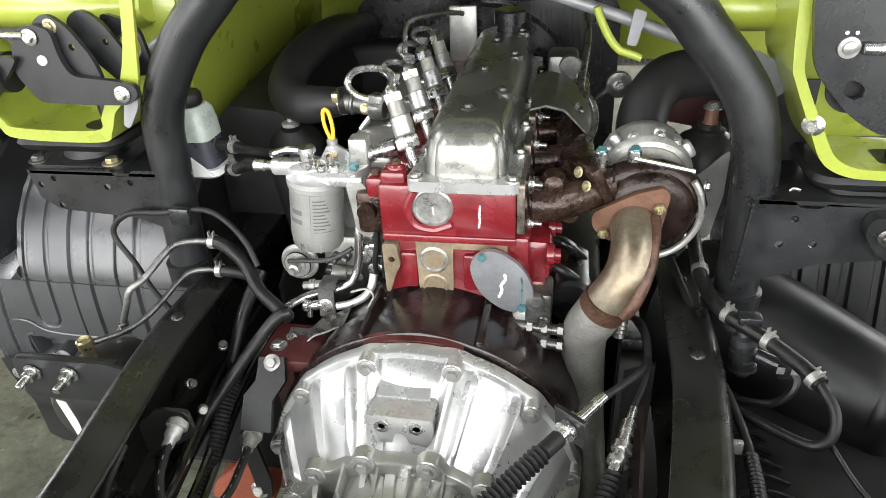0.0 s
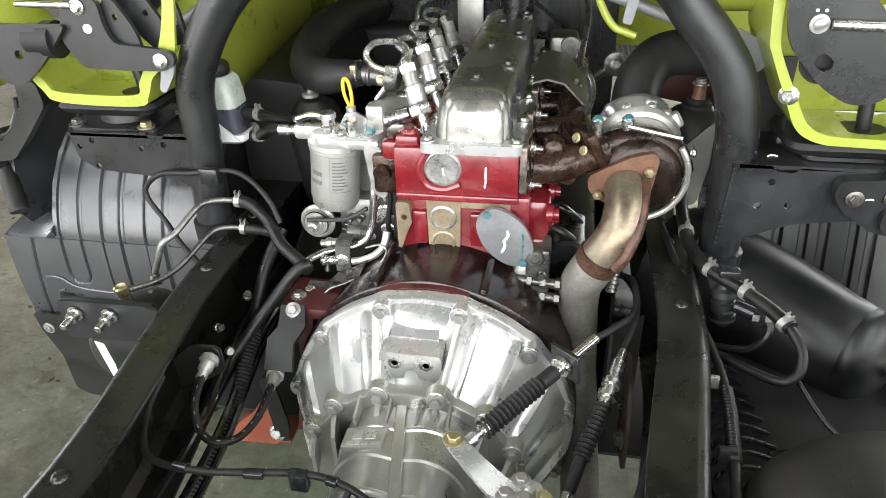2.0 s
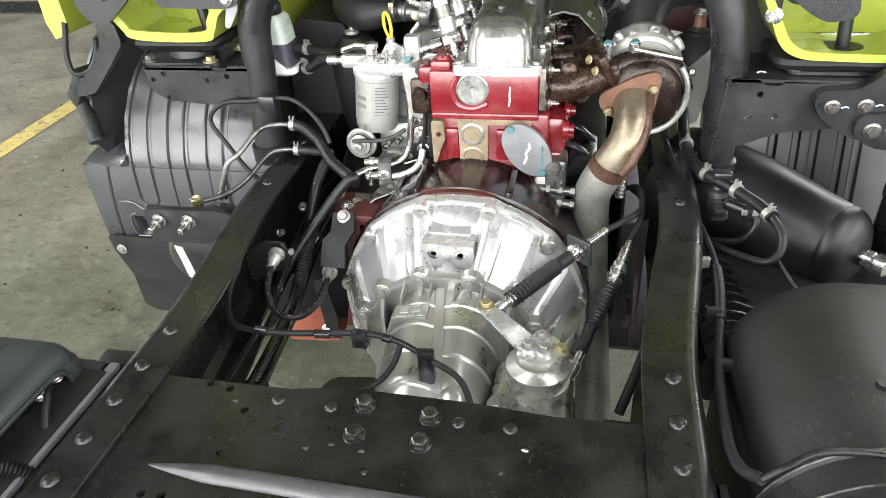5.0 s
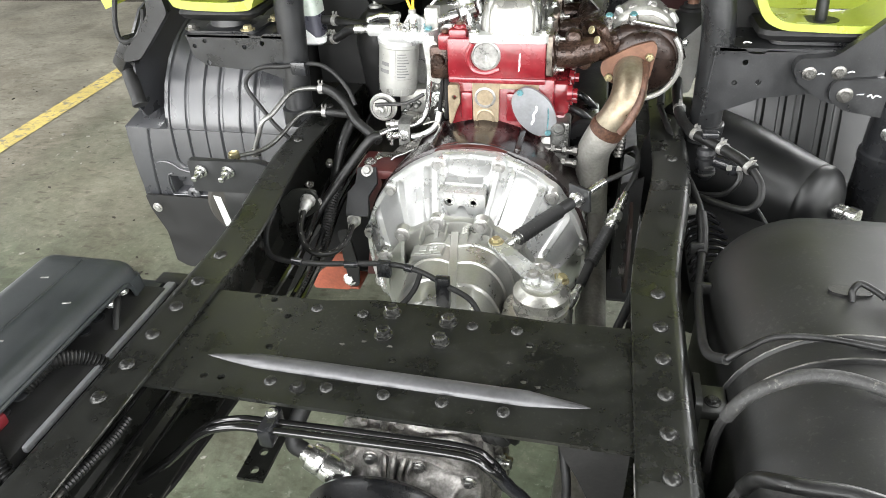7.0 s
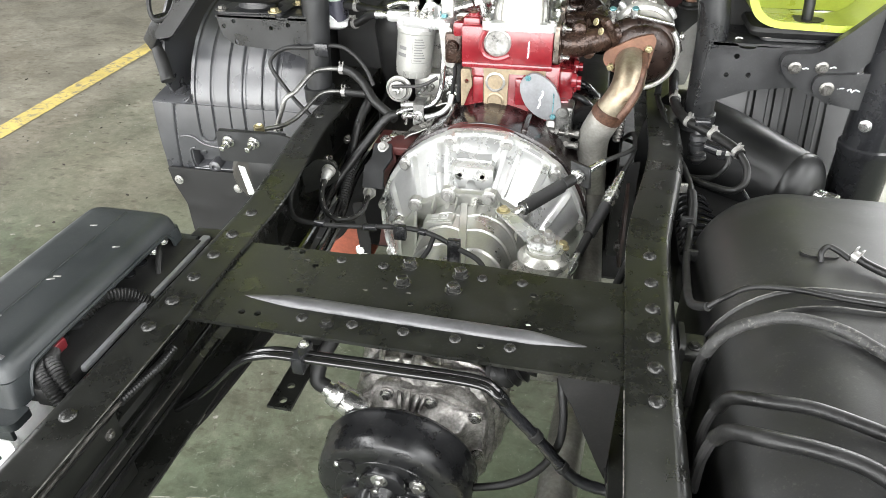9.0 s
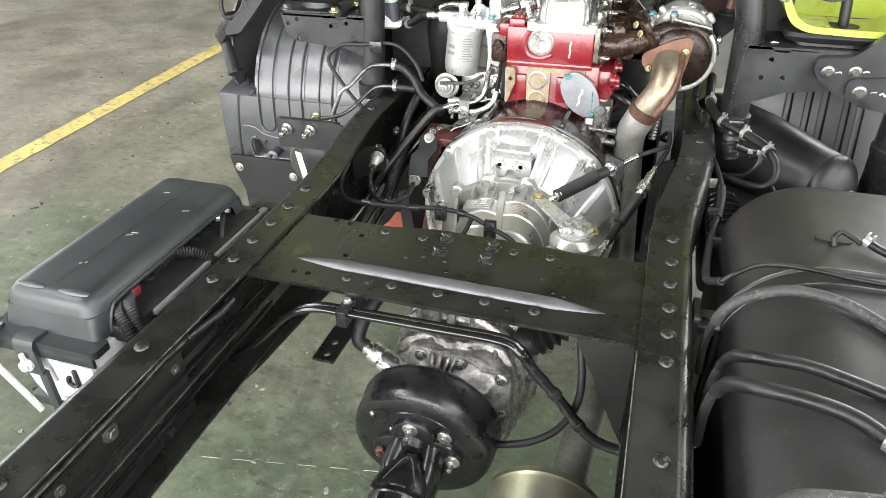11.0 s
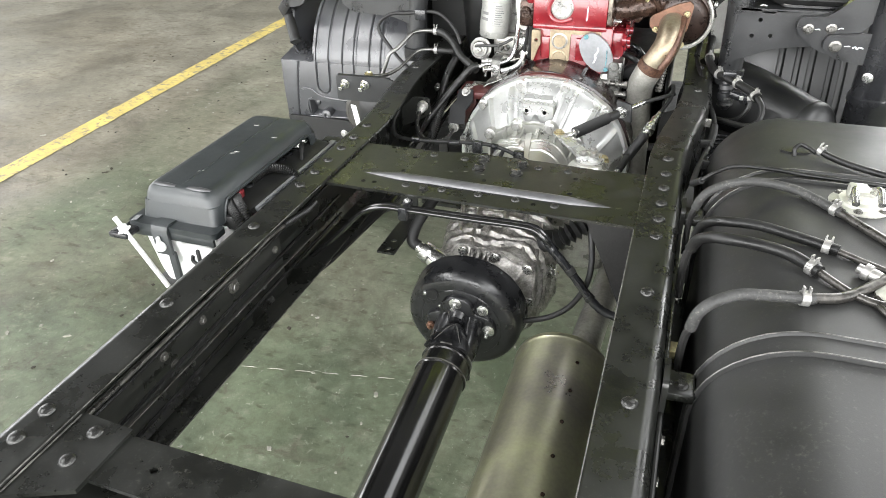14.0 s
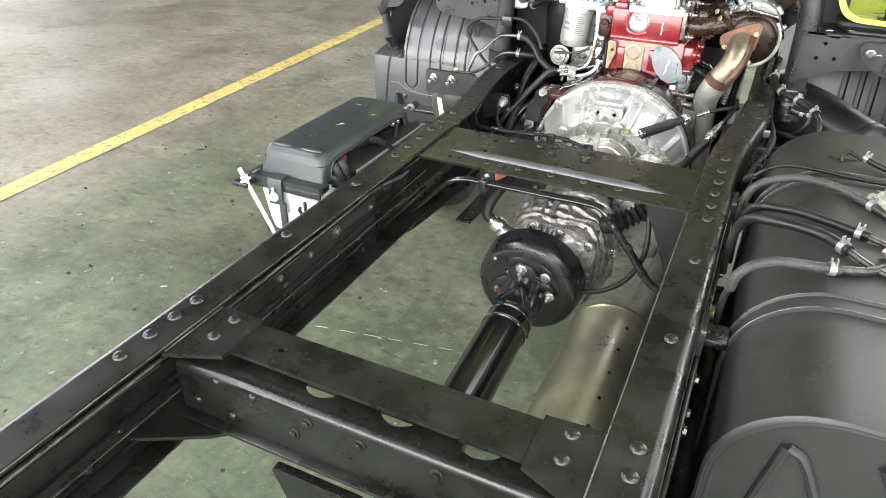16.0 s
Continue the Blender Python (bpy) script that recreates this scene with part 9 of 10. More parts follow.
tube(bm, [(0.498, 0.430, 0.789), (0.510, 0.418, 0.782), (0.506, 0.410, 0.765), (0.490, 0.412, 0.742), (0.470, 0.42, 0.732), (0.436, 0.43, 0.728)], 0.0058, 8)
part("lead", bm, M_HOSE, valve)
hr = thing("vent_hose", (0.46, 0.45, 0.80), "black rubber vent hose held by spring clamps", "hose")
bm = B()
tube(bm, [(0.405, 0.70, 0.86), (0.402, 0.62, 0.846), (0.406, 0.55, 0.835), (0.424, 0.50, 0.827), (0.449, 0.47, 0.824), (0.477, 0.44, 0.821), (0.505, 0.40, 0.818), (0.521, 0.37, 0.814)], 0.0106, 16, 8)
part("thick_hose", bm, M_HOSE, hr)
bm = B()
tube(bm, [(0.519, 0.374, 0.815), (0.532, 0.345, 0.799), (0.531, 0.326, 0.778), (0.516, 0.318, 0.763), (0.497, 0.328, 0.756), (0.47, 0.355, 0.750), (0.440, 0.385, 0.745)], 0.0070, 12, 8)
part("thin_hose", bm, M_HOSE, hr)
bm = B()
box(bm, (0.438, 0.462, 0.828), (0.470, 0.484, 0.842), 0.004)
part("hose_joint", bm, M_PLASTIC, hr)
for p, t in (((0.404, 0.585, 0.840), (0, -1, -0.15)), ((0.431, 0.492, 0.8265), (0.6, -0.8, 0)), ((0.475, 0.443, 0.8215), (0.6, -0.8, 0)), ((0.516, 0.378, 0.8155), (0.45, -0.8, -0.2))):
    clamp_ring(hr, p, t, 0.0111)
lr = thing("wiring_harness", (0.41, 0.3, 0.75), "black wiring harness clipped along the frame rail", "wiring", "wiring looms")
bm = B()
LOOM = [(0.372, 0.66, 0.815), (0.380, 0.60, 0.810), (0.396, 0.53, 0.790), (0.414, 0.45, 0.768), (0.426, 0.38, 0.764), (0.432, 0.30, 0.762), (0.426, 0.20, 0.760), (0.412, 0.10, 0.765), (0.401, 0.02, 0.775), (0.394, -0.06, 0.790), (0.390, -0.12, 0.806), (0.391, -0.16, 0.826), (0.402, -0.186, 0.845)]
tube(bm, LOOM, 0.0062, 10, 7)
part("main_loom", bm, M_RUBBER, lr)
bm = B()
ribbed(bm, [(0.432, 0.29, 0.762), (0.430, 0.24, 0.761), (0.421, 0.16, 0.761)], 0.0085, 0.006, 0.12)
part("conduit_sleeve", bm, M_HOSE, lr)
for y in (0.44, 0.30, 0.17, 0.06):
    bm = B()
    box(bm, (0.402, y - 0.004, 0.756), (0.424, y + 0.004, 0.776), 0.002)
    part("clip", bm, M_ALUD if y in (0.30,) else M_RUBBER, lr)
bm = B()
tube(bm, [(0.372, 0.66, 0.82), (0.376, 0.72, 0.86), (0.37, 0.74, 0.92), (0.375, 0.70, 0.97)], 0.008, 10)
part("upper_loom", bm, M_RUBBER, lr)
# finned plastic guard between rail and tank
fins = thing("finned_guard", (0.52, 0.33, 0.55), "dull black plastic guard with horizontal fins", "guard")
bm = B()
box(bm, (0.415, 0.19, 0.56), (0.78, 0.60, 0.665), 0.02)
part("guard_body", bm, M_RUBBER, fins)
for k in range(9):
    bm = B()
    y = 0.225 + 0.026 * k
    tube(bm, [(0.425, y, 0.655), (0.435, y + 0.004, 0.676), (0.47, y + 0.010, 0.680), (0.52 - 0.004 * k, y + 0.006, 0.672)], 0.004, 6)
    part("fin", bm, M_PLASTIC, fins)
bm = B()
tube(bm, [(0.50, 0.27, 0.672), (0.58, 0.285, 0.684), (0.66, 0.29, 0.69)], 0.004, 6)
part("rib", bm, M_PLASTIC, fins)
pipe_thing("air_line", [(0.53, 0.33, 0.76), (0.56, 0.27, 0.735), (0.60, 0.235, 0.725), (0.66, 0.225, 0.73), (0.72, 0.235, 0.74)], 0.0035, M_BLACK, "thin black air line under the reservoir", "pipe")

# ---- fuel tank ----
tank = thing("fuel_tank", (0.68, -0.37, 0.40), "large satin black steel fuel tank strapped beside the frame", "fuel tank")


def tank_ring(y, k=0.0, n=10):
    """Rounded section of the tank, shrunk by k."""
    x0, x1, z0, z1 = 0.417 + k, 0.98 - k, 0.42 + k, 0.864 - k
    out = []
    for cx, cz, r, a0 in ((x1 - 0.12, z1 - 0.12, 0.12, 0), (x0 + 0.135, z1 - 0.135, 0.135, 90), (x0 + 0.12, z0 + 0.12, 0.12, 180), (x1 - 0.12, z0 + 0.12, 0.12, 270)):
        for i in range(n + 1):
            a = radians(a0 + 90 * i / n)
            out.append((cx + r * math.cos(a), y, cz + r * math.sin(a)))
    return out


bm = B()
loft(bm, [tank_ring(0.165, 0.10), tank_ring(0.172, 0.06), tank_ring(0.165, 0.03), tank_ring(0.145, 0.012), tank_ring(0.11, 0.003), tank_ring(0.06), tank_ring(-0.04), tank_ring(-0.80), tank_ring(-0.880), tank_ring(-0.884), tank_ring(-0.888, 0.002), tank_ring(-0.889, 0.008), tank_ring(-0.878, 0.012), tank_ring(-0.877, 0.014), tank_ring(-0.877, 0.016), tank_ring(-0.877, 0.05)])
part("tank_shell", bm, M_TANK, tank)
bm = B()
loft(bm, [tank_ring(-0.883, -0.0005), tank_ring(-0.884, -0.0025), tank_ring(-0.888, -0.0025), tank_ring(-0.891, 0.001), tank_ring(-0.891, 0.004), tank_ring(-0.886, 0.006)], caps=False)
part("end_seam", bm, M_TANK, tank, "rolled end seam with worn edge")
bm = B()
for pts in ([(0.50, 0.80), (0.475, 0.62), (0.50, 0.50)], [(0.50, 0.80), (0.53, 0.77), (0.60, 0.60)], [(0.60, 0.81), (0.66, 0.70), (0.72, 0.58)], [(0.60, 0.81), (0.75, 0.80), (0.88, 0.78)]):
    tube(bm, [(x, -0.880, z) for x, z in pts], 0.007, 8)
part("stamped_ribs", bm, M_TANK, tank)
for y, w in ((-0.168, 0.044), (-0.638, 0.042)):
    st = thing("tank_strap", (0.405, y, 0.80), "black steel tank strap with raised edges and a rail bracket", "tank strap", "tank straps")
    bm = B()
    ring0 = tank_ring(0)[6:28]
    prof = ((-0.5, 0.002), (-0.49, 0.0055), (-0.45, 0.0065), (-0.40, 0.0050), (-0.37, 0.0025), (0.37, 0.0025), (0.40, 0.0050), (0.45, 0.0065), (0.49, 0.0055), (0.5, 0.002), (0.5, -0.001), (-0.5, -0.001))
    rings = []
    for i, p in enumerate(ring0):
        a, b = ring0[max(0, i - 1)], ring0[min(len(ring0) - 1, i + 1)]
        nrm = V((b[2] - a[2], 0, -(b[0] - a[0]))).normalized()
        rings.append([(p[0] + nrm.x * h, y + w * u, p[2] + nrm.z * h) for u, h in prof])
    loft(bm, rings)
    part("strap_band", bm, M_TANK, st)
    for e in (-0.45, 0.45):
        bm = B()
        line = []
        for i, p in enumerate(ring0):
            a, c = ring0[max(0, i - 1)], ring0[min(len(ring0) - 1, i + 1)]
            nrm = V((c[2] - a[2], 0, -(c[0] - a[0]))).normalized()
            line.append(V((p[0] + nrm.x * 0.0058, y + w * e, p[2] + nrm.z * 0.0058)))
        sweep(bm, line, 0.0011, 6)
        part("worn_edge", bm, M_EDGE, st, "paint worn off the raised edge")
    bm = B()
    plate(bm, rounded([(y - 0.035, 0.79), (y + 0.02, 0.79), (y + 0.03, 0.70), (y - 0.045, 0.66)], 0.01), "x", 0.376, 0.384)
    box(bm, (0.380, y - 0.030, 0.755), (0.418, y + 0.018, 0.770), 0.004)
    part("rail_bracket", bm, M_FRAME, st)
    bolt(st, (0.384, y - 0.01, 0.765), (1, 0, 0.3), 0.0065, BOLTB)
    bolt(st, (0.400, y - 0.012, 0.770), (0, 0, 1), 0.0065, BOLTB)
bracket = thing("tank_bracket", (0.385, -0.55, 0.60), "long black steel bracket carrying the tank beside the rail", "bracket")
bm = B()
box(bm, (0.3765, -0.90, 0.53), (0.384, -0.12, 0.742), 0.003)
box(bm, (0.384, -0.90, 0.53), (0.440, -0.12, 0.537), 0.002)
part("bracket_web", bm, M_FRAME, bracket)
for y, z in ((-0.30, 0.70), (-0.38, 0.72), (-0.52, 0.70), (-0.70, 0.715), (-0.74, 0.68), (-0.80, 0.70)):
    bolt(bracket, (0.384, y, z), (1, 0, 0), 0.007, BOLTD)
bm = B()
box(bm, (0.384, -0.545, 0.716), (0.400, -0.520, 0.738), 0.002)
part("tag", bm, M_GOLD, bracket, "small yellow plated tab")
# sender unit with hose tails
send = thing("fuel_sender", (0.640, -0.245, 0.864), "pale round fuel sender with bright hose tails on the tank", "fuel sender")
SX, SY = 0.640, -0.245
bm = B()
lathe(bm, (SX, SY, 0.863), (SX, SY, 0.95), [(0, 0.046), (0.003, 0.046), (0.005, 0.043), (0.006, 0.034), (0.010, 0.032), (0.011, 0.020), (0.024, 0.019), (0.026, 0.016), (0.026, 0.0)], 32)
part("sender_plate", bm, M_PALE, send)
for k in range(6):
    a = 2 * math.pi * k / 6 + 0.3
    bolt(send, (SX + 0.038 * math.cos(a), SY + 0.038 * math.sin(a), 0.868), (0, 0, 1), 0.0045, BOLTD)
bm = B()
box(bm, (SX - 0.022, SY - 0.010, 0.874), (SX + 0.006, SY + 0.014, 0.896), 0.004)
part("terminal_block", bm, M_PALE, send)
for dx, dy in ((-0.016, -0.012), (0.012, -0.006)):
    bm = B()
    tube(bm, [(SX + dx, SY + dy, 0.872), (SX + dx, SY + dy - 0.004, 0.895), (SX + dx * 1.3, SY + dy - 0.022, 0.902), (SX + dx * 1.3, SY + dy - 0.048, 0.892)], 0.0055, 10)
    part("hose_tail", bm, M_ZINC, send)
outlet = thing("fuel_outlet", (0.665, -0.505, 0.864), "pale round fuel outlet flange with a bent pipe on the tank", "fuel outlet")
bm = B()
lathe(bm, (0.665, -0.505, 0.863), (0.665, -0.505, 0.95), [(0, 0.044), (0.004, 0.044), (0.006, 0.040), (0.008, 0.024), (0.018, 0.022), (0.020, 0.0)], 30)
part("flange", bm, M_PALE, outlet)
bm = B()
lathe(bm, (0.630, -0.478, 0.872), (0.606, -0.462, 0.874), [(0, 0.009), (0.012, 0.009), (0.013, 0.012), (0.022, 0.012), (0.023, 0.007), (0.030, 0.007)], 10)
part("elbow_union", bm, M_PLUG, outlet)
bm = B()
tube(bm, [(0.620, -0.520, 0.868), (0.632, -0.545, 0.869), (0.660, -0.556, 0.869), (0.71, -0.552, 0.869)], 0.0045, 8)
tube(bm, [(0.616, -0.530, 0.868), (0.630, -0.557, 0.869), (0.660, -0.568, 0.869), (0.71, -0.564, 0.869)], 0.0045, 8)
part("return_pipes", bm, M_DIRTY, outlet)
elb = thing("vent_elbow", (0.557, -0.05, 0.864), "black vent elbow on a flange on the tank", "pipe elbow")
bm = B()
plate(bm, rounded([(0.532, -0.060), (0.545, -0.068), (0.580, -0.066), (0.588, -0.056), (0.560, -0.046), (0.540, -0.044)], 0.008), "z", 0.862, 0.867)
part("flange", bm, M_HOSE, elb)
bm = B()
tube(bm, [(0.557, -0.076, 0.864), (0.556, -0.070, 0.876), (0.566, -0.060, 0.880), (0.578, -0.066, 0.878), (0.590, -0.079, 0.875)], 0.0042, 10)
part("elbow_pipe", bm, M_HOSE, elb)
bm = B()
tube(bm, [(0.594, -0.071, 0.879), (0.612, -0.088, 0.874), (0.65, -0.116, 0.872), (0.72, -0.155, 0.872)], 0.0060, 12)
part("vent_hose", bm, M_HOSE, elb)
clamp_ring(elb, (0.598, -0.075, 0.877), (0.7, -0.6, -0.2), 0.0062)


def tank_hose(pts, r, at, tail, dusty):
    """Rubber hose from a hook on the rail over the tank to a clamp, then a thin pipe."""
    h = thing("fuel_hose", pts[0], "dusty grey rubber fuel hose lying over the tank" if dusty else "shiny black rubber fuel hose clamped to a pipe on the tank", "hose", "tank hoses")
    bm = B()
    sweep(bm, spline(pts + [at], 8), r, 14)
    part("hose_body", bm, M_DUSTY if dusty else M_HOSE, h)
    bm = B()
    tube(bm, [V(pts[-1]).lerp(V(at), 0.8)] + tail, r * (0.9 if dusty else 0.62), 10, 8)
    part("pipe_end", bm, M_DIRTY, h, "dirty dark metal pipe")
    # hose root in near-black, standing for the shade behind the rail
    bm = B()
    p = V(pts[0])
    tube(bm, [p + V((-0.004, 0.010, -0.10)), p + V((-0.006, 0.006, -0.05)), p + V((-0.004, 0.001, -0.014)), p], r * 0.7, 8, 5)
    part("hose_end", bm, M_SHADE, h)
    clamp_ring(h, V(at).lerp(V(pts[-1]), 0.25), V(at) - V(pts[-1]), r + 0.0006)


tank_hose([(0.396, -0.258, 0.826), (0.403, -0.260, 0.848), (0.417, -0.254, 0.862), (0.441, -0.244, 0.871), (0.475, -0.231, 0.8745), (0.511, -0.229, 0.874), (0.545, -0.241, 0.8735), (0.573, -0.264, 0.872)], 0.0076, (0.606, -0.300, 0.8715), [(0.632, -0.334, 0.8695), (0.66, -0.372, 0.8695), (0.70, -0.43, 0.8695)], True)
tank_hose([(0.400, -0.350, 0.826), (0.407, -0.357, 0.850), (0.421, -0.370, 0.866), (0.441, -0.377, 0.8725), (0.482, -0.380, 0.8745), (0.527, -0.393, 0.873)], 0.0078, (0.588, -0.418, 0.8720), [(0.612, -0.432, 0.869), (0.648, -0.456, 0.869), (0.70, -0.50, 0.869)], False)
tank_hose([(0.393, -0.398, 0.828), (0.401, -0.407, 0.850), (0.413, -0.420, 0.864), (0.430, -0.430, 0.8725), (0.478, -0.438, 0.875), (0.521, -0.452, 0.874)], 0.0090, (0.556, -0.486, 0.8735), [(0.593, -0.522, 0.869), (0.635, -0.538, 0.869), (0.70, -0.532, 0.869)], False)
tank_hose([(0.401, -0.590, 0.820), (0.406, -0.592, 0.846), (0.418, -0.588, 0.862), (0.436, -0.579, 0.870), (0.456, -0.570, 0.8735), (0.495, -0.561, 0.8735)], 0.0080, (0.543, -0.552, 0.8725), [(0.575, -0.536, 0.870), (0.603, -0.512, 0.870), (0.64, -0.472, 0.870), (0.68, -0.43, 0.870)], True)
pipe_thing("wiring_lead", [(0.402, -0.186, 0.845), (0.422, -0.182, 0.862), (0.453, -0.168, 0.871), (0.507, -0.162, 0.871), (0.565, -0.171, 0.871), (0.611, -0.175, 0.871), (0.70, -0.18, 0.871)], 0.0040, M_HOSE, "black wiring lead lying over the tank", "wiring", seg=12)

# ---- battery box outside the left rail ----
bat = thing("battery_box", (-0.51, -0.3, 0.50), "black battery box lid over white-cased batteries with cables", "battery box")
ring = lambda x0, x1, y0, y1, z, r: [(p[0], p[1], z) for p in rounded([(x0, y0), (x1, y0), (x1, y1), (x0, y1)], r, 5)]
bm = B()
loft(bm, [ring(-0.602, -0.440, -0.472, -0.076, 0.803, 0.024), ring(-0.600, -0.442, -0.469, -0.078, 0.814, 0.024), ring(-0.597, -0.445, -0.466, -0.081, 0.822, 0.023), ring(-0.592, -0.450, -0.461, -0.086, 0.828, 0.021), ring(-0.585, -0.457, -0.454, -0.093, 0.8315, 0.018), ring(-0.575, -0.467, -0.444, -0.103, 0.8325, 0.014)])
lid = part("lid", bm, M_LID, bat)
bm = B()
edge = rounded([(-0.440, -0.438), (-0.440, -0.472), (-0.602, -0.472), (-0.602, -0.076), (-0.440, -0.076), (-0.440, -0.108), (-0.445, -0.108), (-0.446, -0.082), (-0.596, -0.082), (-0.596, -0.466), (-0.446, -0.466), (-0.445, -0.438)], 0.015, 4)
loft(bm, [[(p[0] + (-0.005 if p[0] < -0.5 else 0.006) * k, p[1] - (0.008 if p[1] < -0.4 else 0.0) * k, z) for p in edge] for z, k in ((0.768, 1.0), (0.8035, 0.0))])
part("lid_skirt", bm, M_LID, lid)
bm = B()
tube(bm, [(-0.436, -0.452, 0.770), (-0.437, -0.446, 0.785), (-0.438, -0.436, 0.801), (-0.439, -0.415, 0.807), (-0.439, -0.30, 0.808), (-0.439, -0.14, 0.808), (-0.438, -0.113, 0.800), (-0.437, -0.106, 0.780)], 0.0032, 6)
part("opening_lip", bm, M_LID, lid)
for x0, x1 in ((-0.580, -0.532), (-0.506, -0.454)):
    bm = B()
    rings = []
    for k in range(9):
        t = k / 8
        w = 0.0028 * math.sin(math.pi * min(1, 0.12 + 0.76 * t)) + 0.0004
        rings.append([(x0 + (x1 - x0) * t, -0.452 + 2.2 * w * math.cos(math.pi * q / 5), 0.8312 + w * math.sin(math.pi * q / 5)) for q in range(6)])
    loft(bm, rings)
    part("lid_rib", bm, M_BEAD, lid, "scuffed raised rib")
bm = B()
tube(bm, [(-0.523, -0.44, 0.8318), (-0.521, -0.3, 0.8322), (-0.519, -0.10, 0.8318)], 0.0022, 6)
part("lid_crease", bm, M_LID, lid)
for x, y, a in ((-0.511, -0.295, 0.4), (-0.506, -0.287, 0.1), (-0.523, -0.385, 0.6), (-0.470, -0.20, 0.3), (-0.545, -0.15, 0.2)):
    bm = B()
    box(bm, (-0.006, -0.0016, 0), (0.006, 0.0016, 0.0012), 0.0004, 1, Matrix.Translation((x, y, 0.8322)) @ Matrix.Rotation(a, 4, 'Z'))
    part("scuff", bm, M_PLUG, lid, "pale scratch")
# flanged rim with its front ledge
bm = B()
plate(bm, rounded([(-0.624, -0.496), (-0.616, -0.504), (-0.432, -0.505), (-0.424, -0.498), (-0.424, -0.470), (-0.596, -0.468), (-0.598, -0.080), (-0.424, -0.080), (-0.424, -0.055), (-0.624, -0.055)], 0.006, 3), "z", 0.758, 0.770)
box(bm, (-0.616, -0.5045, 0.742), (-0.430, -0.498, 0.760), 0.002)
part("lid_rim", bm, M_LID, bat)
bm = B()
loft(bm, [[(x, y, z) for y, z in ((-0.500, z0), (-0.484, z0 + 0.003), (-0.484, z0 + 0.008), (-0.502, z0 + 0.006))] for x, z0 in ((-0.600, 0.768), (-0.616, 0.764), (-0.632, 0.752), (-0.638, 0.744))])
part("rim_ear", bm, M_LID, bat)
bm = B()
loft(bm, [ring(-0.585, -0.448, -0.485, -0.070, 0.628, 0.02), ring(-0.592, -0.444, -0.490, -0.066, 0.660, 0.02), ring(-0.606, -0.434, -0.496, -0.062, 0.757, 0.02)])
part("battery_case", bm, M_WHITE, bat, "white battery casing")
bm = B()
box(bm, (-0.605, -0.488, 0.612), (-0.372, -0.05, 0.634), 0.006)
part("tray", bm, M_BLACK, bat)
bm = B()
box(bm, (-0.585, -0.450, 0.750), (-0.402, -0.08, 0.780), 0.004)
part("battery_top", bm, M_RUBBER, bat)
for y0, n in ((-0.36, 4), (-0.20, 3)):
    for k in range(n):
        bm = B()
        lathe(bm, (-0.462, y0 + 0.032 * k, 0.779), (-0.462, y0 + 0.032 * k, 0.80), [(0, 0.010), (0.004, 0.010), (0.005, 0.008), (0.006, 0.0)], 14)
        part("cell_cap", bm, M_PLASTIC, bat)
bm = B()
box(bm, (-0.411, -0.400, 0.768), (-0.396, -0.062, 0.778), 0.003)
part("hold_down_bar", bm, M_PLATE, bat, "dull steel hold-down bar")
# latch strap folded over the rim, narrow below
bm = B()
loft(bm, [[(x, y, z) for y, z in ((-0.470, 0.772), (-0.500, 0.7755), (-0.508, 0.772), (-0.512, 0.764), (-0.512, 0.712), (-0.506, 0.712), (-0.505, 0.762), (-0.500, 0.769), (-0.470, 0.768))] for x in (-0.562, -0.526)])
box(bm, (-0.540, -0.509, 0.632), (-0.524, -0.501, 0.716), 0.002)
strap = part("latch_strap", bm, M_LID, bat)
bm = B()
lathe(bm, (-0.546, -0.512, 0.731), (-0.546, -0.530, 0.733), [(0, 0.011), (0.004, 0.011), (0.006, 0.0085), (0.010, 0.008), (0.011, 0.0)], 16)
box(bm, (-0.549, -0.520, 0.738), (-0.543, -0.513, 0.754), 0.002)
part("latch_knob", bm, M_WHITE, strap, "white wing knob")
bm = B()
plate(bm, rounded([(-0.512, 0.738), (-0.508, 0.700), (-0.520, 0.692), (-0.518, 0.668), (-0.470, 0.676), (-0.440, 0.706), (-0.437, 0.738)], 0.006), "y", -0.5035, -0.494)
part("case_panel", bm, M_WHITE, bat, "white front panel")
bm = B()
box(bm, (-0.474, -0.5085, 0.700), (-0.467, -0.503, 0.732), 0.002)
tube(bm, [(-0.484, -0.506, 0.716), (-0.486, -0.507, 0.706), (-0.479, -0.507, 0.700), (-0.471, -0.506, 0.702)], 0.0035, 8)
part("clip_hook", bm, M_RUBBER, bat)
bm = B()
cyl(bm, (-0.614, -0.536, 0.795), (-0.560, -0.512, 0.634), 0.0048, seg=12)
rod = part("tie_rod", bm, M_WHITE, bat, "white threaded tie rod")
bm = B()
lathe(bm, (-0.608, -0.533, 0.777), (-0.604, -0.5315, 0.766), [(0, 0.0085), (0.008, 0.0085), (0.0085, 0.013), (0.011, 0.013)], 6)
part("rod_nut", bm, M_WHITE, rod)
bm = B()
box(bm, (-0.640, -0.540, 0.750), (-0.598, -0.500, 0.762), 0.004)
part("tie_lug", bm, M_PLASTIC, bat)
bm = B()
box(bm, (-0.462, -0.394, 0.780), (-0.442, -0.368, 0.798), 0.004)
part("terminal_cover", bm, M_REDP, bat, "red terminal cover")
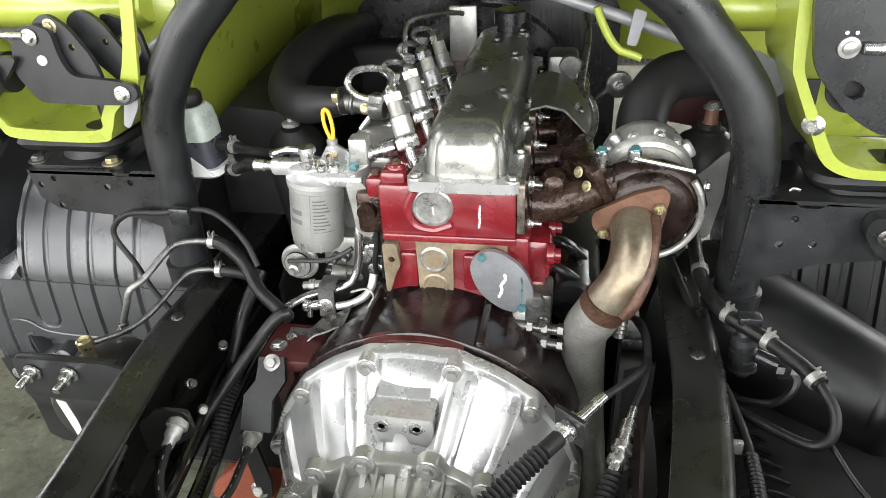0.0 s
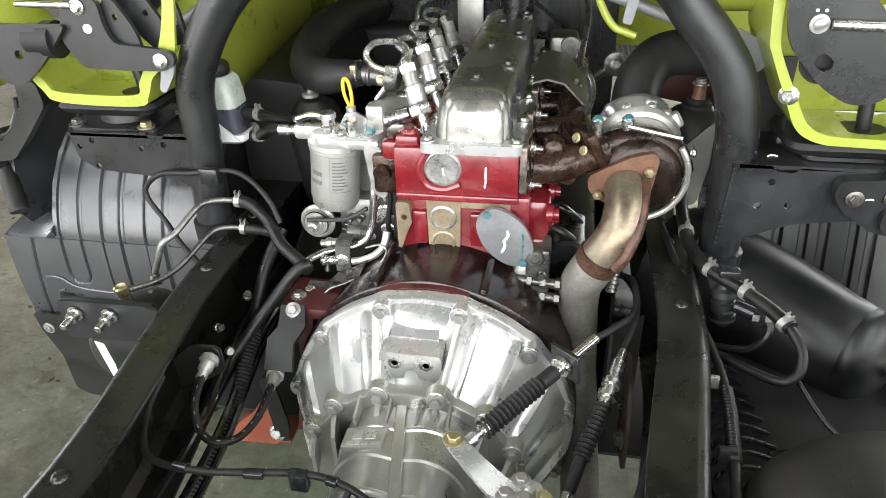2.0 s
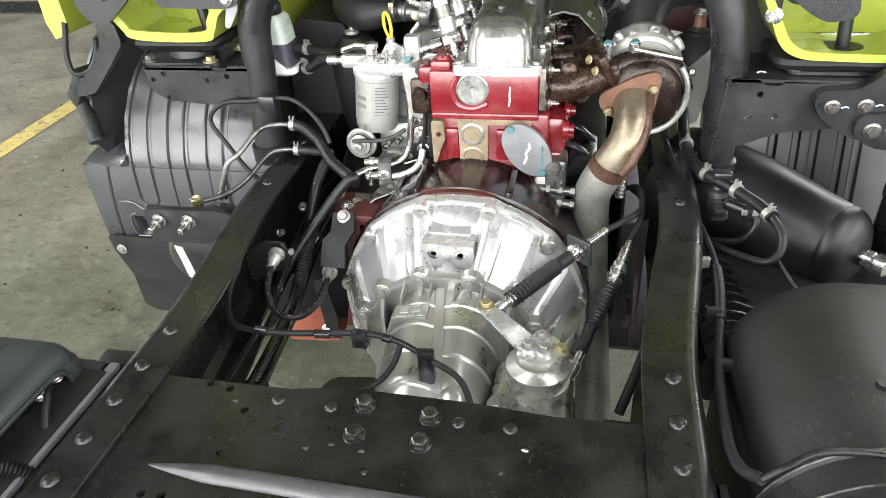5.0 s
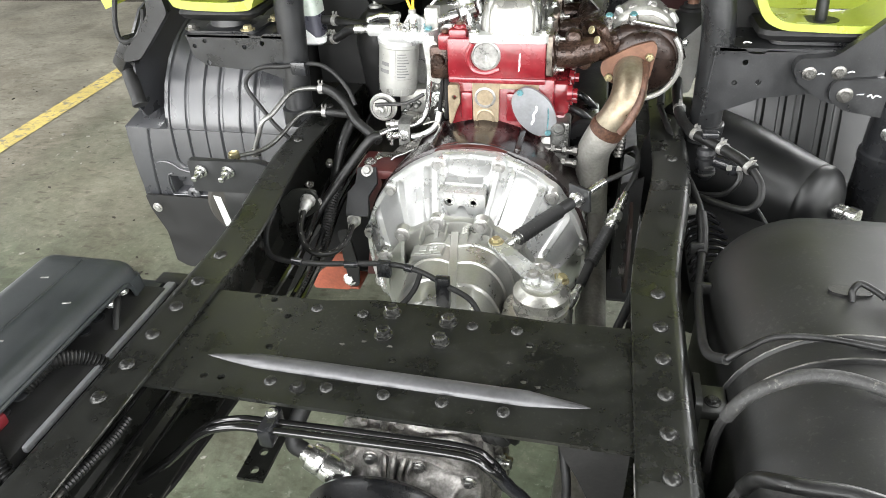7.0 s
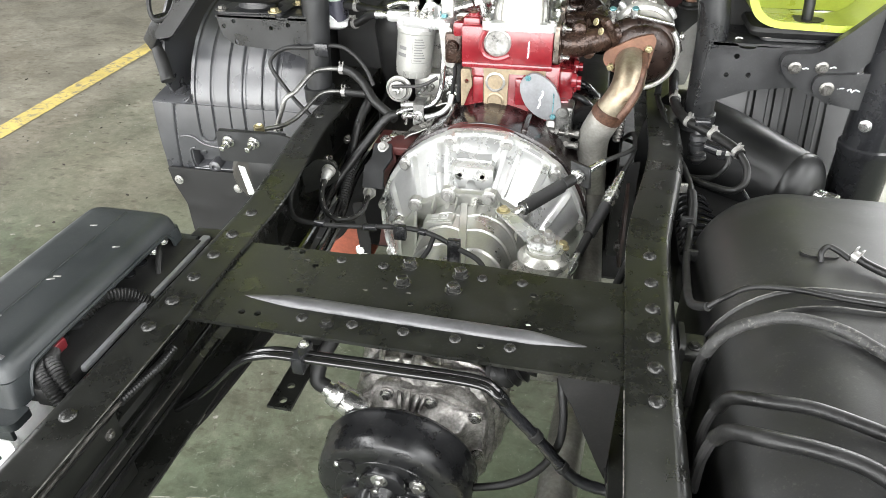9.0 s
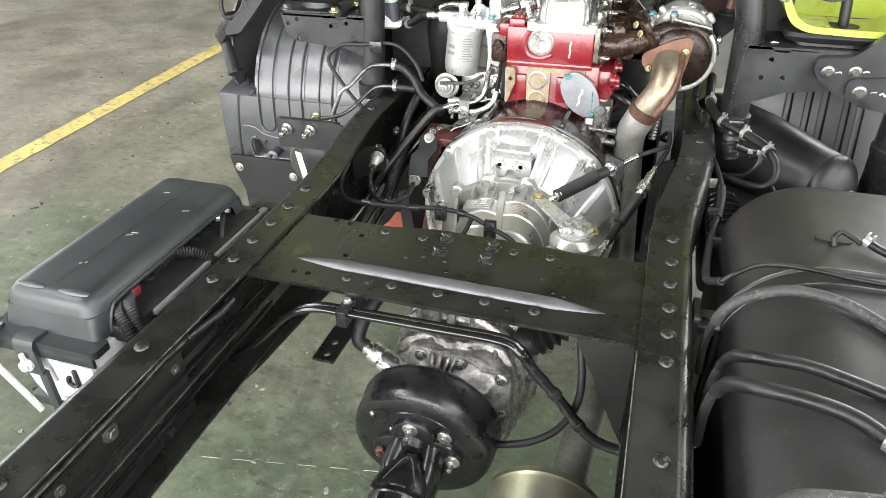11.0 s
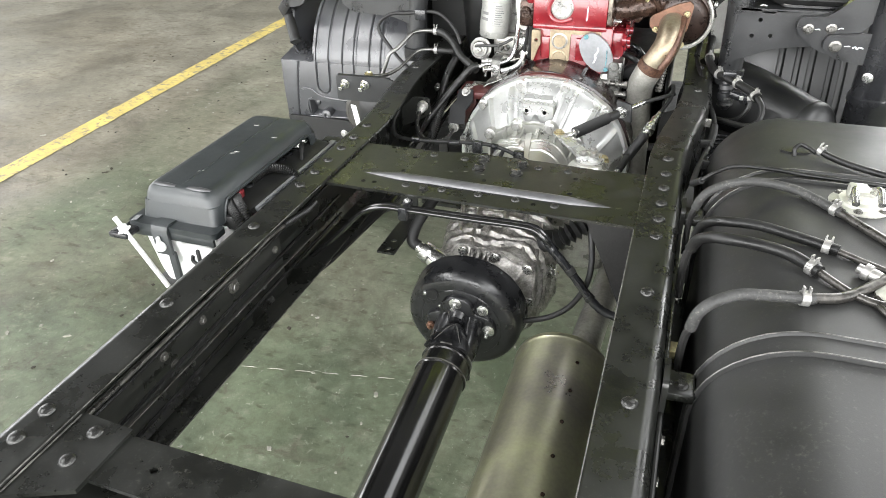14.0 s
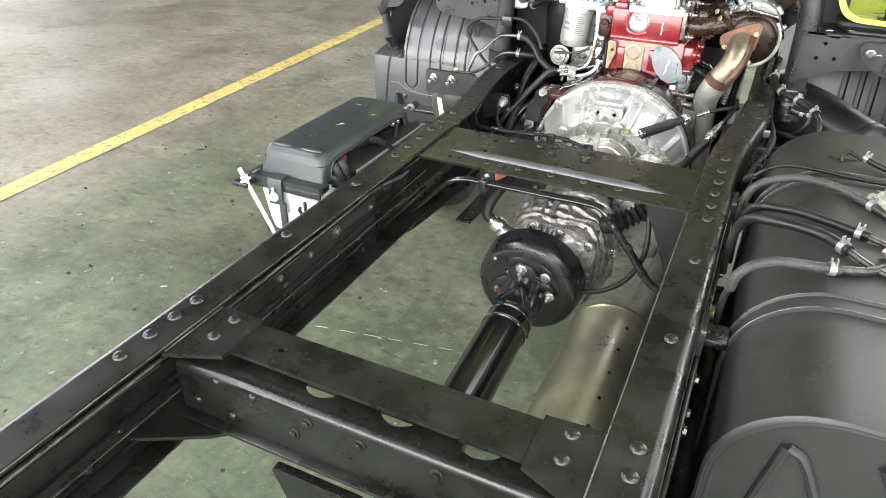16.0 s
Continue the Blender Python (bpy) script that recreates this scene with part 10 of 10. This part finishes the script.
for pts in ([(-0.444, -0.395, 0.790), (-0.430, -0.412, 0.794), (-0.408, -0.428, 0.783), (-0.386, -0.436, 0.755)], [(-0.452, -0.405, 0.786), (-0.436, -0.428, 0.788), (-0.412, -0.444, 0.776), (-0.390, -0.452, 0.748)], [(-0.462, -0.320, 0.785), (-0.444, -0.286, 0.800), (-0.424, -0.262, 0.794), (-0.402, -0.248, 0.776), (-0.384, -0.244, 0.75)]):
    bm = B()
    ribbed(bm, pts, 0.0092, 0.0046, 0.13, 12)
    part("cable_conduit", bm, M_HOSE, bat)
bm = B()
tube(bm, [(-0.470, -0.118, 0.770), (-0.452, -0.130, 0.792), (-0.436, -0.150, 0.796), (-0.424, -0.176, 0.785), (-0.416, -0.192, 0.768)], 0.0052, 8)
part("earth_lead", bm, M_RUBBER, bat)
for x, y, z in ((-0.455, -0.112, 0.790), (-0.447, -0.150, 0.796)):
    bolt(bat, (x, y, z), (0.3, -0.3, 1), 0.006, BOLT)
bm = B()
box(bm, (-0.44, -0.06, 0.72), (-0.374, -0.03, 0.772), 0.004)
part("rail_bracket", bm, M_FRAME, bat)

# ---- parts added below and beside the engine to darken the gaps ----
bm = B()
loft(bm, [[(x, y, z) for x, z in ((-0.15, 0.60), (0.17, 0.60), (0.15, 0.40), (0.10, 0.34), (-0.08, 0.34), (-0.13, 0.40))] for y in (0.53, 0.56, 1.15, 1.18)])
part("unseen_oil_pan", bm, M_BLACK, engine)
bm = B()
cyl(bm, (0.205, 0.56, 0.62), (0.205, 0.80, 0.62), 0.055, seg=24, bev=0.01)
part("unseen_starter", bm, M_BLACK, engine)
# black sheets added to hide the bright floor and give dark gaps
for s in (-1, 1):
    bm = B()
    plate(bm, [(0.62, 0.74), (0.66, 0.76), (1.5, 0.76), (1.5, 0.32), (0.66, 0.28), (0.62, 0.40)], "x", s * 0.300, s * 0.306)
    single("dark_gap_sheet", bm, M_RUBBER, "dull black plate added for the dark gap beside the engine", "undershield", "engine undershields")
bm = B()
box(bm, (-0.47, 0.47, 0.43), (-0.17, 0.86, 0.438), 0.002)
single("dark_gap_sheet", bm, M_RUBBER, "dull black tray added for the dark below the flywheel housing", "undershield", "engine undershields")
bm = B()
box(bm, (0.15, 0.50, 0.39), (0.44, 1.72, 0.398), 0.002)
single("dark_gap_sheet", bm, M_RUBBER, "dull black tray added for the dark below the exhaust pipe", "undershield", "engine undershields")
# axle and tyres are unseen, added to block the floor and its light
axle = thing("unseen_front_axle", (0, 0.99, 0.0), "unseen black front axle beam with tyres, added under the mudguards", "axle")
bm = B()
box(bm, (-0.70, 0.94, 0.33), (0.70, 1.04, 0.43), 0.02)
part("axle_beam", bm, M_BLACK, axle)
for s in (-1, 1):
    bm = B()
    lathe(bm, (s * 0.70, 0.99, 0.375), (s * 0.90, 0.99, 0.375), [(0, 0.20), (0.0, 0.33), (0.02, 0.365), (0.05, 0.375), (0.15, 0.375), (0.18, 0.365), (0.20, 0.33), (0.20, 0.20)], 48)
    part("tyre", bm, M_RUBBER, axle)

# ---- grit and litter on the floor ----
rng = random.Random(7)
for name, count, material, label in (("floor_chips", 420, M_GRIT, "pale chips and grit scattered on the floor"), ("floor_litter", 260, M_SCRAP, "dark crumbs of dirt scattered on the floor")):
    bm = B()
    for k in range(count):
        x, y = rng.uniform(-3.2, 1.0), rng.uniform(-2.4, 3.2)
        r = rng.uniform(0.002, 0.0075) * (1.5 if rng.random() < 0.08 else 1.0)
        a0, long = rng.uniform(0, 6.28), rng.uniform(1.0, 2.6)
        n = rng.randint(4, 6)
        lo, hi = [], []
        for q in range(n):
            a = 2 * math.pi * q / n
            k2 = rng.uniform(0.6, 1.1)
            u, v = r * long * k2 * math.cos(a), r * k2 * math.sin(a)
            px, py = x + u * math.cos(a0) - v * math.sin(a0), y + u * math.sin(a0) + v * math.cos(a0)
            lo.append(bm.verts.new((px, py, 0.0)))
            hi.append(bm.verts.new((px, py, 0.0012 + r * 0.3)))
        bm.faces.new(hi)
        for q in range(n):
            bm.faces.new((lo[q], lo[(q + 1) % n], hi[(q + 1) % n], hi[q]))
    single(name, bm, material, label, "grit", kind="stuff")

scratch = thing("floor_scratch", (-0.5, -0.03, 0.0), "thin pale dashed scratch in the painted floor", "floor marking", kind="structure")
for k in range(7):
    x = -0.80 + 0.085 * k
    y = -0.10 + 0.19 * (x + 0.8)
    stroke("scratch_dash", [(x, y, 0.0), (x + 0.03, y + 0.006, 0.0004), (x + 0.05, y + 0.009, 0.0)], 0.0016, M_GRIT, scratch)
